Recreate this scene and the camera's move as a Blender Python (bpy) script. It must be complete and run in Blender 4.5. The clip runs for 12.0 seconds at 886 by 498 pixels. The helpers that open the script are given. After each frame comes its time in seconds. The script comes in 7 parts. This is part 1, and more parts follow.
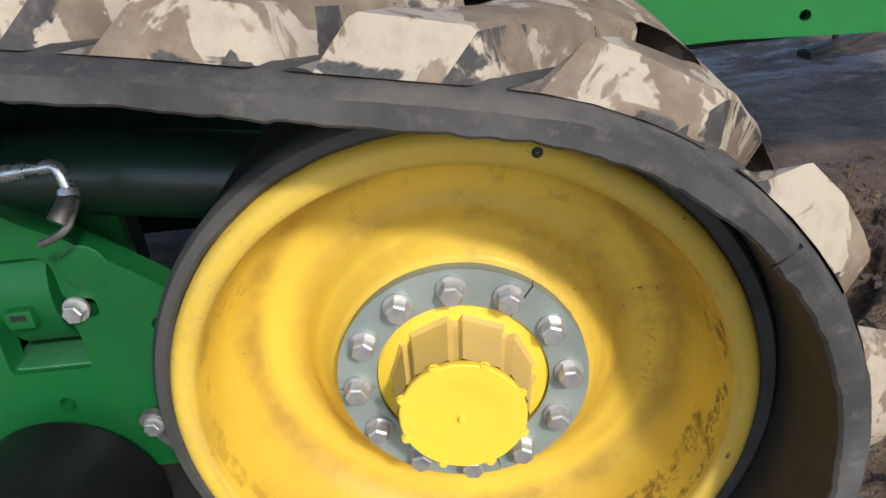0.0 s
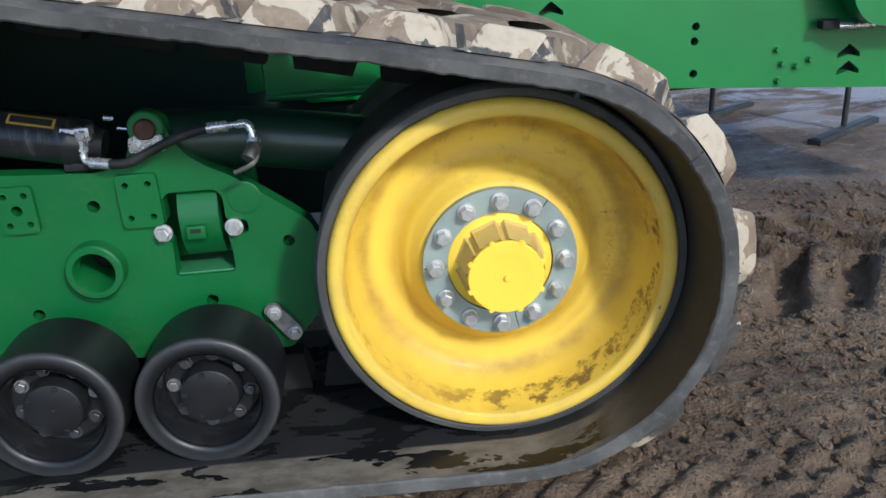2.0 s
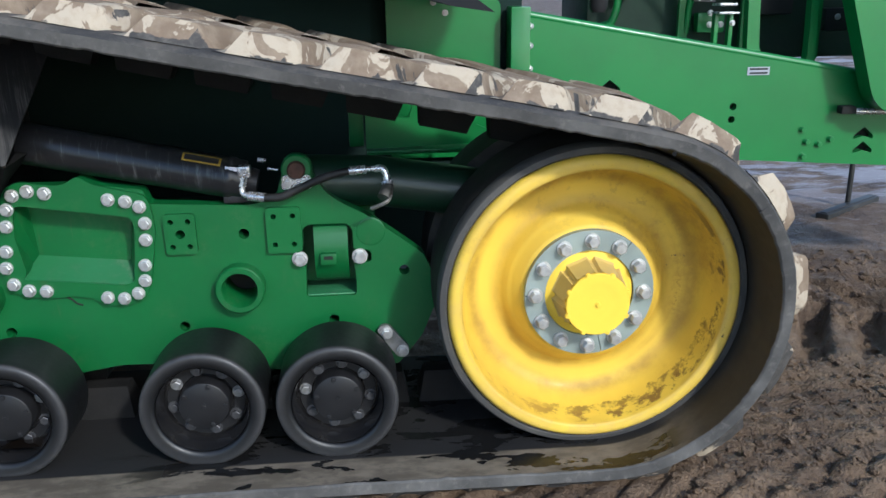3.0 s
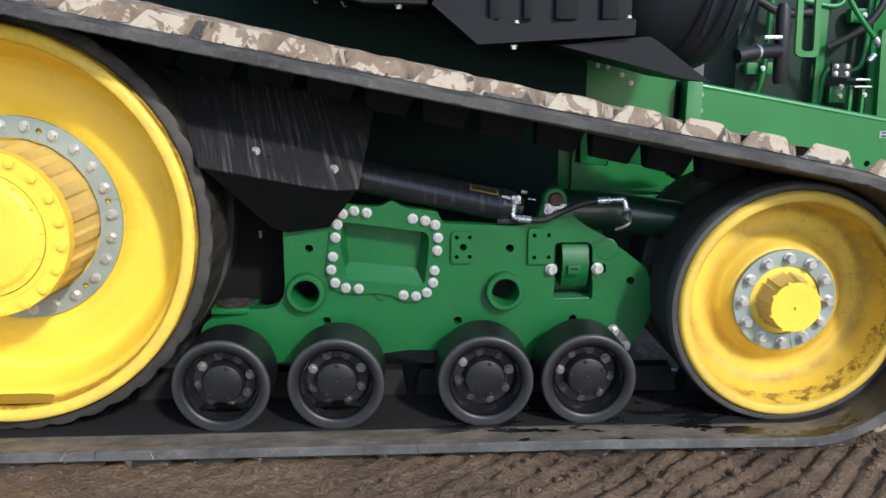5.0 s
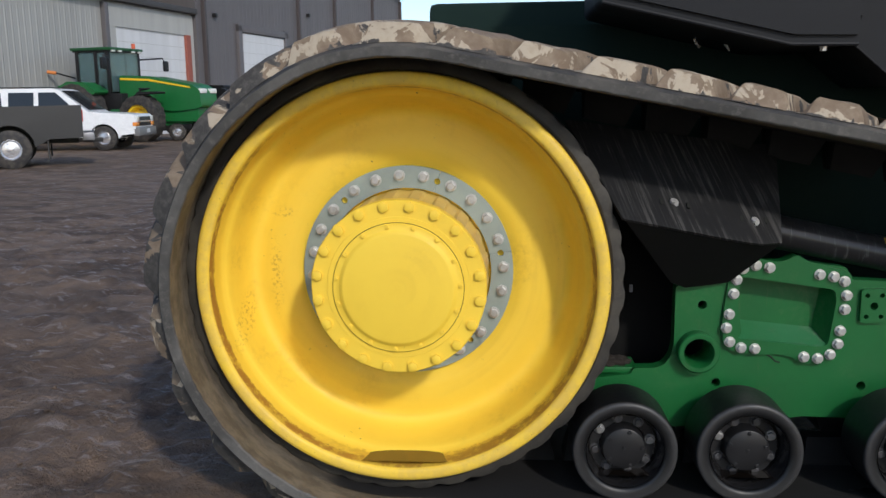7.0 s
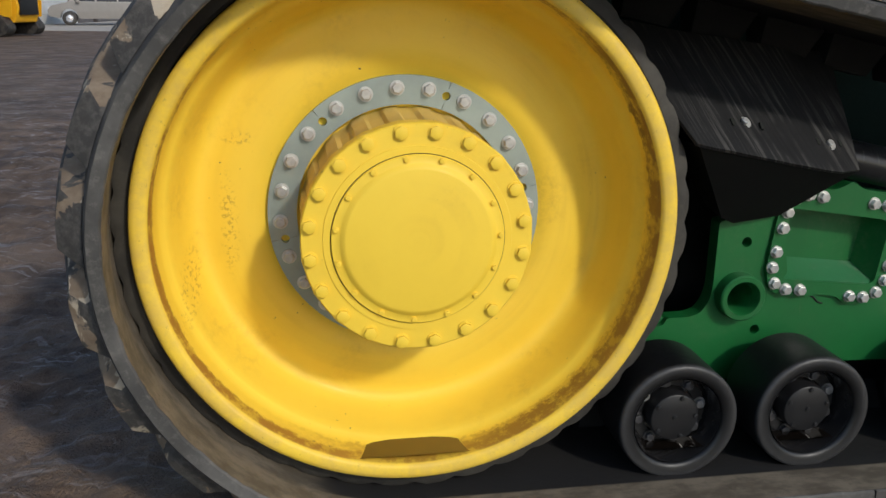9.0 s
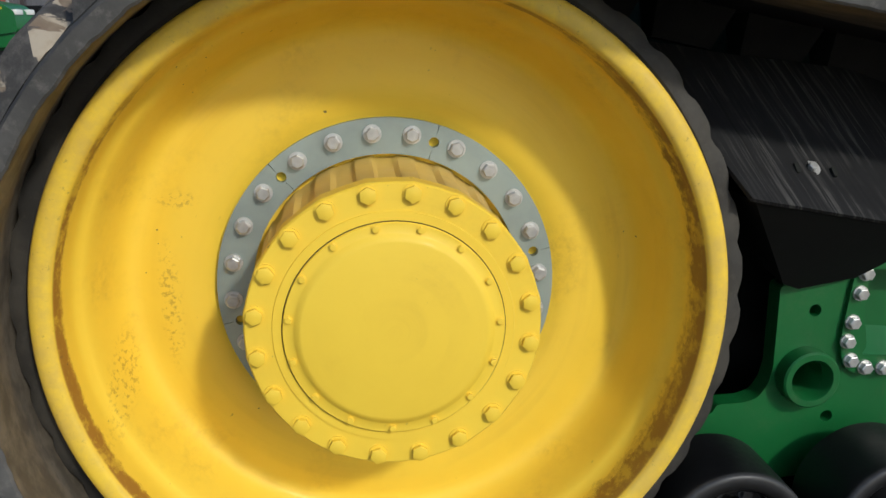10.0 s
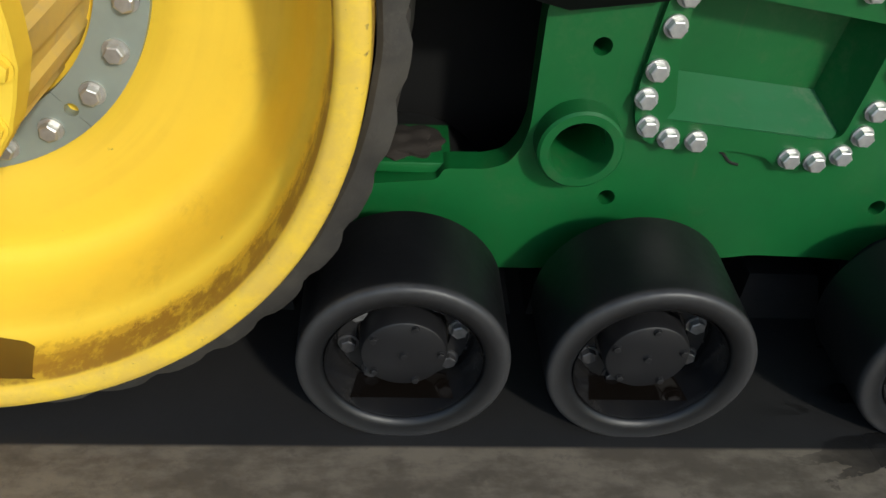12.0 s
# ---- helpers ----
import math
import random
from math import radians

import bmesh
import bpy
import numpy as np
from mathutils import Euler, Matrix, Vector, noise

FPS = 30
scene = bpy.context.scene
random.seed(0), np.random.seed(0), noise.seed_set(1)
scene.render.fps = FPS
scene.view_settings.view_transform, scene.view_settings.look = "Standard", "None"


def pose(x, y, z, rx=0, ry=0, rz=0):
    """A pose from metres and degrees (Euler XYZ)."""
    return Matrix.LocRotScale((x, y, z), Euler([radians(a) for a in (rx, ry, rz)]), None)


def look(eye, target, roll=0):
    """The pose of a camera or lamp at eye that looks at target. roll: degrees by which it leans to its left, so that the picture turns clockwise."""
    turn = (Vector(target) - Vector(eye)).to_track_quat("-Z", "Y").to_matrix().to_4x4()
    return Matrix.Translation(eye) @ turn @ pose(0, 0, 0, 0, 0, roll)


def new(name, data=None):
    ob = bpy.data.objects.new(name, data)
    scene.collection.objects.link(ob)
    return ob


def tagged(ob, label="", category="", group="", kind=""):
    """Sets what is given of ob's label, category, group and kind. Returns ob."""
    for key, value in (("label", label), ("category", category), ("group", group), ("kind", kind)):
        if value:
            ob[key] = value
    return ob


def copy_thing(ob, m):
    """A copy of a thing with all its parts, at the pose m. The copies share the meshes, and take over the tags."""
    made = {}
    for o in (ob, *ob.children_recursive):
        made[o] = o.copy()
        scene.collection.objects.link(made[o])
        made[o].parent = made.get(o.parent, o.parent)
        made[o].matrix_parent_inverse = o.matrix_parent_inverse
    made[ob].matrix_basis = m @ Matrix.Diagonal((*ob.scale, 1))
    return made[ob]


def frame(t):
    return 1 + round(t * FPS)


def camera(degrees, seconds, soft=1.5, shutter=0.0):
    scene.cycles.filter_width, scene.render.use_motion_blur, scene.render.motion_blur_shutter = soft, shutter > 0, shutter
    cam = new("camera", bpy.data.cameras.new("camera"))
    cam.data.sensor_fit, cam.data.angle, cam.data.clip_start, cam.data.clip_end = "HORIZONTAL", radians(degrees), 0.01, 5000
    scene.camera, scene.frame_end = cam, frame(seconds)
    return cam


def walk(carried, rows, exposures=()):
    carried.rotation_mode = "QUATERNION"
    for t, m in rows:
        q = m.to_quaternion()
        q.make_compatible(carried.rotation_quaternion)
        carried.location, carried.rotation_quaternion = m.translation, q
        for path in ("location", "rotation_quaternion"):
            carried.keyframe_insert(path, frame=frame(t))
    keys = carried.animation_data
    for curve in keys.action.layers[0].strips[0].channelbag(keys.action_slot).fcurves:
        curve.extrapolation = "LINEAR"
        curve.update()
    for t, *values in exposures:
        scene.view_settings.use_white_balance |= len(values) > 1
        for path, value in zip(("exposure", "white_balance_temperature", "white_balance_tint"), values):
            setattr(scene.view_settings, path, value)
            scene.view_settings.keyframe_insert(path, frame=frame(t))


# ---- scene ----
cam = camera(55.7, 12.0)
PATH = [
    (0, (2.61, -1.111, 1.23), (2.468, 0.657, 0.306), -8.0),
    (0.5, (2.471, -1.285, 1.239), (2.502, 0.522, 0.383), -5.2),
    (1, (2.403, -1.437, 1.271), (2.415, 0.367, 0.407), -3.4),
    (1.5, (2.357, -1.677, 1.254), (2.525, 0.164, 0.49), -1.1),
    (2, (2.291, -1.87, 1.281), (2.421, -0.025, 0.52), -3.4),
    (2.5, (2.108, -2.045, 1.299), (2.261, -0.157, 0.657), -1.6),
    (2.7, (2.048, -2.107, 1.307), (2.238, -0.216, 0.684), -0.6),
    (4.3, (1.495, -2.573, 1.334), (1.576, -0.639, 0.83), -1.4),
    (4.5, (1.421, -2.634, 1.329), (1.503, -0.7, 0.827), -1.0),
    (5, (1.255, -2.809, 1.328), (1.356, -0.862, 0.884), 0.0),
    (5.5, (1.057, -2.883, 1.351), (1.084, -0.929, 0.923), -0.3),
    (6, (0.761, -2.906, 1.361), (0.799, -0.958, 0.909), -0.1),
    (6.5, (0.517, -2.774, 1.337), (0.387, -0.818, 0.943), -0.8),
    (6.7, (0.436, -2.727, 1.345), (0.252, -0.765, 1.004), -0.7),
    (8.3, (-0.158, -2.379, 1.334), (0.105, -0.441, 0.917), -1.2),
    (8.5, (-0.177, -2.314, 1.328), (0.061, -0.377, 0.889), -1.5),
    (9, (-0.223, -2.055, 1.314), (0.075, -0.159, 0.751), 0.6),
    (9.5, (-0.214, -1.866, 1.317), (0.154, 0.015, 0.745), 1.2),
    (10, (-0.058, -1.657, 1.324), (0.144, 0.263, 0.802), -1.0),
    (10.5, (0.072, -1.468, 1.307), (0.264, 0.421, 0.678), 0.3),
    (10.8, (0.153, -1.27, 1.377), (0.469, 0.506, 0.514), 4.7),
    (11, (0.204, -1.234, 1.277), (0.623, 0.509, 0.39), 6.8),
    (11.5, (0.397, -1.137, 1.205), (0.755, 0.491, 0.099), 7.1),
    (12, (0.638, -1.096, 1.193), (0.782, 0.465, -0.049), 4.6),
]
walk(cam, [(t, look(eye, target, roll)) for t, eye, target, roll in PATH],
     exposures=[(0.0, 0.42, 6470, 13), (1.0, 0.42, 6070, 11), (2.5, 0.50, 5820, 8), (4.5, 0.56, 6020, 13), (5.5, 0.46, 6170, 13), (6.5, -0.03, 6270, 12), (8.5, -0.23, 6620, 11), (9.5, -0.15, 6520, 8), (10.5, -0.25, 6320, 8), (11.0, -0.23, 6520, 9), (11.5, -0.13, 6570, 8), (12.0, 0.04, 6570, 6)])

# ---- light ----
SUN = Vector((0.38, -0.69, 0.52)).normalized()
world = bpy.data.worlds.new("sky")
scene.world = world
world.use_nodes = True
wn = world.node_tree.nodes
sky = wn.new("ShaderNodeTexSky")
sky.sky_type = "NISHITA"
sky.sun_disc = False
sky.sun_elevation = math.asin(SUN.z)
sky.sun_rotation = math.atan2(SUN.x, SUN.y)
sky.dust_density = 0.9
sky.ozone_density = 1.6
world.node_tree.links.new(sky.outputs[0], wn["Background"].inputs[0])
wn["Background"].inputs[1].default_value = 0.19
sun = new("sun", bpy.data.lights.new("sun", "SUN"))
sun.data.energy, sun.data.angle, sun.data.color = 2.35, radians(4), (1.0, 0.96, 0.88)
sun.matrix_world = look(SUN * 60, (0, 0, 0))


# ---- materials ----
class Mat:
    """A node material with a principled shader and a few helpers."""

    def __init__(self, name, rough=0.5, metal=0.0, coat=0.0, spec=0.5):
        self.m = bpy.data.materials.new(name)
        self.m.use_nodes = True
        self.t = self.m.node_tree
        self.b = self.t.nodes["Principled BSDF"]
        self.b.inputs["Roughness"].default_value = rough
        self.b.inputs["Metallic"].default_value = metal
        self.b.inputs["Coat Weight"].default_value = coat
        self.b.inputs["Coat Roughness"].default_value = 0.15
        self.b.inputs["Specular IOR Level"].default_value = spec
        self.co = self.n("ShaderNodeTexCoord").outputs["Object"]

    def n(self, kind, **props):
        nd = self.t.nodes.new(kind)
        for k, v in props.items():
            nd.inputs[k].default_value = v
        return nd

    def link(self, a, b):
        self.t.links.new(a, b)

    def stretched(self, scale, turn=0.0):
        mp = self.n("ShaderNodeMapping")
        if turn:
            first = self.n("ShaderNodeVectorRotate")
            first.rotation_type = "Y_AXIS"
            first.inputs["Angle"].default_value = turn
            self.link(self.co, first.inputs["Vector"])
            mp.inputs["Scale"].default_value = scale
            self.link(first.outputs["Vector"], mp.inputs["Vector"])
            return mp.outputs["Vector"]
        mp.inputs["Scale"].default_value = scale
        self.link(self.co, mp.inputs["Vector"])
        return mp.outputs["Vector"]

    def noise(self, scale, detail=4.0, rough=0.55, vec=None, distort=0.0):
        nd = self.n("ShaderNodeTexNoise", Scale=scale, Detail=detail, Roughness=rough, Distortion=distort)
        self.link(vec if vec is not None else self.co, nd.inputs["Vector"])
        return nd.outputs["Fac"]

    def step(self, value, lo, hi):
        nd = self.n("ShaderNodeMapRange")
        nd.interpolation_type = "SMOOTHSTEP"
        nd.inputs["From Min"].default_value, nd.inputs["From Max"].default_value = lo, hi
        self.link(value, nd.inputs["Value"])
        return nd.outputs["Result"]

    def times(self, a, b):
        nd = self.n("ShaderNodeMath")
        nd.operation = "MULTIPLY"
        self.link(a, nd.inputs[0])
        if isinstance(b, float):
            nd.inputs[1].default_value = b
        else:
            self.link(b, nd.inputs[1])
        return nd.outputs[0]

    def mix(self, fac, a, b):
        nd = self.t.nodes.new("ShaderNodeMix")
        nd.data_type = "RGBA"
        self.link(fac, nd.inputs["Factor"])
        for src, key in ((a, "A"), (b, "B")):
            sock = [s for s in nd.inputs if s.name == key and s.type == "RGBA"][0]
            if isinstance(src, tuple):
                sock.default_value = (*src, 1)
            else:
                self.link(src, sock)
        return [s for s in nd.outputs if s.type == "RGBA"][0]

    def color(self, c):
        if isinstance(c, tuple):
            self.b.inputs["Base Color"].default_value = (*c, 1)
        else:
            self.link(c, self.b.inputs["Base Color"])
        return self

    def rough(self, value, lo, hi):
        nd = self.n("ShaderNodeMapRange")
        nd.inputs["To Min"].default_value, nd.inputs["To Max"].default_value = lo, hi
        self.link(value, nd.inputs["Value"])
        self.link(nd.outputs["Result"], self.b.inputs["Roughness"])
        return self

    def bump(self, height, strength=0.3, dist=0.01):
        nd = self.n("ShaderNodeBump", Strength=strength, Distance=dist)
        self.link(height, nd.inputs["Height"])
        self.link(nd.outputs["Normal"], self.b.inputs["Normal"])
        return self


def paint(name, base, dark, dust, dust_amount=0.5, rough=0.38, coat=0.25):
    m = Mat(name, rough, coat=coat)
    big = m.noise(3.0, 5)
    fine = m.noise(38.0, 6, 0.65)
    c = m.mix(m.step(big, 0.35, 0.7), base, dark)
    d = m.times(m.step(fine, 0.45, 0.8), m.step(m.noise(5.0, 3), 0.4, 0.7))
    c = m.mix(m.times(d, dust_amount), c, dust)
    m.color(c).rough(fine, rough - 0.08, rough + 0.22)
    m.bump(m.noise(160.0, 2), 0.05, 0.002)
    return m.m


def frame_green():
    """Gloss green over cast steel, with dried brown splashes, thin runs and a dusty film."""
    m = Mat("green_paint", 0.38, coat=0.1, spec=0.4)
    c = m.mix(m.step(m.noise(3.0, 5), 0.35, 0.7), (0.0045, 0.110, 0.024), (0.0038, 0.092, 0.021))
    film = m.times(m.step(m.noise(5.0, 6, 0.65), 0.48, 0.72), m.step(m.noise(60.0, 5, 0.7), 0.4, 0.7))
    c = m.mix(m.times(film, 0.30), c, (0.12, 0.15, 0.075))
    runs = m.times(m.step(m.noise(1.0, 5, 0.65, m.stretched((38.0, 38.0, 3.0))), 0.60, 0.72), m.step(m.noise(4.0, 3), 0.45, 0.62))
    c = m.mix(m.times(runs, 0.35), c, (0.085, 0.095, 0.045))
    splash = m.times(m.step(m.noise(85.0, 3, 0.6), 0.68, 0.73), m.step(m.noise(7.0, 4), 0.50, 0.62))
    c = m.mix(m.times(splash, 0.8), c, (0.13, 0.095, 0.055))
    m.color(c).rough(m.noise(38.0, 6, 0.65), 0.30, 0.62)
    m.bump(m.noise(160.0, 2), 0.06, 0.002)
    return m.m


GREEN = frame_green()
# Dusty green made paler: light on the upward ledges put into the colour.
GREEN_LIT_DUSTY = paint("lit_dusty_green", (0.028, 0.155, 0.062), (0.018, 0.135, 0.045), (0.14, 0.20, 0.13), 0.9, 0.45)
GREEN_FAR = paint("green_body_paint", (0.008, 0.17, 0.035), (0.007, 0.14, 0.03), (0.05, 0.16, 0.05), 0.2, 0.3)


def yellow_paint(name, dirt, stain_shade=None, radius=0.57, ring_dirt=0.14, spots=(), lip_dust=0.55, tone=((0.87, 0.595, 0.052), (0.83, 0.555, 0.046)), patchy=False, grooves=()):
    """stain_shade: brown deposits in the rim, and shade put in at the idler's top: (deep edge, lip edge, raggedness,
    amount, direction x, z, colour).
    """
    m = Mat(name, 0.5, coat=0.03, spec=0.4)
    c = m.mix(m.step(m.noise(2.5, 4), 0.3, 0.75), *tone)
    # fine brown staining in patches
    patch = m.times(m.step(m.noise(4.5, 5, 0.6), 0.50, 0.74), m.step(m.noise(45.0, 6, 0.7), 0.35, 0.75))
    c = m.mix(m.times(patch, dirt), c, (0.36, 0.20, 0.03))
    # old grime in faint rings round the axle
    flat = m.n("ShaderNodeVectorMath")
    flat.operation = "MULTIPLY"
    flat.inputs[1].default_value = (1, 0, 1)
    m.link(m.co, flat.inputs[0])
    ln = m.n("ShaderNodeVectorMath")
    ln.operation = "LENGTH"
    m.link(flat.outputs[0], ln.inputs[0])
    cx = m.n("ShaderNodeCombineXYZ")
    m.link(ln.outputs["Value"], cx.inputs["X"])
    rings = m.n("ShaderNodeVectorMath")
    rings.operation = "ADD"
    m.link(cx.outputs[0], rings.inputs[0])
    slow = m.n("ShaderNodeVectorMath")
    slow.operation = "SCALE"
    slow.inputs["Scale"].default_value = 0.06
    m.link(m.co, slow.inputs[0])
    m.link(slow.outputs[0], rings.inputs[1])
    ring = m.times(m.step(m.noise(26.0, 4, 0.6, rings.outputs[0]), 0.46, 0.68), m.step(m.noise(3.2, 5, 0.65), 0.38, 0.64))
    c = m.mix(m.times(ring, ring_dirt), c, (0.42, 0.23, 0.025))
    for deep, lip, ragged, amount, sx, sz, tint in stain_shade or ():
        sep = m.n("ShaderNodeSeparateXYZ")
        m.link(m.co, sep.inputs[0])
        torn = m.n("ShaderNodeMath")
        torn.operation = "MULTIPLY_ADD"
        m.link(m.noise(26.0, 7, 0.75), torn.inputs[0])
        torn.inputs[1].default_value = -ragged
        m.link(sep.outputs["Y"], torn.inputs[2])
        shift = -0.5 * ragged
        band = m.times(m.step(torn.outputs[0], deep + shift + 0.004, deep + shift - 0.006), m.step(sep.outputs["Y"], lip - 0.004, lip + 0.002))
        dot = m.n("ShaderNodeVectorMath")
        dot.operation = "DOT_PRODUCT"
        dot.inputs[1].default_value = (sx, 0, sz)
        m.link(m.co, dot.inputs[0])
        side = m.step(dot.outputs["Value"], radius * 0.15, radius * 0.75)
        worn = m.n("ShaderNodeMapRange")
        worn.inputs["To Min"].default_value, worn.inputs["To Max"].default_value = (0.0, 1.0) if patchy else (0.35, 1.0)
        m.link(m.step(m.noise(13.0 if patchy else 18.0, 6, 0.72), *((0.47, 0.60) if patchy else (0.40, 0.55))), worn.inputs["Value"])
        c = m.mix(m.times(m.times(m.times(band, side), worn.outputs["Result"]), amount), c, tint)
    # darker brown rings in the creases round the axle
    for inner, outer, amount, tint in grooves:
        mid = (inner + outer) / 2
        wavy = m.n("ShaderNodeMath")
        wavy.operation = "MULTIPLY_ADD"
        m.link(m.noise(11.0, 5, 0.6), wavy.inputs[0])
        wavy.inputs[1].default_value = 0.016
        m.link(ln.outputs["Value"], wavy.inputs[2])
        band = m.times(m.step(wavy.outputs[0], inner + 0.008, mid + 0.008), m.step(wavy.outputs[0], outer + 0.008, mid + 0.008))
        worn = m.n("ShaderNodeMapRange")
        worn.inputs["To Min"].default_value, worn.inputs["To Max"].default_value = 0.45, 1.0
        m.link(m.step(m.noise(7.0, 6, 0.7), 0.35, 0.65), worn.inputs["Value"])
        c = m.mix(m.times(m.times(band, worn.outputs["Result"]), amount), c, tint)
    # scuffed, dusty lip
    rim = m.n("ShaderNodeSeparateXYZ")
    m.link(m.co, rim.inputs[0])
    scuff = m.times(m.step(rim.outputs["Y"], -0.238, -0.248), m.step(m.noise(14.0, 7, 0.7), 0.32, 0.66))
    c = m.mix(m.times(scuff, lip_dust), c, (0.58, 0.38, 0.09))
    edge = m.times(m.times(m.step(rim.outputs["Y"], -0.238, -0.246), m.step(m.noise(60.0, 6, 0.75), 0.60, 0.68)), 0.5)
    c = m.mix(m.times(edge, min(1.0, lip_dust * 1.5)), c, (0.22, 0.12, 0.04))
    for px, pz, rx, rz in spots:
        mp = m.n("ShaderNodeMapping")
        mp.inputs["Location"].default_value = (-px / rx, 0, -pz / rz)
        mp.inputs["Scale"].default_value = (1 / rx, 0, 1 / rz)
        m.link(m.co, mp.inputs["Vector"])
        away = m.n("ShaderNodeVectorMath")
        away.operation = "LENGTH"
        m.link(mp.outputs["Vector"], away.inputs[0])
        speck = m.times(m.step(m.noise(95.0, 5, 0.7), 0.52, 0.60), m.step(away.outputs["Value"], 1.0, 0.3))
        c = m.mix(m.times(speck, 0.55), c, (0.36, 0.19, 0.025))
    chips = m.times(m.step(m.noise(70.0, 2, 0.5), 0.70, 0.74), m.step(m.noise(6.0, 2), 0.58, 0.66))
    c = m.mix(chips, c, (0.10, 0.07, 0.04))
    m.color(c).rough(m.noise(30.0, 5), 0.42, 0.7)
    m.bump(m.noise(190.0, 2), 0.05, 0.002)
    return m.m


YELLOW = yellow_paint("yellow_wheel_paint", 0.4, lip_dust=0.6, stain_shade=[(-0.212, -0.2395, 0.05, 0.95, -0.95, -0.30, (0.26, 0.11, 0.013)), (-0.205, -0.2395, 0.05, 0.85, -0.60, -0.80, (0.34, 0.16, 0.02)),
                                              (-0.185, -0.2395, 0.09, 0.95, 0.95, -0.25, (0.17, 0.085, 0.015)), (-0.17, -0.2395, 0.06, 0.6, 0.60, -0.80, (0.42, 0.22, 0.025)), (-0.215, -0.2395, 0.05, 0.7, 0.8, 0.6, (0.28, 0.14, 0.02))], spots=((-0.43, -0.02, 0.03, 0.16), (-0.40, 0.19, 0.05, 0.022), (-0.52, -0.15, 0.025, 0.12)))
# The entry pointing up (0.3, 0.95) paints shade under the upper lip in brown.
YELLOW_IDLER = yellow_paint("yellow_idler_paint", 0.75, [(-0.198, -0.234, 0.05, 1.0, 0.90, -0.44, (0.050, 0.034, 0.018)), (-0.165, -0.232, 0.09, 0.75, 0.70, -0.71, (0.13, 0.075, 0.02)), (-0.188, -0.232, 0.05, 0.55, 0.1, -1.0, (0.30, 0.16, 0.03)), (-0.10, -0.225, 0.10, 0.45, 0.3, 0.95, (0.36, 0.22, 0.05)),
                                                        (-0.205, -0.232, 0.03, 0.5, -0.95, 0.3, (0.38, 0.22, 0.03))], 0.32, 0.5, ((0.20, 0.10, 0.012, 0.06), (0.27, -0.05, 0.02, 0.10), (0.24, 0.20, 0.02, 0.02), (-0.30, 0.16, 0.03, 0.05)), 0.55, ((0.76, 0.52, 0.056), (0.60, 0.39, 0.050)), True,
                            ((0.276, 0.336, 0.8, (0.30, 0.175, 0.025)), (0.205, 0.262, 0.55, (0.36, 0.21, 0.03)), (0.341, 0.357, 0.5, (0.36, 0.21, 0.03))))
YELLOW_HUB = yellow_paint("yellow_hub_paint", 0.15, ring_dirt=0.1, lip_dust=0.0)
DUSTY_HUB = paint("dusty_yellow_casting", (0.68, 0.47, 0.10), (0.56, 0.39, 0.12), (0.46, 0.34, 0.19), 0.9, 0.55, 0.0)


def rubber(name, base, dust, cover, scale=6.0, rough=0.62, spec=0.3):
    m = Mat(name, rough, spec=spec)
    n1 = m.noise(scale, 6, 0.62)
    n2 = m.noise(scale * 9, 5, 0.7)
    c = m.mix(m.times(m.step(n1, 0.36, 0.70), cover), base, dust)
    c = m.mix(m.times(m.step(n2, 0.5, 0.75), 0.35 * cover), c, tuple(min(1.0, v * 1.5) for v in dust))
    m.color(c).rough(n2, rough - 0.1, rough + 0.2).bump(n2, 0.22, 0.004)
    return m.m


RUBBER = rubber("wheel_rubber", (0.030, 0.028, 0.025), (0.072, 0.065, 0.053), 0.75)


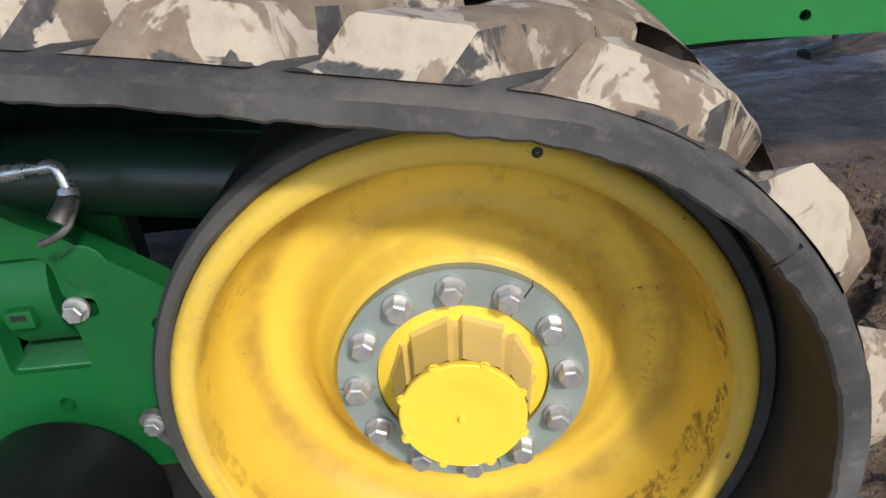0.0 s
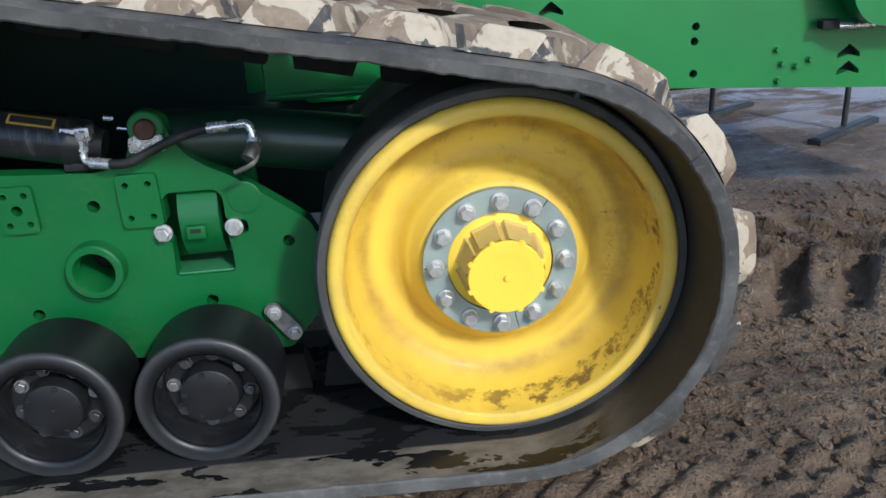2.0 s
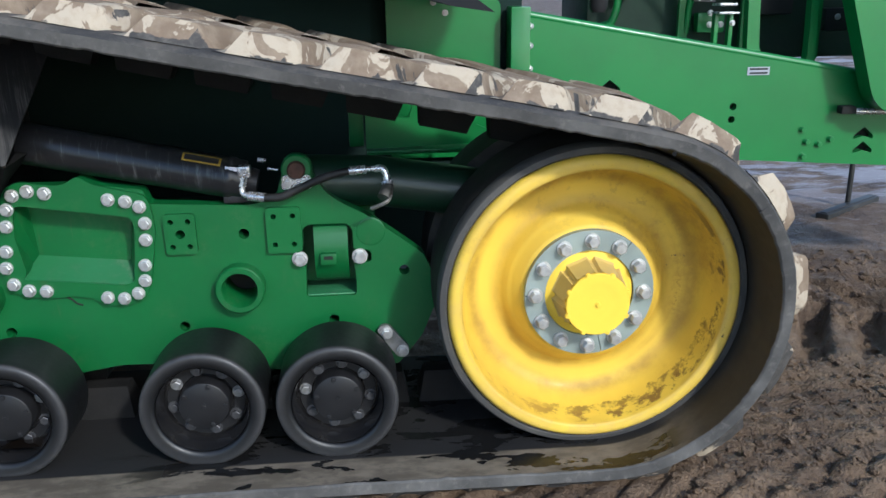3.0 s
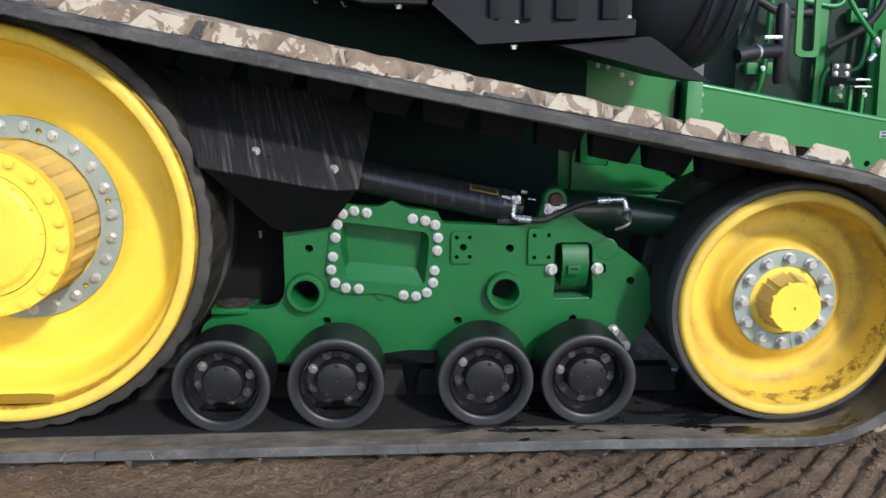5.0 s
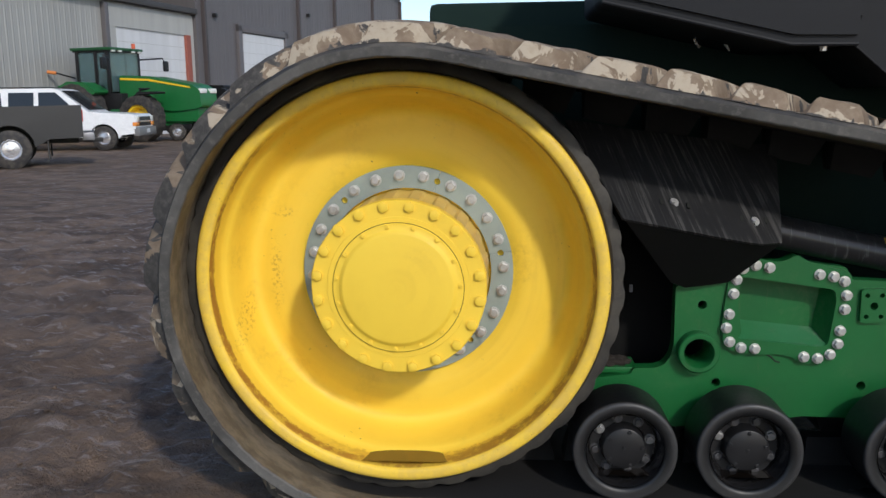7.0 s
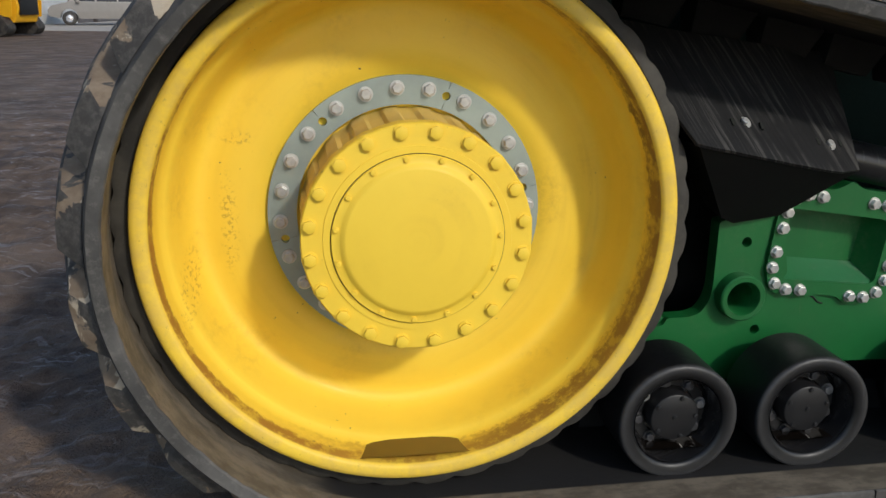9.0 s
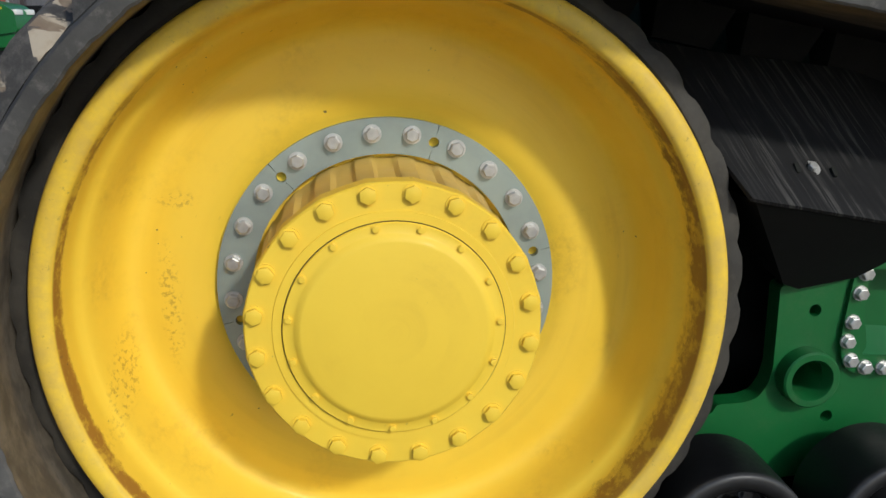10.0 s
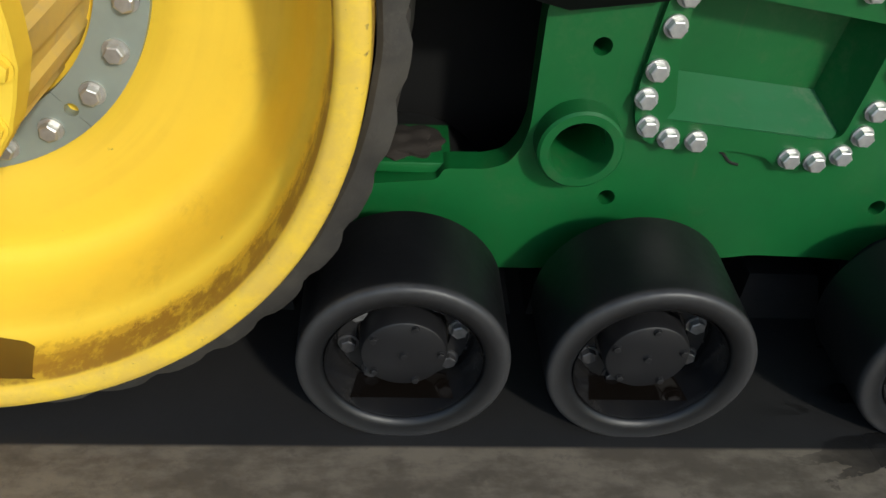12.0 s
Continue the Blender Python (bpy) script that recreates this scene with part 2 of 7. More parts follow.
def belt_material():
    """Grey scuffed rubber; polished black where the wheels run, dried dirt outside of them, darker brown round the
    idler, wet splashes on the front half.
    """
    m = Mat("track_rubber", 0.6, spec=0.22)
    sep = m.n("ShaderNodeSeparateXYZ")
    m.link(m.co, sep.inputs[0])
    n1, n2 = m.noise(5.0, 6, 0.62), m.noise(42.0, 5, 0.7)
    edge = m.mix(m.step(n1, 0.35, 0.7), (0.052, 0.050, 0.047), (0.112, 0.107, 0.099))
    edge = m.mix(m.times(m.step(n2, 0.5, 0.75), 0.35), edge, (0.22, 0.205, 0.18))
    dirt = m.mix(m.step(m.noise(1.0, 5, 0.6, m.stretched((11.0, 20.0, 16.0))), 0.35, 0.65), (0.095, 0.080, 0.060), (0.175, 0.148, 0.112))
    dirt = m.mix(m.times(m.step(n2, 0.52, 0.72), 0.45), dirt, (0.070, 0.060, 0.047))
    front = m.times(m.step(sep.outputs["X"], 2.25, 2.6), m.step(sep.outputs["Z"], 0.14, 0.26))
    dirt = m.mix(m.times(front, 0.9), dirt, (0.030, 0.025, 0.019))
    strip = m.step(sep.outputs["Y"], -0.4025, -0.399)
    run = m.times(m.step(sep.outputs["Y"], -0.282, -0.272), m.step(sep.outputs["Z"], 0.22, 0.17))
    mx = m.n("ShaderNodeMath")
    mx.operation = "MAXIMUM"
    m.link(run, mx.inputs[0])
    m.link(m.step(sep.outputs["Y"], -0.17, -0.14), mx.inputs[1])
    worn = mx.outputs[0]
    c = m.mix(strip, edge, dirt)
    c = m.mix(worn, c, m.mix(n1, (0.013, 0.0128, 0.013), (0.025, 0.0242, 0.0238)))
    wet_n = m.noise(1.0, 5, 0.6, m.stretched((4.2, 9.0, 6.0)), 0.3)
    wet = m.times(m.times(m.step(wet_n, 0.535, 0.55), strip), m.times(m.step(sep.outputs["X"], 1.2, 1.5), m.step(sep.outputs["Z"], 0.22, 0.18)))
    c = m.mix(wet, c, (0.010, 0.010, 0.010))
    m.color(c)
    rg = m.n("ShaderNodeMapRange")
    rg.inputs["To Min"].default_value, rg.inputs["To Max"].default_value = 0.66, 0.2
    m.link(wet, rg.inputs["Value"])
    m.link(rg.outputs["Result"], m.b.inputs["Roughness"])
    m.bump(n2, 0.22, 0.004)
    return m.m


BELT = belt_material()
GUIDE = rubber("guide_lug_rubber", (0.011, 0.011, 0.011), (0.022, 0.0205, 0.019), 0.5, 9.0, 0.7, 0.15)
BELT_OUTER = rubber("muddy_tread_rubber", (0.040, 0.0385, 0.037), (0.125, 0.110, 0.090), 0.8, 9.0, 0.7, 0.25)


def roller_material():
    """Black rubber, lighter grey along the outer corner of the front face."""
    m = Mat("roller_tyre_rubber", 0.4, spec=0.45)
    sep = m.n("ShaderNodeSeparateXYZ")
    m.link(m.co, sep.inputs[0])
    flat = m.n("ShaderNodeVectorMath")
    flat.operation = "MULTIPLY"
    flat.inputs[1].default_value = (1, 0, 1)
    m.link(m.co, flat.inputs[0])
    ln = m.n("ShaderNodeVectorMath")
    ln.operation = "LENGTH"
    m.link(flat.outputs[0], ln.inputs[0])
    n1, n2 = m.noise(8.0, 6, 0.62), m.noise(60.0, 5, 0.7)
    c = m.mix(m.times(m.step(n1, 0.36, 0.70), 0.6), (0.005, 0.0053, 0.006), (0.011, 0.0115, 0.0125))
    face = m.times(m.step(sep.outputs["Y"], -0.238, -0.246), m.step(ln.outputs["Value"], 0.128, 0.154))
    c = m.mix(m.times(face, 0.8), c, m.mix(n2, (0.022, 0.022, 0.024), (0.062, 0.061, 0.060)))
    m.color(c).rough(n2, 0.30, 0.55).bump(n2, 0.12, 0.002)
    return m.m


OUTER_ROLLER = roller_material()
IDLER_RUBBER = rubber("idler_tyre_rubber", (0.055, 0.053, 0.050), (0.11, 0.102, 0.088), 0.6)
TREAD_RUBBER = rubber("polished_tread_rubber", (0.024, 0.022, 0.019), (0.050, 0.046, 0.038), 0.6, 9.0, 0.6, 0.15)
ROLLER_RUBBER = rubber("roller_rubber", (0.010, 0.0102, 0.0105), (0.024, 0.0240, 0.0245), 0.5, 8.0, 0.38, 0.3)


def mud_rubber(name, cover):
    """Grey rubber under taupe mud, with pale dried crust on the outer end of each bar; cover says how much of it is muddy."""
    m = Mat(name, 0.8, spec=0.25)
    sep = m.n("ShaderNodeSeparateXYZ")
    m.link(m.co, sep.inputs[0])
    end = m.step(sep.outputs["Y"], -0.335, -0.362)
    foot = m.step(sep.outputs["Y"], -0.368, -0.381)
    fine = m.noise(46.0, 6, 0.68)

    def lifted(value, by, amount):
        nd = m.n("ShaderNodeMath")
        nd.operation = "MULTIPLY_ADD"
        m.link(by, nd.inputs[0])
        nd.inputs[1].default_value = amount
        m.link(value, nd.inputs[2])
        return nd.outputs[0]
    mud = m.mix(m.step(m.noise(19.0, 6, 0.65), 0.38, 0.68), (0.175, 0.127, 0.086), (0.245, 0.188, 0.132))
    crust = m.mix(m.times(m.step(fine, 0.45, 0.72), 0.55), (0.40, 0.335, 0.248), (0.31, 0.245, 0.170))
    bare = m.mix(m.step(fine, 0.40, 0.72), (0.050, 0.046, 0.042), (0.100, 0.092, 0.082))
    dry = lifted(m.noise(10.0, 4, 0.58, m.stretched((1.2, 0.8, 1.0)), 0.7), end, 0.075)
    c = m.mix(m.step(dry, 0.545, 0.575), mud, crust)
    wornaway = lifted(m.noise(8.0, 5, 0.62, m.stretched((1.0, 1.4, 1.0)), 0.5), foot, 0.20)
    c = m.mix(m.step(wornaway, 0.70 - 0.36 * (1 - cover), 0.74 - 0.36 * (1 - cover)), c, bare)
    m.color(c).rough(fine, 0.6, 0.95).bump(m.noise(30.0, 6, 0.7), 0.4, 0.008)
    return m.m


MUD_LUG = mud_rubber("mud_caked_rubber", 1.0)
WORN_LUG = mud_rubber("worn_lug_rubber", 0.2)
FLANK_LUG = mud_rubber("lug_flank_rubber", 0.55)


def metal(name, base, rough, dull):
    m = Mat(name, rough, 0.75)
    m.color(m.mix(m.step(m.noise(30.0, 5), 0.35, 0.7), base, dull)).rough(m.noise(60.0, 4), rough - 0.1, rough + 0.15)
    return m.m


ZINC = metal("zinc_bolt", (0.64, 0.64, 0.62), 0.42, (0.46, 0.46, 0.45))
RING = Mat("zinc_clamp_ring", 0.5, 0.35)
RING.color(RING.mix(RING.step(RING.noise(7.0, 5), 0.35, 0.7), (0.325, 0.38, 0.345), (0.25, 0.295, 0.275)))
RING.rough(RING.noise(25.0, 4), 0.4, 0.62)
RING = RING.m
FITTING = metal("bright_fitting", (0.7, 0.71, 0.72), 0.25, (0.4, 0.4, 0.42))
OLD_PIN = metal("rusty_pin", (0.10, 0.055, 0.04), 0.6, (0.05, 0.03, 0.025))


def black(name, base, rough, dust=(0.05, 0.05, 0.052), scale=7.0, amount=0.4, coat=0.0, spec=0.35):
    m = Mat(name, rough, coat=coat, spec=spec)
    n1 = m.noise(scale, 6, 0.62)
    m.color(m.mix(m.times(m.step(n1, 0.4, 0.75), amount), base, dust)).rough(n1, rough - 0.1, rough + 0.15)
    m.bump(m.noise(220.0, 2), 0.08, 0.001)
    return m.m


BLACK = black("black_paint", (0.011, 0.011, 0.012), 0.42, (0.027, 0.027, 0.028))
GLOSS_BLACK = black("gloss_black_paint", (0.010, 0.010, 0.011), 0.22, (0.034, 0.031, 0.027), 14.0, 0.4, 0.3, 0.5)
PLASTIC = black("black_plastic", (0.0085, 0.0095, 0.0118), 0.5, (0.0145, 0.0155, 0.0185), spec=0.2)
# Near-black for dark parts; shade under and behind the body is in this colour.
DARK = black("dark_parts_and_shade", (0.022, 0.023, 0.021), 0.9, (0.036, 0.036, 0.030), spec=0.1)
# Case green with the shade above the track mixed into it.
SHADED_CASE = black("shaded_green_case", (0.013, 0.026, 0.022), 0.8, (0.020, 0.036, 0.030), spec=0.08)
# Near-black with the shade behind the wheel and under the flap in it.
SHADE_BLACK = black("shade_black_steel", (0.0085, 0.0085, 0.0085), 0.8, (0.015, 0.0145, 0.014), spec=0.12)
HOSE = black("black_hose", (0.012, 0.012, 0.012), 0.5, (0.07, 0.065, 0.06), 20.0)


def flap_material():
    """Black rubber with pale streaks and scored lines running down its slope."""
    m = Mat("streaked_black_rubber", 0.6, spec=0.15)
    streak = m.noise(1.0, 6, 0.7, m.stretched((95.0, 2.6, 2.6), 0.32), 0.3)
    groove = m.noise(1.0, 2, 0.5, m.stretched((30.0, 1.0, 1.0), 0.32))
    patch = m.noise(7.0, 4)
    f = m.times(m.times(m.step(streak, 0.47, 0.66), m.step(patch, 0.34, 0.60)), 0.65)
    c = m.mix(m.noise(12.0, 4), (0.0095, 0.0095, 0.010), (0.018, 0.018, 0.0185))
    c = m.mix(f, c, (0.098, 0.094, 0.088))
    m.color(m.mix(m.step(groove, 0.64, 0.68), c, (0.003, 0.003, 0.003))).rough(streak, 0.5, 0.8)
    m.bump(groove, 0.5, 0.006)
    return m.m


FLAP = flap_material()


def plain(name, base, rough=0.5, metallic=0.0, vary=0.12, scale=6.0):
    m = Mat(name, rough, metallic)
    m.color(m.mix(m.noise(scale, 5, 0.6), tuple(v * (1 - vary) for v in base), tuple(min(1.0, v * (1 + vary)) for v in base)))
    m.rough(m.noise(scale * 4, 3), max(0.02, rough - 0.08), rough + 0.1)
    return m.m


def ground_material():
    m = Mat("wet_mud", 0.7, spec=0.5)
    n1 = m.noise(0.3, 6, 0.6)
    n2 = m.noise(3.2, 8, 0.66)
    n3 = m.noise(30.0, 6, 0.7)
    n4 = m.noise(110.0, 3, 0.6)
    c = m.mix(m.step(n2, 0.30, 0.72), (0.078, 0.046, 0.025), (0.215, 0.138, 0.078))
    c = m.mix(m.times(m.step(n3, 0.45, 0.72), 0.5), c, (0.285, 0.195, 0.118))
    c = m.mix(m.times(m.step(n4, 0.58, 0.72), 0.35), c, (0.045, 0.032, 0.024))
    sep = m.n("ShaderNodeSeparateXYZ")
    m.link(m.co, sep.inputs[0])
    # flat greyer yard away from the churned strip, with standing wet and thin ice
    off = m.n("ShaderNodeMath")
    off.operation = "MAXIMUM"
    wander = m.noise(0.8, 5, 0.65)
    for axis, lo, hi, slot in (("Y", 1.9, 4.2, 0), ("X", 0.15, -1.2, 1)):
        push = m.n("ShaderNodeMath")
        push.operation = "MULTIPLY_ADD"
        m.link(wander, push.inputs[0])
        push.inputs[1].default_value = 2.4 if slot == 0 else -1.6
        m.link(sep.outputs[axis], push.inputs[2])
        if slot:
            lo, hi = lo - 0.8, hi - 0.8
        m.link(m.step(push.outputs[0], lo, hi), off.inputs[slot])
    away = off.outputs[0]
    flat = m.mix(m.step(m.noise(2.0, 9, 0.7, m.stretched((0.8, 1.4, 1.0)), 0.5), 0.40, 0.60), (0.070, 0.045, 0.032), (0.215, 0.148, 0.105))
    flat = m.mix(m.times(m.step(n1, 0.45, 0.7), 0.5), flat, (0.15, 0.105, 0.078))
    c = m.mix(m.times(away, 0.85), c, flat)
    wet = m.times(m.times(m.step(m.noise(9.0, 9, 0.74, m.stretched((0.5, 1.5, 1.0)), 0.8), 0.54, 0.62), away), m.step(sep.outputs["Y"], 26.0, 9.0))
    c = m.mix(m.times(wet, 0.5), c, (0.34, 0.30, 0.29))
    ice = m.times(m.times(m.step(m.noise(1.5, 8, 0.65, m.stretched((0.7, 1.6, 1.0)), 0.6), 0.47, 0.56), m.step(sep.outputs["Y"], 1.7, 3.0)), m.times(m.step(sep.outputs["X"], 1.8, 3.0), m.step(sep.outputs["Y"], 26.0, 9.0)))
    c = m.mix(m.times(ice, 0.7), c, (0.44, 0.44, 0.49))
    damp = m.step(m.noise(1.6, 5, 0.6), 0.52, 0.66)
    m.color(c)
    both = m.n("ShaderNodeMath")
    both.operation = "MAXIMUM"
    m.link(wet, both.inputs[0])
    m.link(m.times(damp, 0.55), both.inputs[1])
    rg = m.n("ShaderNodeMapRange")
    rg.inputs["To Min"].default_value, rg.inputs["To Max"].default_value = 0.74, 0.34
    m.link(both.outputs[0], rg.inputs["Value"])
    m.link(rg.outputs["Result"], m.b.inputs["Roughness"])
    h = m.n("ShaderNodeMath")
    h.operation = "ADD"
    m.link(m.times(n2, 1.6), h.inputs[0])
    m.link(m.times(n3, 0.7), h.inputs[1])
    h2 = m.n("ShaderNodeMath")
    h2.operation = "ADD"
    m.link(h.outputs[0], h2.inputs[0])
    m.link(m.times(n4, 0.5), h2.inputs[1])
    m.bump(h2.outputs[0], 1.0, 0.036)
    return m.m


MUD = ground_material()
ROLLER_WATER = Mat("dark_brown_water", 0.06).color((0.006, 0.0045, 0.0035)).m
MUD_WATER = Mat("muddy_water", 0.12).color((0.13, 0.072, 0.014)).m


# ---- mesh helpers ----
def finish(bm, name, mat, angle=38):
    bmesh.ops.recalc_face_normals(bm, faces=bm.faces[:])
    me = bpy.data.meshes.new(name)
    for f in bm.faces:
        f.smooth = True
    bm.to_mesh(me)
    bm.free()
    me.materials.append(mat)
    me.set_sharp_from_angle(angle=radians(angle))
    return me


def part(name, bm, mat, parent=None, label="", at=None, angle=38):
    """One mesh object from a bmesh (or a mesh that is shared), under its parent."""
    me = bm if isinstance(bm, bpy.types.Mesh) else finish(bm, name, mat, angle)
    ob = new(name, me)
    if parent is not None:
        ob.parent = parent
    if at is not None:
        ob.matrix_basis = at if isinstance(at, Matrix) else Matrix.Translation(at)
    if label:
        ob["label"] = label
    return ob


def empty(name, at=(0, 0, 0), **tags):
    ob = new(name)
    ob.matrix_basis = at if isinstance(at, Matrix) else Matrix.Translation(at)
    return tagged(ob, **tags)


def lathe(profile, n=96, bm=None, wobble=None, close=False):
    """Turns (y, r) points round the y axis. wobble(k, a): a change of radius."""
    bm = bm or bmesh.new()
    rings = []
    for k, (y, r) in enumerate(profile):
        ring = []
        for i in range(n):
            a = 2 * math.pi * i / n
            rr = r + (wobble(k, a) if wobble else 0)
            ring.append(bm.verts.new((rr * math.cos(a), y, rr * math.sin(a))))
        rings.append(ring)
    pairs = list(zip(rings, rings[1:])) + ([(rings[-1], rings[0])] if close else [])
    for a, b in pairs:
        for i in range(n):
            j = (i + 1) % n
            bm.faces.new((a[i], a[j], b[j], b[i]))
    return bm


def disc_cap(bm, y, r, n=96):
    bm.faces.new([bm.verts.new((r * math.cos(2 * math.pi * i / n), y, r * math.sin(2 * math.pi * i / n))) for i in range(n)])


def box(bm, lo, hi, bevel=0.0, m=None):
    got = bmesh.ops.create_cube(bm, size=1.0)["verts"]
    c = [(a + b) / 2 for a, b in zip(lo, hi)]
    s = [abs(b - a) for a, b in zip(lo, hi)]
    for v in got:
        v.co = Vector((c[0] + v.co.x * s[0], c[1] + v.co.y * s[1], c[2] + v.co.z * s[2]))
    if bevel:
        es = list({e for v in got for e in v.link_edges})
        got = bmesh.ops.bevel(bm, geom=es, offset=bevel, segments=2, affect="EDGES", profile=0.6)["verts"]
    if m is not None:
        for v in {v for v in got}:
            v.co = m @ v.co
    return bm


def circle(x, z, r, n=20, sz=1.0):
    return [(x + r * math.cos(2 * math.pi * i / n), z + sz * r * math.sin(2 * math.pi * i / n)) for i in range(n)]


def rounded(pts, r, n=4):
    """A closed outline with its corners rounded."""
    out = []
    k = len(pts)
    for i in range(k):
        p0, p1, p2 = (Vector(pts[(i + d) % k]) for d in (-1, 0, 1))
        a, b = (p0 - p1), (p2 - p1)
        rr = min(r, a.length * 0.45, b.length * 0.45)
        s, e = p1 + a.normalized() * rr, p1 + b.normalized() * rr
        for j in range(n + 1):
            t = j / n
            q = s.lerp(p1, t).lerp(p1.lerp(e, t), t)
            out.append((q.x, q.y))
    return out


def rect(x0, z0, x1, z1, r=0.01):
    return rounded([(x0, z0), (x1, z0), (x1, z1), (x0, z1)], r)


def plate(outline, y0, y1, holes=(), bm=None, chamfer=0.0):
    """A plate between y0 (front) and y1 from an (x, z) outline with holes through it."""
    bm = bm or bmesh.new()
    front, back = [], []
    for loop in (outline, *holes):
        f = [bm.verts.new((x, y0, z)) for x, z in loop]
        b = [bm.verts.new((x, y1, z)) for x, z in loop]
        k = len(loop)
        fe = [bm.edges.new((f[i], f[(i + 1) % k])) for i in range(k)]
        be = [bm.edges.new((b[i], b[(i + 1) % k])) for i in range(k)]
        for i in range(k):
            bm.faces.new((f[i], f[(i + 1) % k], b[(i + 1) % k], b[i]))
        front += fe
        back += be
    bmesh.ops.triangle_fill(bm, use_beauty=True, edges=front)
    bmesh.ops.triangle_fill(bm, use_beauty=True, edges=back)
    if chamfer:
        es = [e for e in front if e.is_valid and len(e.link_faces) == 2]
        bmesh.ops.bevel(bm, geom=es, offset=chamfer, segments=2, affect="EDGES", profile=0.5)
    return bm


def tube(points, r, n=10, bm=None, cap=True):
    """A round tube along points, with rounded bends if the points are dense."""
    bm = bm or bmesh.new()
    pts = [Vector(p) for p in points]
    rings = []
    side = None
    for i, p in enumerate(pts):
        d = (pts[min(i + 1, len(pts) - 1)] - pts[max(i - 1, 0)]).normalized()
        if side is None:
            side = d.orthogonal().normalized()
        side = (side - d * side.dot(d)).normalized()
        up = d.cross(side)
        rad = r[i] if isinstance(r, (list, tuple)) else r
        rings.append([bm.verts.new(p + (side * math.cos(2 * math.pi * k / n) + up * math.sin(2 * math.pi * k / n)) * rad) for k in range(n)])
    for a, b in zip(rings, rings[1:]):
        for k in range(n):
            bm.faces.new((a[k], a[(k + 1) % n], b[(k + 1) % n], b[k]))
    if cap:
        bm.faces.new(rings[0])
        bm.faces.new(rings[-1])
    return bm


def smooth_path(points, steps=8):
    pts = [Vector(p) for p in points]
    pts = [pts[0] * 2 - pts[1]] + pts + [pts[-1] * 2 - pts[-2]]
    out = []
    for i in range(1, len(pts) - 2):
        p0, p1, p2, p3 = pts[i - 1:i + 3]
        for k in range(steps):
            t = k / steps
            out.append(0.5 * ((2 * p1) + (p2 - p0) * t + (2 * p0 - 5 * p1 + 4 * p2 - p3) * t * t + (3 * p1 - p0 - 3 * p2 + p3) * t ** 3))
    out.append(pts[-2])
    return out


def bolt_mesh(name, r, h, mat, washer=1.3, wh=0.25, dome=False):
    """A hex bolt whose head points to -y, with a washer at y = 0."""
    bm = lathe([(0, 0.001), (0, r * washer), (-h * wh, r * washer), (-h * wh, r * 0.9)], 20)
    lo = [bm.verts.new((r * math.cos(a), -h * wh, r * math.sin(a))) for a in (math.pi / 3 * i for i in range(6))]
    mid = [bm.verts.new((r * math.cos(a), -h * 0.92, r * math.sin(a))) for a in (math.pi / 3 * i for i in range(6))]
    hi = [bm.verts.new((r * 0.84 * math.cos(a), -h, r * 0.84 * math.sin(a))) for a in (math.pi / 3 * i for i in range(6))]
    for a, b in ((lo, mid), (mid, hi)):
        for i in range(6):
            bm.faces.new((a[i], a[(i + 1) % 6], b[(i + 1) % 6], b[i]))
    bm.faces.new(hi)
    return finish(bm, name, mat, 25)


BOLT_L = bolt_mesh("bolt", 0.0138, 0.018, ZINC)
BOLT_M = bolt_mesh("bolt", 0.0140, 0.017, ZINC, 1.25)
BOLT_HUB = bolt_mesh("bolt", 0.0150, 0.012, YELLOW_HUB, 1.2)
BOLT_TINY = bolt_mesh("bolt", 0.0062, 0.006, YELLOW_HUB, 1.2)
BOLT_S = bolt_mesh("bolt", 0.0085, 0.010, ZINC)
BOLT_IDLER = bolt_mesh("bolt", 0.0155, 0.026, ZINC, 1.3, 0.2)
BOLT_DARK = bolt_mesh("bolt", 0.0125, 0.014, metal("scuffed_steel", (0.36, 0.36, 0.36), 0.5, (0.20, 0.20, 0.20)))
BOLT_ROLLER = bolt_mesh("bolt", 0.0125, 0.014, metal("dull_dark_steel", (0.13, 0.13, 0.135), 0.5, (0.07, 0.07, 0.075)))
BOLT_BLACK = bolt_mesh("bolt", 0.0055, 0.005, BLACK)
BOLT_GREEN = bolt_mesh("bolt", 0.0095, 0.016, GREEN_FAR)


# ---- ground ----
def ease(v, lo, hi):
    t = max(0.0, min(1.0, (v - lo) / (hi - lo)))
    return t * t * (3 - 2 * t)


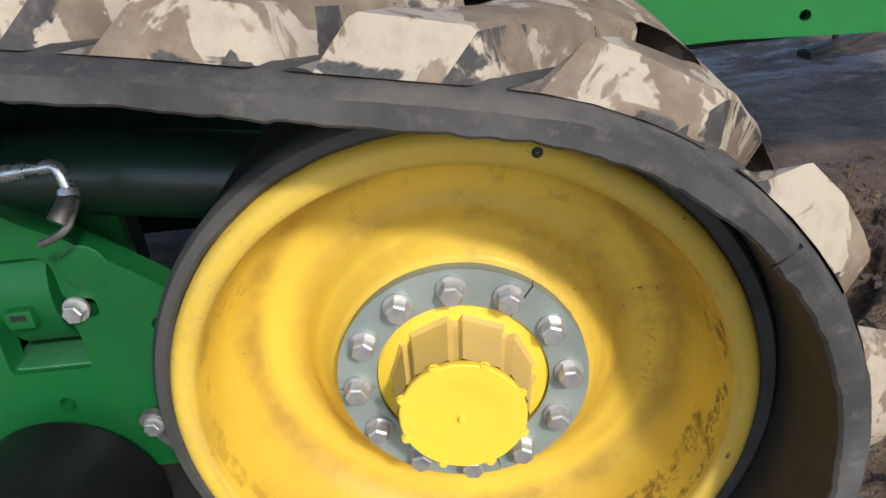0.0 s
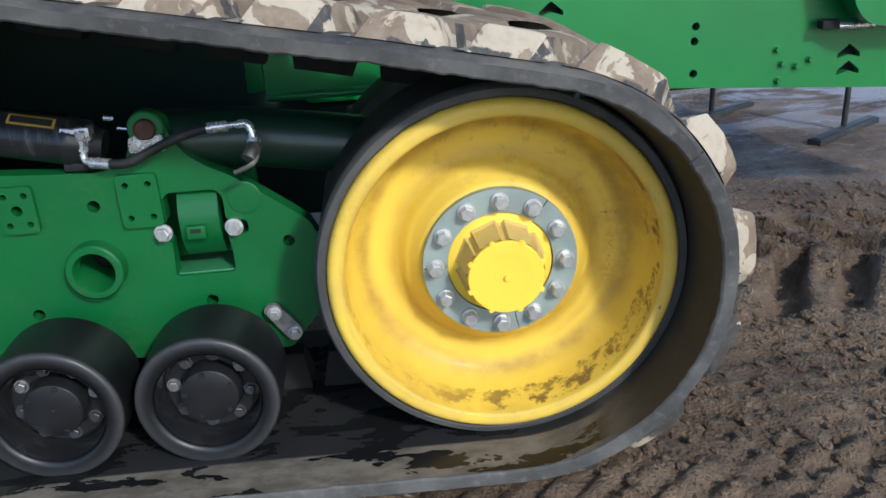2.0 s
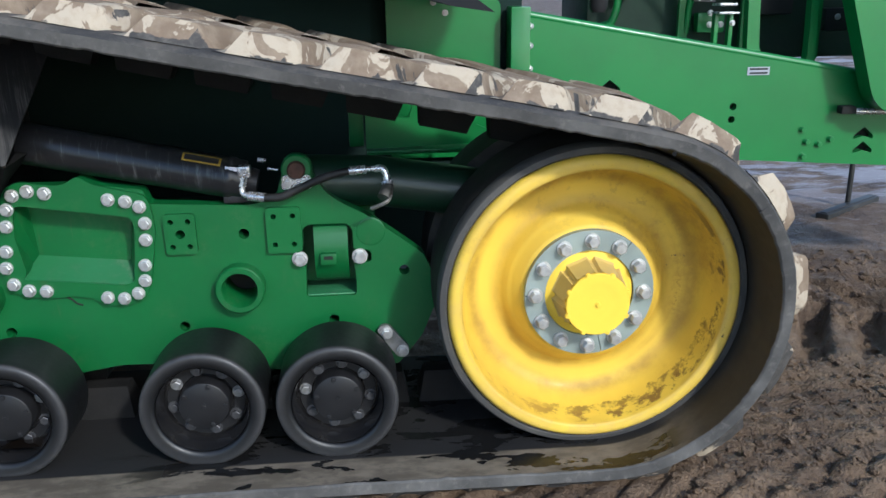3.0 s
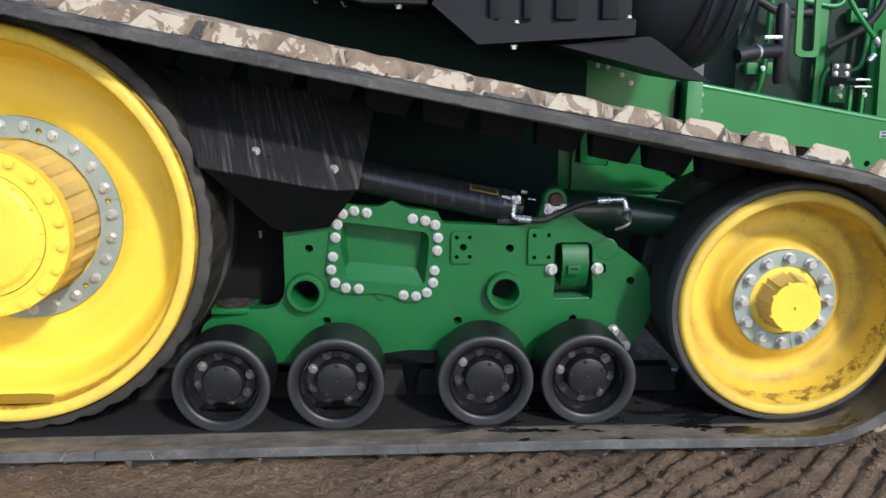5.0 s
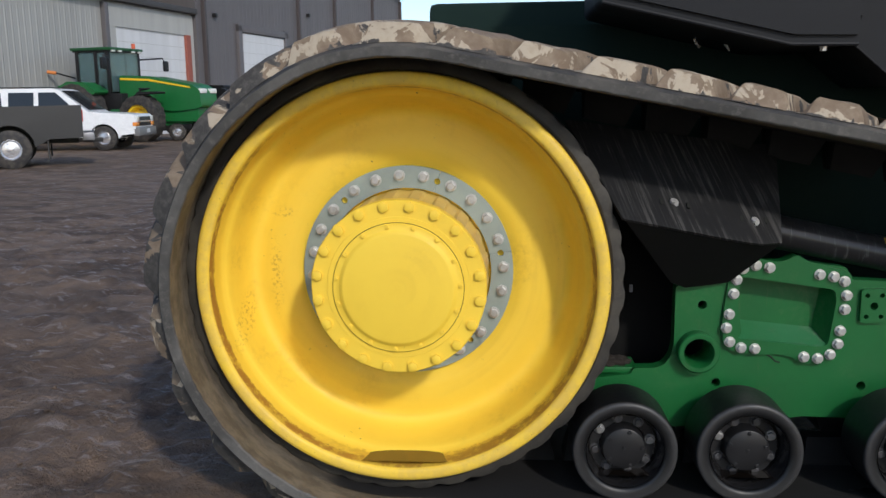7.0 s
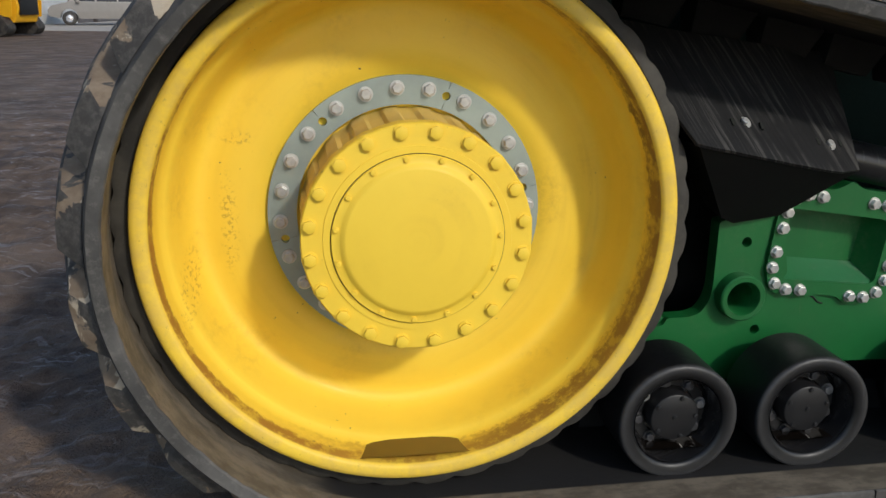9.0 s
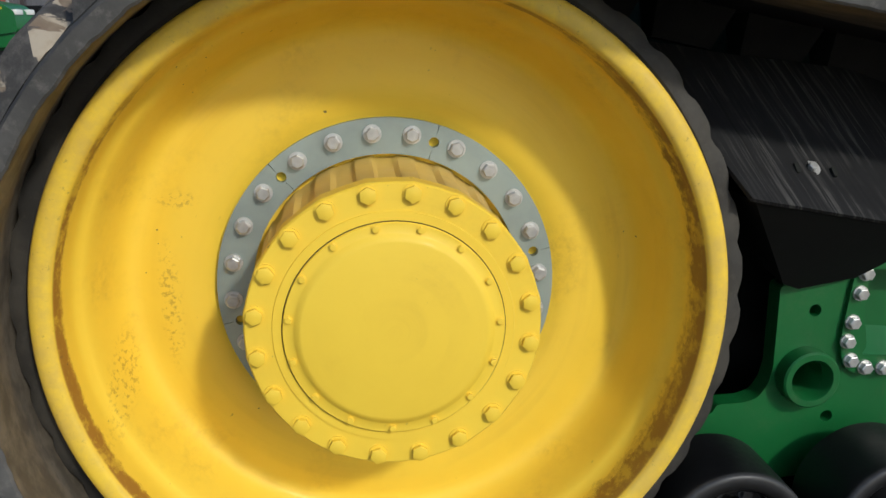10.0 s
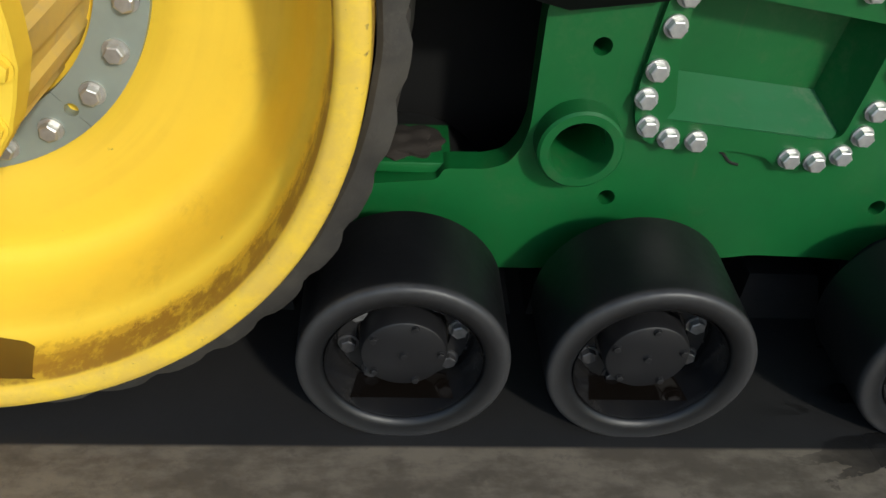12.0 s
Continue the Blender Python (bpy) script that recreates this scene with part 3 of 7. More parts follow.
def ground_height(x, y):
    """Churned mud near the machine, flat farther off."""
    d = math.hypot(x - 1.0, y - 1.0)
    near = 1.0 - ease(d, 4.0, 12.0)
    z = 0.03 * noise.noise((x * 0.35, y * 0.35, 7.0)) * ease(d, 2.0, 9.0)
    if near <= 0:
        return z + 0.09
    lumps = 0.020 * noise.noise((x * 2.3, y * 2.3, 3.0)) + 0.012 * noise.noise((x * 6.5, y * 6.5, 9.0)) + 0.007 * noise.noise((x * 17, y * 17, 2.0)) + 0.004 * noise.noise((x * 41, y * 41, 4.0))
    z += near * lumps * (1.0 + 2.0 * ease(-x, 0.3, 1.2)) + near * ease(-x, 0.3, 1.2) * 0.016 * noise.noise((x * 9, y * 9, 31.0))
    # slanted bars pressed beside the belt
    side = ease(y, -1.15, -0.95) * (1 - ease(y, -0.36, -0.30)) * ease(x, -0.1, 0.7)
    if side > 0:
        ph = (x - 1.15 * y + 0.05 * noise.noise((x * 3, y * 3, 8.0))) / 0.105
        f = ph % 1.0
        bar = ease(f, 0.05, 0.28) * (1 - ease(f, 0.55, 0.95))
        keep = ease(noise.noise((x * 1.7, y * 2.6, 11.0)), -0.35, 0.15)
        z += side * (0.021 * bar * keep - 0.006)
    # deep lug prints ahead of the idler
    ahead = ease(x, 2.75, 3.0) * ease(y, 0.22, 0.34) * (1 - ease(y, 0.98, 1.08)) * (1 - ease(x, 5.5, 6.5))
    if ahead > 0:
        row = 0.0 if y < 0.66 else 0.11
        ph = (x + row + 0.55 * abs(y - 0.66) + 0.03 * noise.noise((x * 5, y * 5, 13.0))) / 0.23
        f = ph % 1.0
        block = ease(f, 0.08, 0.22) * (1 - ease(f, 0.62, 0.70))
        clod = 0.022 * noise.noise((x * 11, y * 11, 21.0)) + 0.012 * noise.noise((x * 21, y * 21, 23.0))
        z += ahead * (0.085 * block * (0.75 + 0.6 * noise.noise((x * 4, y * 4, 15.0))) - 0.045 + clod)
    # fine wheel marks ahead
    fine = ease(x, 2.7, 3.1) * ease(y, -1.2, -0.8) * (1 - ease(y, 0.16, 0.26))
    if fine > 0:
        z += fine * (0.007 * math.sin(y * 75 + 2 * noise.noise((x * 2, y * 2, 5.0))) + 0.014 * noise.noise((x * 26, y * 20, 6.0)) + 0.010 * noise.noise((x * 47, y * 43, 16.0)))
    return z + 0.09


def build_ground():
    bm = bmesh.new()
    xs = [-4.4 + 0.05 * i for i in range(60)] + [-1.4 + 0.02 * i for i in range(316)]
    ys = [-1.25 + 0.02 * i for i in range(150)] + [1.78 + 0.06 * i for i in range(90)]
    out = [0.04, 0.10, 0.18, 0.3, 0.45, 0.65, 0.9, 1.2, 1.6, 2.1, 2.8, 3.6, 4.6, 6, 8, 11, 15, 21, 30, 42, 60, 85, 140, 240, 420, 800, 1600]
    xs = [xs[0] - d for d in reversed(out)] + xs + [xs[-1] + d for d in out]
    ys = [ys[0] - d for d in reversed(out)] + ys + [ys[-1] + d for d in out]
    grid = [[bm.verts.new((x, y, ground_height(x, y))) for y in ys] for x in xs]
    for i in range(len(xs) - 1):
        for j in range(len(ys) - 1):
            bm.faces.new((grid[i][j], grid[i + 1][j], grid[i + 1][j + 1], grid[i][j + 1]))
    return tagged(part("ground", bm, MUD, angle=180), "wet brown mud yard churned by tread prints", "ground", kind="structure")


build_ground()

def build_clods():
    """Small crumbs and clods of mud lying on the churned ground."""
    rnd = random.Random(5)
    ball = bmesh.new()
    bmesh.ops.create_icosphere(ball, subdivisions=1, radius=1.0)
    base = [v.co.copy() for v in ball.verts]
    tris = [[v.index for v in f.verts] for f in ball.faces]
    ball.free()
    verts, faces = [], []
    areas = [(2.7, 4.8, -1.1, 0.3, 3600), (2.8, 4.8, 0.3, 1.4, 1500), (-0.4, 2.8, -1.0, -0.40, 1200), (-3.4, -0.8, -1.0, 1.6, 260)]
    for x0, x1, y0, y1, count in areas:
        for _ in range(count):
            x, y = rnd.uniform(x0, x1), rnd.uniform(y0, y1)
            r = 0.0035 + 0.012 * rnd.random() ** 3
            turn = Matrix.Rotation(rnd.uniform(0, 6.28), 3, "Z") @ Matrix.Rotation(rnd.uniform(-0.5, 0.5), 3, "X")
            at = Vector((x, y, ground_height(x, y) + 0.25 * r))
            k = len(verts)
            for c in base:
                j = Vector((c.x * (1.0 + 0.4 * rnd.random()), c.y * (0.8 + 0.4 * rnd.random()), c.z * 0.65))
                verts.append(at + turn @ j * r)
            faces += [[i + k for i in t] for t in tris]
    me = bpy.data.meshes.new("mud_clods")
    me.from_pydata(verts, [], faces)
    me.materials.append(MUD)
    tagged(new("mud_clods", me), "small brown mud clods scattered over the churned yard", "mud", kind="stuff")


build_clods()

# ---- the tracked tractor ----
FRAME_AT = Matrix.Translation((0.0005, 0, 0.0)) @ Matrix.Rotation(radians(-0.25), 4, "Y") @ Matrix.Scale(0.994, 4, (1, 0, 0))
tractor = empty("tracked_tractor", label="green and yellow tracked tractor with muddy rubber tracks", category="tractor")
REAR = Vector((0.0, 0.0, 0.812))
IDLER = Vector((2.537, 0.0, 0.537))
R_REAR, R_IDLER, BELT_T = 0.673, 0.406, 0.046
BELT_Y0, BELT_Y1 = -0.408, 0.36


def belt_path():
    """The inner line of the belt, clockwise as seen from outside: points and outward normals, evenly spaced."""
    pts = []
    d = IDLER - REAR
    ang = math.atan2(d.z, d.x)
    off = math.acos((R_REAR - R_IDLER) / math.hypot(d.x, d.z))
    a_top = ang + off
    for i in range(121):
        a = radians(270) - (radians(270) - a_top) * i / 120
        pts.append((REAR.x + R_REAR * math.cos(a), REAR.z + R_REAR * math.sin(a)))
    p0 = pts[-1]
    p1 = (IDLER.x + R_IDLER * math.cos(a_top), IDLER.z + R_IDLER * math.sin(a_top))
    for i in range(1, 60):
        t = i / 60
        pts.append((p0[0] + (p1[0] - p0[0]) * t, p0[1] + (p1[1] - p0[1]) * t - 0.006 * 4 * t * (1 - t)))
    for i in range(81):
        a = a_top + (radians(-90) - a_top) * i / 80
        pts.append((IDLER.x + R_IDLER * math.cos(a), IDLER.z + R_IDLER * math.sin(a)))
    for i in range(1, 60):
        t = i / 60
        pts.append((IDLER.x + (REAR.x - IDLER.x) * t, REAR.z - R_REAR + (IDLER.z - R_IDLER - REAR.z + R_REAR) * max(0.0, 1 - t * 4)))
    return pts


def resample(pts, n):
    p = np.array(pts + [pts[0]])
    s = np.concatenate([[0], np.cumsum(np.hypot(*(p[1:] - p[:-1]).T))])
    t = np.linspace(0, s[-1], n, endpoint=False)
    return np.stack([np.interp(t, s, p[:, 0]), np.interp(t, s, p[:, 1])], 1), s[-1]


LINE, BELT_LEN = resample(belt_path(), 420)


def on_belt(s, y, h):
    """The place s metres along the belt, at depth y, h metres out of its inner face."""
    f = (s / BELT_LEN * len(LINE)) % len(LINE)
    i, t = int(f), f % 1
    k = len(LINE)
    p = LINE[i] * (1 - t) + LINE[(i + 1) % k] * t
    d0 = LINE[(i + 3) % k] - LINE[(i - 2) % k]
    d = d0 / np.hypot(*d0)
    # the overhanging outer edge is cupped inwards, and stands off over the front wheel
    e = -0.022 + 0.048 * max(0.0, min(1.0, (p[0] - 0.1) / 2.2)) * (d[0] + 1) / 2
    e -= 0.014 * ease(-p[0], 0.1, 0.6)
    h += e * max(0.0, min(1.0, (-0.17 - y) / 0.2))
    return (p[0] - d[1] * h, y, p[1] + d[0] * h)


def build_belt():
    bm = bmesh.new()
    sect = [(BELT_Y0 + 0.004, 0.002), (BELT_Y0, 0.006), (BELT_Y0 - 0.003, 0.030), (BELT_Y0 + 0.005, 0.036), (BELT_Y0 + 0.05, BELT_T), (-0.25, BELT_T), (-0.1, BELT_T), (0.09, BELT_T), (0.20, BELT_T),
            (BELT_Y1 - 0.006, BELT_T), (BELT_Y1, 0.02), (BELT_Y1, 0.0), (0.2, 0.0), (0.09, 0.0), (-0.15, 0.0), (-0.25, 0.0), (-0.33, 0.0)]
    n = 840
    rings = []
    for i in range(n):
        s = BELT_LEN * i / n
        w = 0.0025 * noise.noise((s * 6, 0, 0)) + 0.0015 * noise.noise((s * 23, 4, 0))
        torn = 0.0028 * noise.noise((s * 55, 7, 0)) + 0.003 * noise.noise((s * 17, 9, 0))
        rings.append([bm.verts.new(on_belt(s, y + (w if y < -0.2 else 0), h + (w if h > 0.02 else torn if y < -0.39 else 0))) for y, h in sect])
    for i in range(n):
        a, b = rings[i], rings[(i + 1) % n]
        for k in range(len(sect)):
            m = (k + 1) % len(sect)
            bm.faces.new((a[k], a[m], b[m], b[k]))
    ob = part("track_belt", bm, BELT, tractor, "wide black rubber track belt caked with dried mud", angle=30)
    ob.data.materials.append(BELT_OUTER)
    for f in ob.data.polygons:
        if 2 <= f.index % len(sect) <= 9:
            f.material_index = 1
    return ob


belt = build_belt()
for x, w, lean, mat in ((1.134, 0.0018, 0.02, "seam"), (1.302, 0.0018, -0.01, "seam"), (0.32, 0.0018, 0.03, "seam"), (0.484, 0.0022, -0.35, "scratch"), (0.232, 0.0022, 0.6, "scratch"), (0.262, 0.0016, 1.35, "scratch")):
    z0 = REAR.z - R_REAR + 0.020
    bm = box(bmesh.new(), (-w / 2, -0.0035, -0.030), (w / 2, 0.004, 0.001), 0.0, Matrix.Rotation(lean, 4, "Y"))
    part("edge_" + mat, bm, HOSE if mat == "seam" else MUD_LUG, belt, "thin dark seam" if mat == "seam" else "pale scratch", at=(x, BELT_Y0, z0))
part("edge_hole", lathe([(-0.0015, 0.0055), (-0.0022, 0.005), (-0.0022, 0.0005)], 14), SHADE_BLACK, belt, "small dark hole in the belt edge", at=(2.649, BELT_Y0 - 0.002, 0.951))
part("edge_seam", box(bmesh.new(), (-0.001, -0.004, -0.016), (0.001, 0.004, 0.018), 0.0, Matrix.Rotation(radians(50), 4, "Y")), HOSE, belt, "thin dark seam", at=(2.875, BELT_Y0, 0.817))
LUGS = 43


def build_lug(k, outer):
    """A slanted tread bar with a flat top and sloping sides, its outer end at the belt's edge."""
    bm = bmesh.new()
    pitch = BELT_LEN / LUGS
    s0 = pitch * (k + (0.58 if outer else 0.08))
    ya, yb = (BELT_Y0 + 0.026, -0.04) if outer else (BELT_Y1 - 0.008, -0.01)
    sign = 1 if outer else -1
    tall = 0.056 + 0.006 * noise.noise((k * 2.3, 4.0, outer))
    nv = 9
    rows = []
    for j in range(nv):
        v = j / (nv - 1)
        y = ya + (yb - ya) * v
        if j == 1:
            y = ya + sign * 0.030
        shift = 0.22 * v
        grow = 0.080 - 0.012 * v
        row = []
        for u, hh in ((-1.10, 0.0), (-1.06, 0.14), (-0.74, 0.88), (-0.66, 0.985), (-0.2, 1.0), (0.34, 0.97), (0.60, 0.93), (0.70, 0.84), (0.94, 0.16), (1.0, 0.0)):
            lift = 0.0 if j == 0 else hh * (tall + 0.007 * noise.noise((k * 3.1 + u, y * 9, 2.0 + outer)))
            if j == 1:
                lift *= 0.93
            wear = 0.006 * noise.noise((k * 7.7, u * 3, y * 14))
            row.append(bm.verts.new(on_belt(s0 + shift + u * grow + wear, y, BELT_T - 0.003 + lift)))
        rows.append(row)
    for a, b in zip(rows, rows[1:]):
        for i in range(len(a) - 1):
            bm.faces.new((a[i], a[i + 1], b[i + 1], b[i]))
    # round the rear wheel most of the mud has been thrown off
    middle = Vector(on_belt(s0 + 0.11, ya, 0.0))
    ob = part("tread_lug", bm, WORN_LUG if middle.x < -0.22 or middle.z < 0.35 else MUD_LUG, belt, angle=32)
    # the leading flank carries less mud
    ob.data.materials.append(FLANK_LUG)
    for f in ob.data.polygons:
        if f.index % 9 >= 7:
            f.material_index = 1
    return ob


for k in range(LUGS):
    build_lug(k, True)
for k in range(LUGS):
    build_lug(k, False)


def guide_lugs():
    """Guide blocks on the inner face between the wheel halves."""
    pitch = BELT_LEN / LUGS
    for k in range(LUGS):
        bm = bmesh.new()
        s0 = pitch * k
        lo = [bm.verts.new(on_belt(s0 + a, 0.10 + b, 0.002)) for a, b in ((-0.085, -0.06), (0.085, -0.06), (0.085, 0.06), (-0.085, 0.06))]
        hi = [bm.verts.new(on_belt(s0 + a, 0.10 + b, -0.085)) for a, b in ((-0.066, -0.03), (0.066, -0.03), (0.066, 0.03), (-0.066, 0.03))]
        for i in range(4):
            bm.faces.new((lo[i], lo[(i + 1) % 4], hi[(i + 1) % 4], hi[i]))
        bm.faces.new(hi)
        part("guide_lug", bm, GUIDE, belt)


guide_lugs()


def ring_segments(parent, r0, r1, y0, y1, joints, gap, notch, mat, name="ring_segment"):
    """A split clamp ring: one plate between each two joints, with half-round notches at its ends."""
    for a0, a1 in zip(joints, joints[1:] + [joints[0] + 360]):
        g = gap
        pts = []
        n = 20
        lo, hi = radians(a0) + g / r1, radians(a1) - g / r1
        for i in range(n + 1):
            a = lo + (hi - lo) * i / n
            pts.append((r1 * math.cos(a), r1 * math.sin(a)))
        end = []
        rm = (r0 + r1) / 2
        if notch:
            c = (rm * math.cos(radians(a1)), rm * math.sin(radians(a1)))
            for i in range(7):
                b = radians(a1) - math.pi * i / 6
                end.append((c[0] + notch * math.cos(b), c[1] + notch * math.sin(b)))
        pts += end
        for i in range(n + 1):
            a = hi + (lo - hi) * i / n
            pts.append((r0 * math.cos(a), r0 * math.sin(a)))
        if notch:
            c = (rm * math.cos(radians(a0)), rm * math.sin(radians(a0)))
            for i in range(7):
                b = radians(a0) + math.pi - math.pi * i / 6
                pts.append((c[0] + notch * math.cos(b), c[1] + notch * math.sin(b)))
        part(name, plate(pts, y0, y1), mat, parent, "grey zinc clamp ring segment")


def bolts(mesh, parent, r, y, angles, cx=0.0, cz=0.0):
    for a in angles:
        t = radians(a)
        part("bolt", mesh, None, parent, at=Matrix.Translation((cx + r * math.cos(t), y, cz + r * math.sin(t))) @ Matrix.Rotation(t * 2.7, 4, "Y"))


def build_drive_wheel():
    prof = [(-0.005, 0.10), (-0.015, 0.25), (-0.022, 0.345), (-0.030, 0.352), (-0.031, 0.40), (-0.030, 0.430), (-0.0275, 0.448), (-0.022, 0.468), (-0.0185, 0.484), (-0.0185, 0.497), (-0.023, 0.510), (-0.036, 0.522), (-0.060, 0.533), (-0.095, 0.543), (-0.122, 0.551),
            (-0.139, 0.556), (-0.147, 0.562), (-0.156, 0.570), (-0.170, 0.5745), (-0.200, 0.576), (-0.232, 0.578), (-0.241, 0.581), (-0.2475, 0.5845), (-0.2505, 0.590), (-0.2515, 0.606), (-0.249, 0.616), (-0.241, 0.6215), (-0.205, 0.624), (0.02, 0.626), (0.02, 0.60), (0.03, 0.40), (0.03, 0.10)]
    wheel = part("drive_wheel", lathe(prof, 160), YELLOW, tractor, "large yellow dished drive wheel", at=REAR, angle=60)
    # brown water standing in the bottom of the rim
    level = -0.5625
    bm = bmesh.new()
    ys = [-0.236, -0.220, -0.200, -0.185, -0.170, -0.160, -0.151]
    rs = np.interp([-y for y in ys], [0.147, 0.156, 0.170, 0.200, 0.232, 0.241], [0.561, 0.570, 0.5745, 0.576, 0.578, 0.583])
    ws = [math.sqrt(max(1e-5, r * r - level * level)) for r in rs]
    bm.faces.new([bm.verts.new((-w, y, level)) for y, w in zip(ys, ws)] + [bm.verts.new((w, y, level)) for y, w in reversed(list(zip(ys, ws)))])
    part("standing_water", bm, MUD_WATER, wheel, "brown muddy water standing in the rim")
    wob = lambda k, a: -0.009 * (0.5 + 0.5 * math.cos(40 * a)) ** 3 * (1 if k in (3, 4) else 0) + 0.002 * noise.noise((math.cos(a) * 9, math.sin(a) * 9, 0))
    part("tyre_rubber", lathe([(-0.190, 0.6265), (-0.208, 0.6255), (-0.213, 0.633), (-0.211, 0.655), (-0.203, 0.667), (-0.186, 0.645)], 276, wobble=wob), RUBBER, wheel, "black rubber wheel tyre")
    teeth = lambda k, a: -0.006 if k in (1, 2) and math.sin(46 * a) > 0.35 else 0.0
    part("tyre_tread", lathe([(-0.188, 0.655), (-0.184, 0.664), (-0.120, R_REAR - 0.002), (0.02, R_REAR - 0.001), (0.02, 0.628)], 460, wobble=teeth), TREAD_RUBBER, wheel, "polished black driving tread", angle=30)
    part("inner_tyre_rubber", lathe([(0.13, 0.60), (0.13, R_REAR - 0.001), (0.33, R_REAR - 0.001), (0.33, 0.60), (0.13, 0.60)], 96), RUBBER, wheel, "inner black rubber tyre")
    part("inner_rim", lathe([(0.12, 0.10), (0.12, 0.60), (0.16, 0.62), (0.34, 0.62), (0.34, 0.10)], 64), YELLOW, wheel, "inner yellow wheel half")
    joints = [11 + 60 * i for i in range(6)]
    ring_segments(wheel, 0.268, 0.338, -0.036, -0.018, joints, 0.0009, 0.0105, RING)
    bolts(BOLT_L, wheel, 0.308, -0.036, [j + 8.5 + 14.33 * i for j in joints for i in range(4)])
    # planetary hub
    n = 200

    def flutes(k, a):
        f = (a * 20 / (2 * math.pi) + 0.5) % 1.0
        deep = 1.0 if 0.22 < f < 0.78 else 0.0
        return -0.009 * deep if k in (1, 2, 3) else 0.0
    part("planetary_hub", lathe([(-0.01, 0.262), (-0.03, 0.262), (-0.12, 0.258), (-0.234, 0.254), (-0.241, 0.257)], n, wobble=flutes), DUSTY_HUB, wheel, "yellow fluted planetary hub")

    def lobes(k, a):
        f = abs(((a - radians(9)) * 20 / (2 * math.pi) + 0.5) % 1.0 - 0.5)
        return 0.002 * max(0.0, 1 - f / 0.22)
    bm = lathe([(-0.237, 0.204), (-0.237, 0.255), (-0.240, 0.2585), (-0.283, 0.2585), (-0.287, 0.2555), (-0.288, 0.2105), (-0.2905, 0.2095), (-0.2905, 0.1935)], n, wobble=lambda k, a: lobes(k, a) if 1 <= k <= 4 else 0)
    part("hub_flange", bm, YELLOW_HUB, wheel, "yellow bolted hub flange", angle=30)
    bm = lathe([(-0.282, 0.1922), (-0.295, 0.1922), (-0.297, 0.1907), (-0.297, 0.1755), (-0.300, 0.1715), (-0.3055, 0.165), (-0.3070, 0.159), (-0.3070, 0.01)], 120)
    disc_cap(bm, -0.307, 0.0101, 24)
    part("hub_cap", bm, YELLOW_HUB, wheel, "round raised yellow hub cap", angle=50)
    part("seal_groove", lathe([(-0.2912, 0.1940), (-0.2912, 0.1919)], 120), DARK, wheel, "dark seam round the hub cap")
    bolts(BOLT_HUB, wheel, 0.2405, -0.287, [9 + 18 * i for i in range(20)])
    bolts(BOLT_TINY, wheel, 0.1835, -0.297, [2.6 + 24 * i for i in range(15)])
    return wheel


build_drive_wheel()


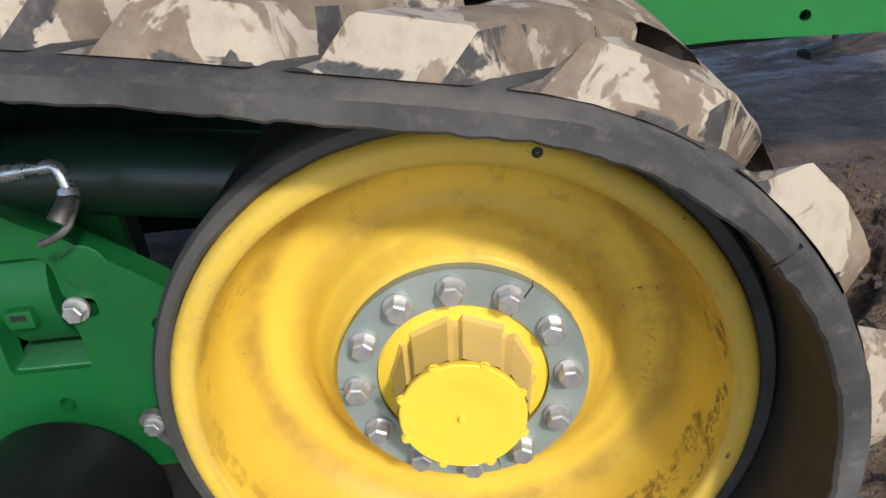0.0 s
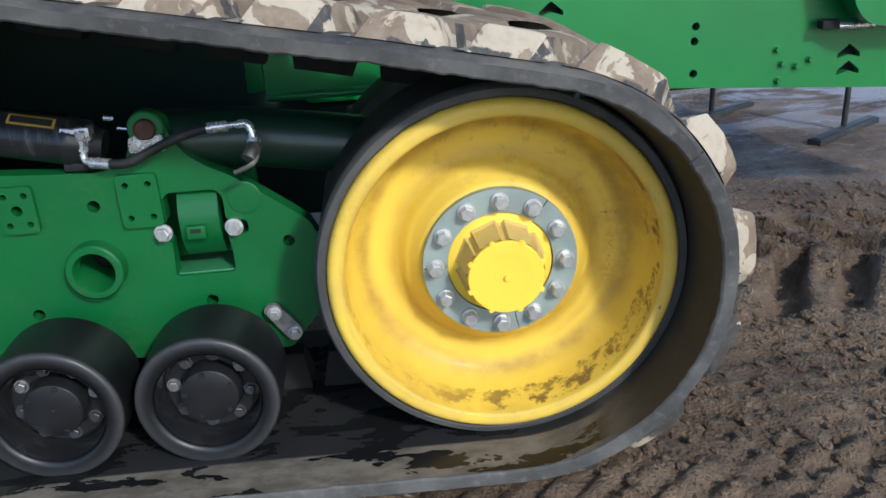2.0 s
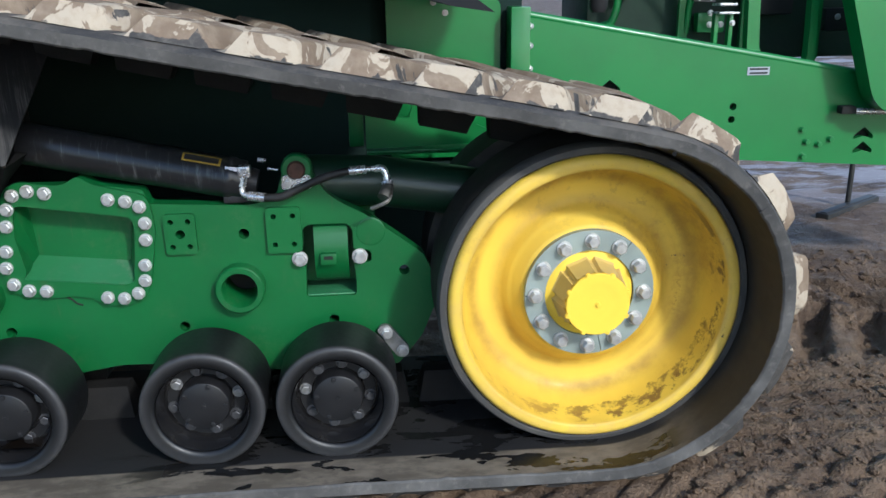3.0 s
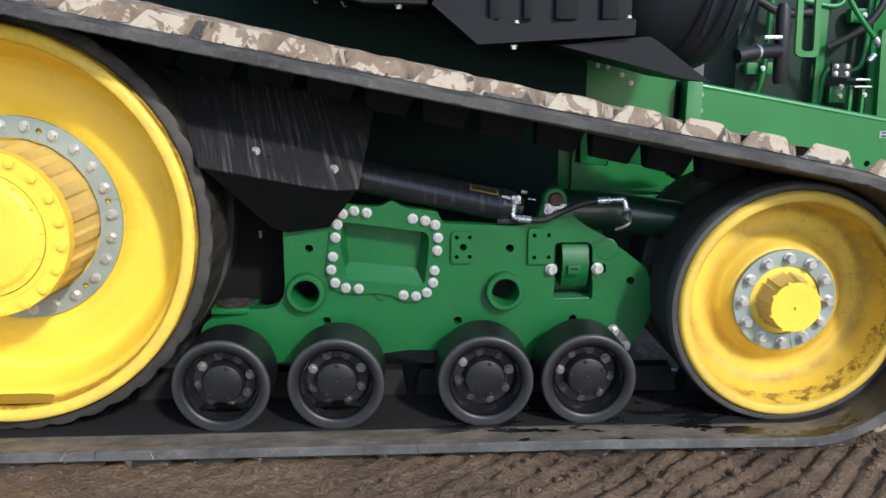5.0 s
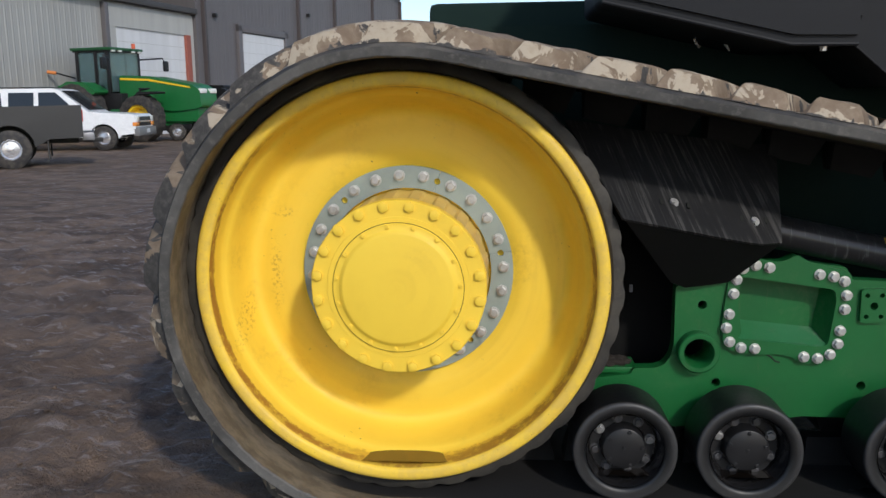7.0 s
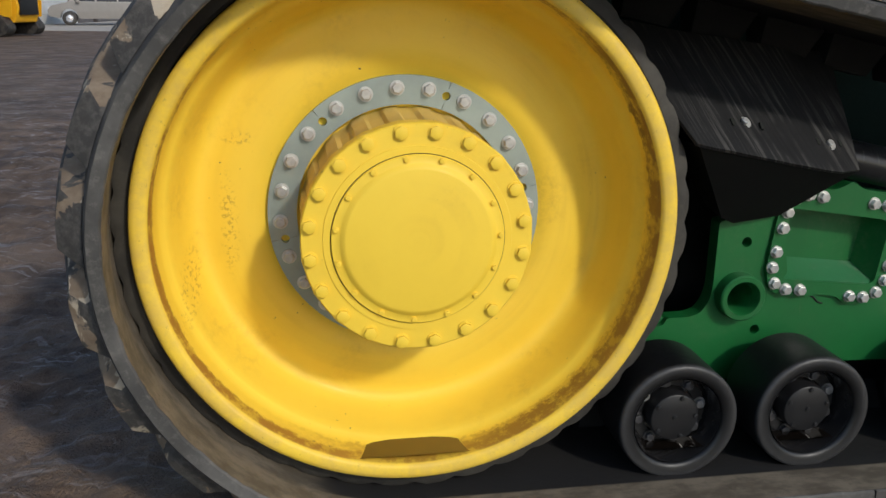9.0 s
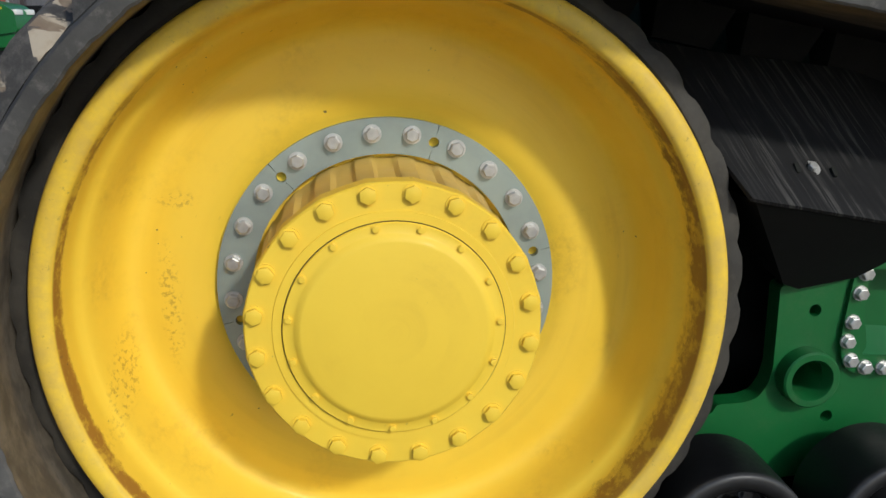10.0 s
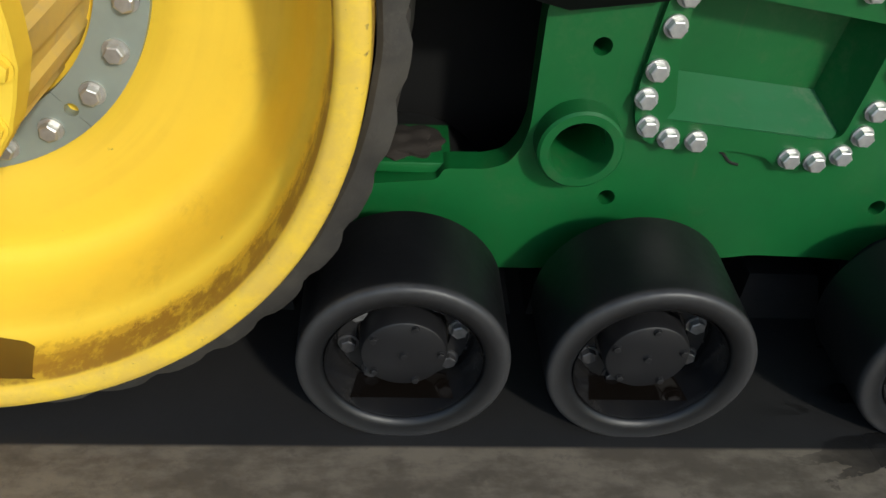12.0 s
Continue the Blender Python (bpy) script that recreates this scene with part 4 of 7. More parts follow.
def build_idler():
    prof = [(-0.06, 0.06), (-0.152, 0.10), (-0.156, 0.176), (-0.150, 0.184), (-0.130, 0.196), (-0.122, 0.206), (-0.115, 0.214), (-0.103, 0.221), (-0.095, 0.231), (-0.0915, 0.246), (-0.0920, 0.262), (-0.0930, 0.276), (-0.0945, 0.287), (-0.0975, 0.297), (-0.104, 0.308), (-0.115, 0.319), (-0.132, 0.3285), (-0.155, 0.335), (-0.185, 0.3395),
            (-0.215, 0.3425), (-0.2420, 0.3455), (-0.2475, 0.3470), (-0.2495, 0.3495), (-0.2503, 0.3545), (-0.2510, 0.363), (-0.2505, 0.370), (-0.247, 0.376), (-0.238, 0.381), (-0.21, 0.382), (0.0, 0.382), (0.0, 0.10)]
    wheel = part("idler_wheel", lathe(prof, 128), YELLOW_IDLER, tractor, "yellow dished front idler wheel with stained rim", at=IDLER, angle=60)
    wob = lambda k, a: 0.002 * noise.noise((math.cos(a) * 7, math.sin(a) * 7, 0)) if k < 3 else 0
    part("tyre_rubber", lathe([(-0.170, 0.3825), (-0.232, 0.3825), (-0.238, 0.388), (-0.235, 0.401), (-0.223, 0.408), (-0.180, 0.4055)], 128, wobble=wob), IDLER_RUBBER, wheel, "black rubber idler tyre")
    part("tyre_tread", lathe([(-0.180, 0.40), (-0.176, R_IDLER - 0.004), (-0.11, R_IDLER - 0.001), (0.02, R_IDLER - 0.001), (0.02, 0.38)], 128), TREAD_RUBBER, wheel, "polished black idler tread")
    part("inner_tyre_rubber", lathe([(0.14, 0.20), (0.14, R_IDLER - 0.001), (0.33, R_IDLER - 0.001), (0.33, 0.20), (0.14, 0.20)], 72), RUBBER, wheel, "inner black rubber tyre")
    joints = [52, 180, 283]
    ring_segments(wheel, 0.119, 0.173, -0.174, -0.155, joints, 0.0012, 0.0, RING)
    bolts(BOLT_IDLER, wheel, 0.1455, -0.174, [-0.5 + 30 * i for i in range(12)])
    part("hub_seat", lathe([(-0.10, 0.1215), (-0.166, 0.1180), (-0.169, 0.1135), (-0.169, 0.04)], 64), YELLOW_HUB, wheel, "yellow hub seat")

    # octagonal cast hub
    bm = bmesh.new()
    n = 8
    loops = []
    for y, r in ((-0.166, 0.100), (-0.176, 0.093), (-0.242, 0.083), (-0.249, 0.083)):
        loop = []
        for i in range(n):
            for da, k in ((-0.32, 0.985), (-0.26, 1.09), (0.26, 1.09), (0.32, 0.985)):
                a = 2 * math.pi * (i + 0.5) / n + da * 2 * math.pi / n * 1.4
                rr = r * (0.94 if abs(da) > 0.3 else 1.04)
                loop.append(bm.verts.new((rr * math.cos(a), y, rr * math.sin(a))))
        loops.append(loop)
    for a, b in zip(loops, loops[1:]):
        k = len(a)
        for i in range(k):
            bm.faces.new((a[i], a[(i + 1) % k], b[(i + 1) % k], b[i]))
    part("hub_casting", bm, DUSTY_HUB, wheel, "yellow ribbed hub casting", angle=20)
    bm = lathe([(-0.241, 0.079), (-0.249, 0.0835), (-0.256, 0.0830), (-0.258, 0.081), (-0.258, 0.004)], 64)
    part("hub_cover", bm, YELLOW_HUB, wheel, "flat round yellow hub cover", angle=30)
    bolts(BOLT_TINY, wheel, 0.0825, -0.253, [20 + 45 * i for i in range(8)])
    bolts(BOLT_TINY, wheel, 0.0, -0.258, [0])
    return wheel


build_idler()


ROLLERS = ((0.673, 56), (1.041, 68), (1.528, 57), (1.868, 81))
ROLLER_Z, ROLLER_R = 0.297, 0.1575


def build_rollers():
    first = None
    for x, turn in ROLLERS:
        at = Matrix.Translation((x, 0, ROLLER_Z)) @ Matrix.Rotation(radians(-90 - turn), 4, "Y")
        if first is not None:
            copy_thing(first, at)
            continue
        r = ROLLER_R
        body = part("roller", lathe([(-0.225, 0.117), (-0.241, 0.118), (-0.248, 0.1205), (-0.2515, 0.129), (-0.2535, r - 0.012), (-0.2525, r - 0.006), (-0.2495, r - 0.002), (-0.243, r - 0.0005), (-0.22, r), (-0.078, r), (-0.070, r - 0.01), (-0.070, 0.02)], 72), OUTER_ROLLER, tractor,
                    "black rubber-tyred track roller", at=at, angle=50)
        part("roller_rim", lathe([(-0.172, 0.05), (-0.174, 0.104), (-0.180, 0.106), (-0.234, 0.1125), (-0.2435, 0.1155), (-0.234, 0.1185)], 64), GLOSS_BLACK, body, "black painted roller rim", angle=40)
        bm = lathe([(-0.172, 0.066), (-0.214, 0.066), (-0.222, 0.063), (-0.224, 0.060), (-0.224, 0.01)], 48)
        disc_cap(bm, -0.224, 0.0101, 12)
        part("roller_cap", bm, BLACK, body, "black roller hub cap", angle=35)
        bolts(BOLT_ROLLER, body, 0.085, -0.180, [45 * i for i in (1, 2, 3, 4, 6, 7)])
        bolts(BOLT_DARK, body, 0.085, -0.180, [0, 225])
        part("roller_axle", lathe([(-0.075, 0.08), (0.02, 0.08)], 32), BLACK, body, "black roller axle")
        part("bolt_circle", lathe([(-0.173, 0.070), (-0.1805, 0.072), (-0.1805, 0.099), (-0.173, 0.1015)], 48), BLACK, body, "black bolt flange")
        bolts(BOLT_BLACK, body, 0.055, -0.224, [72 * i for i in range(5)])
        bolts(BOLT_BLACK, body, 0.0, -0.224, [0])
        first = body
    # the inner rollers on the far side of the frame
    for x, turn in ROLLERS:
        part("inner_roller", lathe([(0.13, 0.02), (0.13, ROLLER_R), (0.33, ROLLER_R), (0.33, 0.02)], 40), ROLLER_RUBBER, tractor, "inner black track roller", at=(x, 0, ROLLER_Z))


build_rollers()
for rx, turn in ROLLERS[:2]:
    bm = bmesh.new()
    lev = -0.080
    ys = [-0.236, -0.22, -0.20, -0.185]
    ws = [math.sqrt(r * r - lev * lev) for r in np.interp([-y for y in ys], [0.180, 0.234], [0.1055, 0.112])]
    bm.faces.new([bm.verts.new((-w, y, lev)) for y, w in zip(ys, ws)] + [bm.verts.new((w, y, lev)) for y, w in reversed(list(zip(ys, ws)))])
    part("roller_water", bm, ROLLER_WATER, tractor, "brown water standing in the roller", at=(rx, 0, ROLLER_Z))


def build_frame():
    outline = [(0.555, 0.36), (0.575, 0.425), (0.60, 0.444), (0.728, 0.457), (0.736, 0.478), (0.805, 0.479), (0.835, 0.490), (0.855, 0.520), (0.864, 0.560), (0.865, 0.752), (1.00, 0.764),
               (1.02, 0.80), (1.05, 0.832), (1.20, 0.830), (1.237, 0.853), (1.277, 0.828), (1.396, 0.811), (1.406, 0.772), (1.656, 0.758), (1.70, 0.764), (1.735, 0.775), (1.752, 0.82), (1.765, 0.870), (1.797, 0.886),
               (1.832, 0.870), (1.845, 0.82), (1.875, 0.780), (1.917, 0.750), (1.969, 0.723), (2.06, 0.655), (2.128, 0.602), (2.155, 0.540), (2.159, 0.453), (2.12, 0.36), (2.05, 0.275), (1.72, 0.275),
               (1.58, 0.30), (1.40, 0.315), (1.28, 0.318), (1.16, 0.30), (0.90, 0.28), (0.62, 0.28)]
    outline = rounded(outline, 0.012, 3)
    opening = rounded([(1.062, 0.583), (1.075, 0.600), (1.058, 0.70), (1.066, 0.785), (1.36, 0.742), (1.365, 0.70), (1.347, 0.562), (1.32, 0.555)], 0.02)
    pocket = rounded([(1.80, 0.49), (1.94, 0.49), (1.94, 0.560), (1.932, 0.585), (1.985, 0.585), (1.985, 0.618), (1.936, 0.622), (1.936, 0.68), (1.92, 0.698), (1.815, 0.698), (1.80, 0.685), (1.80, 0.625), (1.775, 0.622), (1.775, 0.585), (1.805, 0.580)], 0.012)
    holes = [opening, pocket, circle(0.935, 0.535, 0.047, 28), circle(1.627, 0.528, 0.047, 28)]
    for x, z in ((0.951, 0.690), (1.645, 0.680), (1.003, 0.431), (1.463, 0.423), (1.873, 0.421), (2.074, 0.557)):
        holes.append(circle(x, z, 0.0145, 14))
    pads = ((1.481, 0.689, 0.041, 0.055, True), (1.753, 0.688, 0.046, 0.063, False))
    pad_holes = []
    for x, z, w, h, mid in pads:
        hs = [circle(x + sx * w * 0.55, z + sz * h * 0.62, 0.0075, 10) for sx in (-1, 1) for sz in (-1, 1)]
        if mid:
            hs.append(circle(x, z, 0.0125, 12))
        pad_holes.append(hs)
        holes += hs
    frame_ob = part("track_frame", plate(outline, 0.0, 0.05, holes, chamfer=0.0), GREEN, tractor, "green painted steel track frame plate", at=FRAME_AT, angle=30)
    for (x, z, w, h, mid), hs in zip(pads, pad_holes):
        part("mounting_pad", plate(rect(x - w, z - h, x + w, z + h, 0.012), -0.014, 0.0005, hs), GREEN, frame_ob, "green drilled mounting pad")
    for x, z in ((0.937, 0.540), (1.626, 0.533)):
        part("boss_tube", lathe([(0.10, 0.046), (-0.036, 0.046), (-0.041, 0.049), (-0.041, 0.062), (-0.037, 0.066), (0.004, 0.067)], 48), GREEN, frame_ob, "green round boss tube", at=(x, 0, z), angle=35)
    # bolted access cover with a recessed middle
    cover = rounded([(1.016, 0.580), (1.012, 0.640), (1.028, 0.770), (1.05, 0.828), (1.085, 0.846), (1.18, 0.832), (1.208, 0.838), (1.237, 0.856), (1.268, 0.834), (1.346, 0.812), (1.40, 0.800), (1.412, 0.77), (1.417, 0.70), (1.399, 0.60),
                     (1.375, 0.518), (1.33, 0.497), (1.258, 0.500), (1.240, 0.521), (1.19, 0.531), (1.135, 0.527), (1.055, 0.537), (1.03, 0.55)], 0.015, 3)
    part("access_cover", plate(cover, -0.012, 0.0005, [opening]), GREEN, frame_ob, "green bolted access cover", angle=30)
    front = ((1.052, 0.582), (1.352, 0.552), (1.372, 0.745), (1.055, 0.792))
    back = ((1.078, 0.622), (1.325, 0.595), (1.345, 0.738), (1.068, 0.782))
    for i, (nm, mat) in enumerate((("recess_ledge", GREEN_LIT_DUSTY), ("recess_side", GREEN), ("recess_top", GREEN), ("recess_side", GREEN), ("recess_back", GREEN))):
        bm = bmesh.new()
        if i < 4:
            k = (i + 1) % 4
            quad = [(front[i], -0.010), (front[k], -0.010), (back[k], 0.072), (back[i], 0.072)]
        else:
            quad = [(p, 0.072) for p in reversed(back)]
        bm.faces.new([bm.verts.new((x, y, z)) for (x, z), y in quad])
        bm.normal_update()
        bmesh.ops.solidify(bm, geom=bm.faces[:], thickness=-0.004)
        part(nm, bm, mat, frame_ob, "dusty green ledge of the cover, painted paler as if lit" if i == 0 else "")
    for x, z in ((1.11, 0.821), (1.152, 0.814), (1.071, 0.811), (1.052, 0.775), (1.044, 0.730), (1.033, 0.663), (1.026, 0.618), (1.038, 0.572), (1.074, 0.553), (1.118, 0.549),
                 (1.273, 0.523), (1.316, 0.518), (1.354, 0.531), (1.376, 0.566), (1.381, 0.609), (1.391, 0.679), (1.394, 0.724), (1.385, 0.769), (1.351, 0.784), (1.308, 0.791)):
        part("bolt", BOLT_M, None, frame_ob, at=(x, -0.012, z))
    # curved block in the pocket with its two bolts
    bm = bmesh.new()
    n = 14
    a0, a1 = radians(-52), radians(52)
    arc = [(0.10 - 0.108 * math.cos(a0 + (a1 - a0) * i / n), 0.618 + 0.086 * math.sin(a0 + (a1 - a0) * i / n) / math.sin(a1)) for i in range(n + 1)]
    loops = [[bm.verts.new((x, y, z)) for y, z in arc] + [bm.verts.new((x, 0.12, 0.70)), bm.verts.new((x, 0.12, 0.535))] for x in (1.830, 1.836, 1.916, 1.922)]
    for a, b in zip(loops, loops[1:]):
        for i in range(len(a)):
            bm.faces.new((a[i], a[(i + 1) % len(a)], b[(i + 1) % len(a)], b[i]))
    bm.faces.new(loops[0])
    bm.faces.new(loops[-1])
    part("pivot_block", bm, GREEN, frame_ob, "green curved pivot block")
    part("lug_tab", box(bmesh.new(), (1.846, -0.024, 0.588), (1.890, 0.02, 0.620), 0.004), GREEN, frame_ob, "small green tab on the block")
    part("tab_slot", box(bmesh.new(), (1.856, -0.0255, 0.604), (1.880, -0.0235, 0.613)), DARK, frame_ob, "dark slot in the tab")
    part("pocket_back", box(bmesh.new(), (1.76, 0.13, 0.47), (2.0, 0.15, 0.72)), GREEN, frame_ob, "shaded green back of the pocket")
    part("pocket_ledge", box(bmesh.new(), (1.785, 0.012, 0.476), (1.955, 0.128, 0.494), 0.004), GREEN_LIT_DUSTY, frame_ob, "dusty green ledge in the pocket, painted paler as if lit")
    for x in (1.790, 1.953):
        part("bolt", bolt_mesh("bolt", 0.0165, 0.024, ZINC), None, frame_ob, at=(x, -0.002, 0.604))
    part("boss_disc", lathe([(0.0, 0.040), (-0.0012, 0.0365), (-0.0014, 0.035), (-0.0014, 0.004)], 32), GREEN, frame_ob, "flat green boss", at=(1.985, 0, 0.671))
    # link plate
    bm = plate(rounded([(2.003, 0.402), (1.990, 0.386), (2.050, 0.300), (2.078, 0.312), (2.080, 0.334), (2.025, 0.402)], 0.014), -0.020, -0.006)
    part("link_plate", bm, metal("worn_link_steel", (0.35, 0.35, 0.34), 0.5, (0.2, 0.2, 0.19)), frame_ob, "worn grey steel link plate")
    for x, z in ((2.018, 0.379), (2.061, 0.323)):
        part("bolt", BOLT_M, None, frame_ob, at=(x, -0.020, z))
    # top pivot with rusty pin and clamp
    part("pivot_eye", lathe([(0.02, 0.040), (-0.010, 0.040), (-0.014, 0.036), (-0.014, 0.024), (-0.008, 0.023)], 40), GREEN, frame_ob, "green pivot eye", at=(1.797, 0, 0.852))
    bm = lathe([(0.0, 0.024), (-0.022, 0.024), (-0.026, 0.020), (-0.026, 0.003)], 28)
    disc_cap(bm, -0.026, 0.0031, 8)
    part("pivot_pin", bm, OLD_PIN, frame_ob, "rusty brown pivot pin", at=(1.797, 0, 0.852))
    part("pin_clamp", plate(rounded([(1.757, 0.803), (1.836, 0.803), (1.834, 0.836), (1.818, 0.840), (1.812, 0.830), (1.782, 0.830), (1.775, 0.840), (1.759, 0.836)], 0.007), -0.026, -0.016), FITTING, frame_ob, "bright steel pin clamp")
    for x in (1.774, 1.819):
        part("bolt", BOLT_S, None, frame_ob, at=(x, -0.026, 0.819))
    # Added sheet; its near-black is the deep shade between wheel and frame.
    part("shade_sheet", box(bmesh.new(), (0.30, 0.22, 0.30), (1.05, 0.25, 1.0), 0.01), SHADE_BLACK, frame_ob, "added dark sheet standing for shade behind the wheel")
    # tail step at the rear end
    part("tail_step", box(bmesh.new(), (0.60, 0.02, 0.455), (0.75, 0.14, 0.475), 0.004), GREEN, frame_ob, "green tail step")
    bm = bmesh.new()
    bmesh.ops.create_icosphere(bm, subdivisions=4, radius=1.0)
    for v in bm.verts:
        k = 1 + 0.35 * noise.noise(v.co * 2.2) + 0.15 * noise.noise(v.co * 6)
        v.co = Vector((0.672 + 0.062 * v.co.x * k, 0.075 + 0.045 * v.co.y * k, 0.476 + max(-0.004, 0.020 * v.co.z * k)))
    part("dried_mud", bm, plain("dried_brown_mud", (0.016, 0.0115, 0.008), 0.9, 0.0, 0.4, 30.0), frame_ob, "dried brown mud on the step", angle=80)
    # Added block: the shade behind the frame is its dark colour.
    part("shade_block", box(bmesh.new(), (0.98, 0.11, 0.33), (1.75, 0.72, 0.62), 0.01), DARK, frame_ob, "added dark block standing for shade behind the frame")
    part("cover_lip", tube(smooth_path([(1.118, -0.001, 0.530), (1.150, -0.001, 0.529), (1.172, -0.001, 0.520), (1.186, -0.001, 0.506), (1.202, -0.001, 0.500)], 5), 0.0025, 6), DARK, frame_ob, "dark sealant bead")
    return frame_ob


build_frame()


def scuffed_black():
    """Black paint with pale vertical scuffs and a dusty film."""
    m = Mat("scuffed_black_steel", 0.35, coat=0.15, spec=0.4)
    streak = m.times(m.step(m.noise(1.0, 6, 0.7, m.stretched((75.0, 9.0, 9.0)), 0.4), 0.53, 0.68), m.step(m.noise(6.0, 4), 0.36, 0.6))
    c = m.mix(m.noise(9.0, 5), (0.009, 0.0095, 0.011), (0.022, 0.0225, 0.024))
    m.color(m.mix(m.times(streak, 0.6), c, (0.12, 0.12, 0.118))).rough(streak, 0.3, 0.65)
    return m.m


SCUFFED = scuffed_black()


def build_hydraulics():
    a, b = Vector((1.10, 0.035, 0.938)), Vector((1.655, 0.035, 0.819))
    d = (b - a).normalized()
    cyl = part("tension_cylinder", tube([a, b - d * 0.05, b - d * 0.046, b - d * 0.030, b - d * 0.026, b], [0.054, 0.054, 0.057, 0.057, 0.054, 0.052], 40), SCUFFED, tractor, "black hydraulic tension cylinder", at=FRAME_AT)
    rot = Matrix.Rotation(-math.atan2(d.z, d.x), 4, "Y")
    # curved warning label on the barrel
    for nm, x0, x1, t0, t1, off, mt in (("warning_label", -0.118, -0.018, 24, 54, 0.0006, plain("label_yellow", (0.30, 0.20, 0.025), 0.6, 0.0, 0.4, 60.0)), ("label_text_bar", -0.112, -0.024, 29, 49, 0.0012, plain("label_black", (0.02, 0.02, 0.02), 0.4))):
        bm = bmesh.new()
        rows = []
        for i in range(9):
            t = radians(t0 + 16 + (t1 - t0) * i / 8)
            rows.append([bm.verts.new((x, -(0.054 + off) * math.cos(t), (0.054 + off) * math.sin(t))) for x in (x0, x1)])
        for p, q in zip(rows, rows[1:]):
            bm.faces.new((p[0], p[1], q[1], q[0]))
        part(nm, bm, mt, cyl, "yellow bordered warning label" if off < 0.001 else "black label field", at=Matrix.Translation(b - d * 0.045) @ rot)
    part("foot_bracket", box(bmesh.new(), (1.60, 0.0, 0.765), (1.68, 0.05, 0.785), 0.004), BLACK, cyl, "black foot bracket")
    part("hose_fitting", box(bmesh.new(), (1.646, -0.020, 0.836), (1.678, 0.016, 0.866), 0.004), FITTING, cyl, "bright hydraulic fitting block")
    part("fitting_cap", tube([(1.662, -0.018, 0.852), (1.662, -0.030, 0.852)], [0.011, 0.009], 6), FITTING, cyl, "hexagon plug on the block")
    part("fitting_nut", tube([(1.657, -0.006, 0.836), (1.653, -0.008, 0.812)], 0.0125, 6), FITTING, cyl, "bright fitting nut")
    part("fitting_pipe", tube(smooth_path([(1.653, -0.008, 0.814), (1.652, -0.010, 0.800), (1.658, -0.014, 0.791), (1.674, -0.020, 0.788)], 6), 0.0085, 10), FITTING, cyl, "bright bent pipe")
    part("side_plug", tube([(1.648, 0.0, 0.852), (1.628, -0.002, 0.856), (1.612, -0.004, 0.860)], [0.009, 0.011, 0.008], 8), FITTING, cyl, "steel side plug")
    part("bleed_screw", tube([(1.690, 0.060, 0.868), (1.712, 0.060, 0.864)], [0.006, 0.005], 8), FITTING, cyl, "small bright bleed screw")
    part("spring_pin", tube([(1.715, 0.060, 0.842), (1.742, 0.060, 0.838)], 0.0035, 8), FITTING, cyl, "thin steel pin")
    part("barrel_end", tube([b - d * 0.004, b + d * 0.035], [0.040, 0.034], 24), BLACK, cyl, "black end of the barrel")
    part("hose_ferrule", tube([(1.668, -0.020, 0.788), (1.713, -0.030, 0.784)], 0.0125, 12), FITTING, cyl, "crimped ferrule")
    path = smooth_path([(1.708, -0.030, 0.784), (1.752, -0.034, 0.785), (1.792, -0.036, 0.801), (1.852, -0.038, 0.827), (1.899, -0.040, 0.842), (1.941, -0.040, 0.850)], 6)
    part("hose", tube(path, 0.0105, 12), HOSE, cyl, "black braided hydraulic hose")
    part("hose_ferrule", tube([(1.936, -0.040, 0.849), (1.980, -0.042, 0.852)], 0.0120, 12), FITTING, cyl, "crimped ferrule")
    part("hose_stem", tube([(1.978, -0.042, 0.852), (2.004, -0.042, 0.853)], 0.0075, 10), FITTING, cyl, "steel hose stem")
    part("elbow", tube(smooth_path([(2.000, -0.042, 0.852), (2.018, -0.043, 0.854), (2.027, -0.045, 0.849), (2.032, -0.048, 0.834), (2.035, -0.052, 0.818)], 4), 0.0095, 10), FITTING, cyl, "bright elbow fitting")
    part("coupler_collar", tube([(2.034, -0.051, 0.820), (2.035, -0.056, 0.811)], 0.0155, 14), FITTING, cyl, "steel collar")
    part("coupler", tube([(2.035, -0.055, 0.812), (2.031, -0.070, 0.798), (2.022, -0.084, 0.784)], [0.014, 0.0165, 0.0175], 16), metal("dull_coupler_steel", (0.16, 0.155, 0.14), 0.55, (0.07, 0.068, 0.06)), cyl, "dull grey coupler")
    part("coupler_bracket", tube(smooth_path([(2.046, -0.060, 0.806), (2.036, -0.088, 0.780), (2.014, -0.094, 0.768), (1.989, -0.088, 0.758)], 5), 0.0055, 8), metal("bracket_steel", (0.20, 0.195, 0.18), 0.5, (0.10, 0.095, 0.085)), cyl, "thin curved bracket")
    # Yoke green is darkened to carry the shade it lies in.
    part("idler_yoke", tube([(1.80, 0.10, 0.80), (2.0, 0.10, 0.79), (2.45, 0.10, 0.72)], 0.07, 28), paint("shaded_green_casting", (0.004, 0.026, 0.013), (0.003, 0.020, 0.010), (0.02, 0.03, 0.02), 0.2), tractor, "idler yoke tube, its green darkened as shade", at=FRAME_AT)
    return cyl


build_hydraulics()


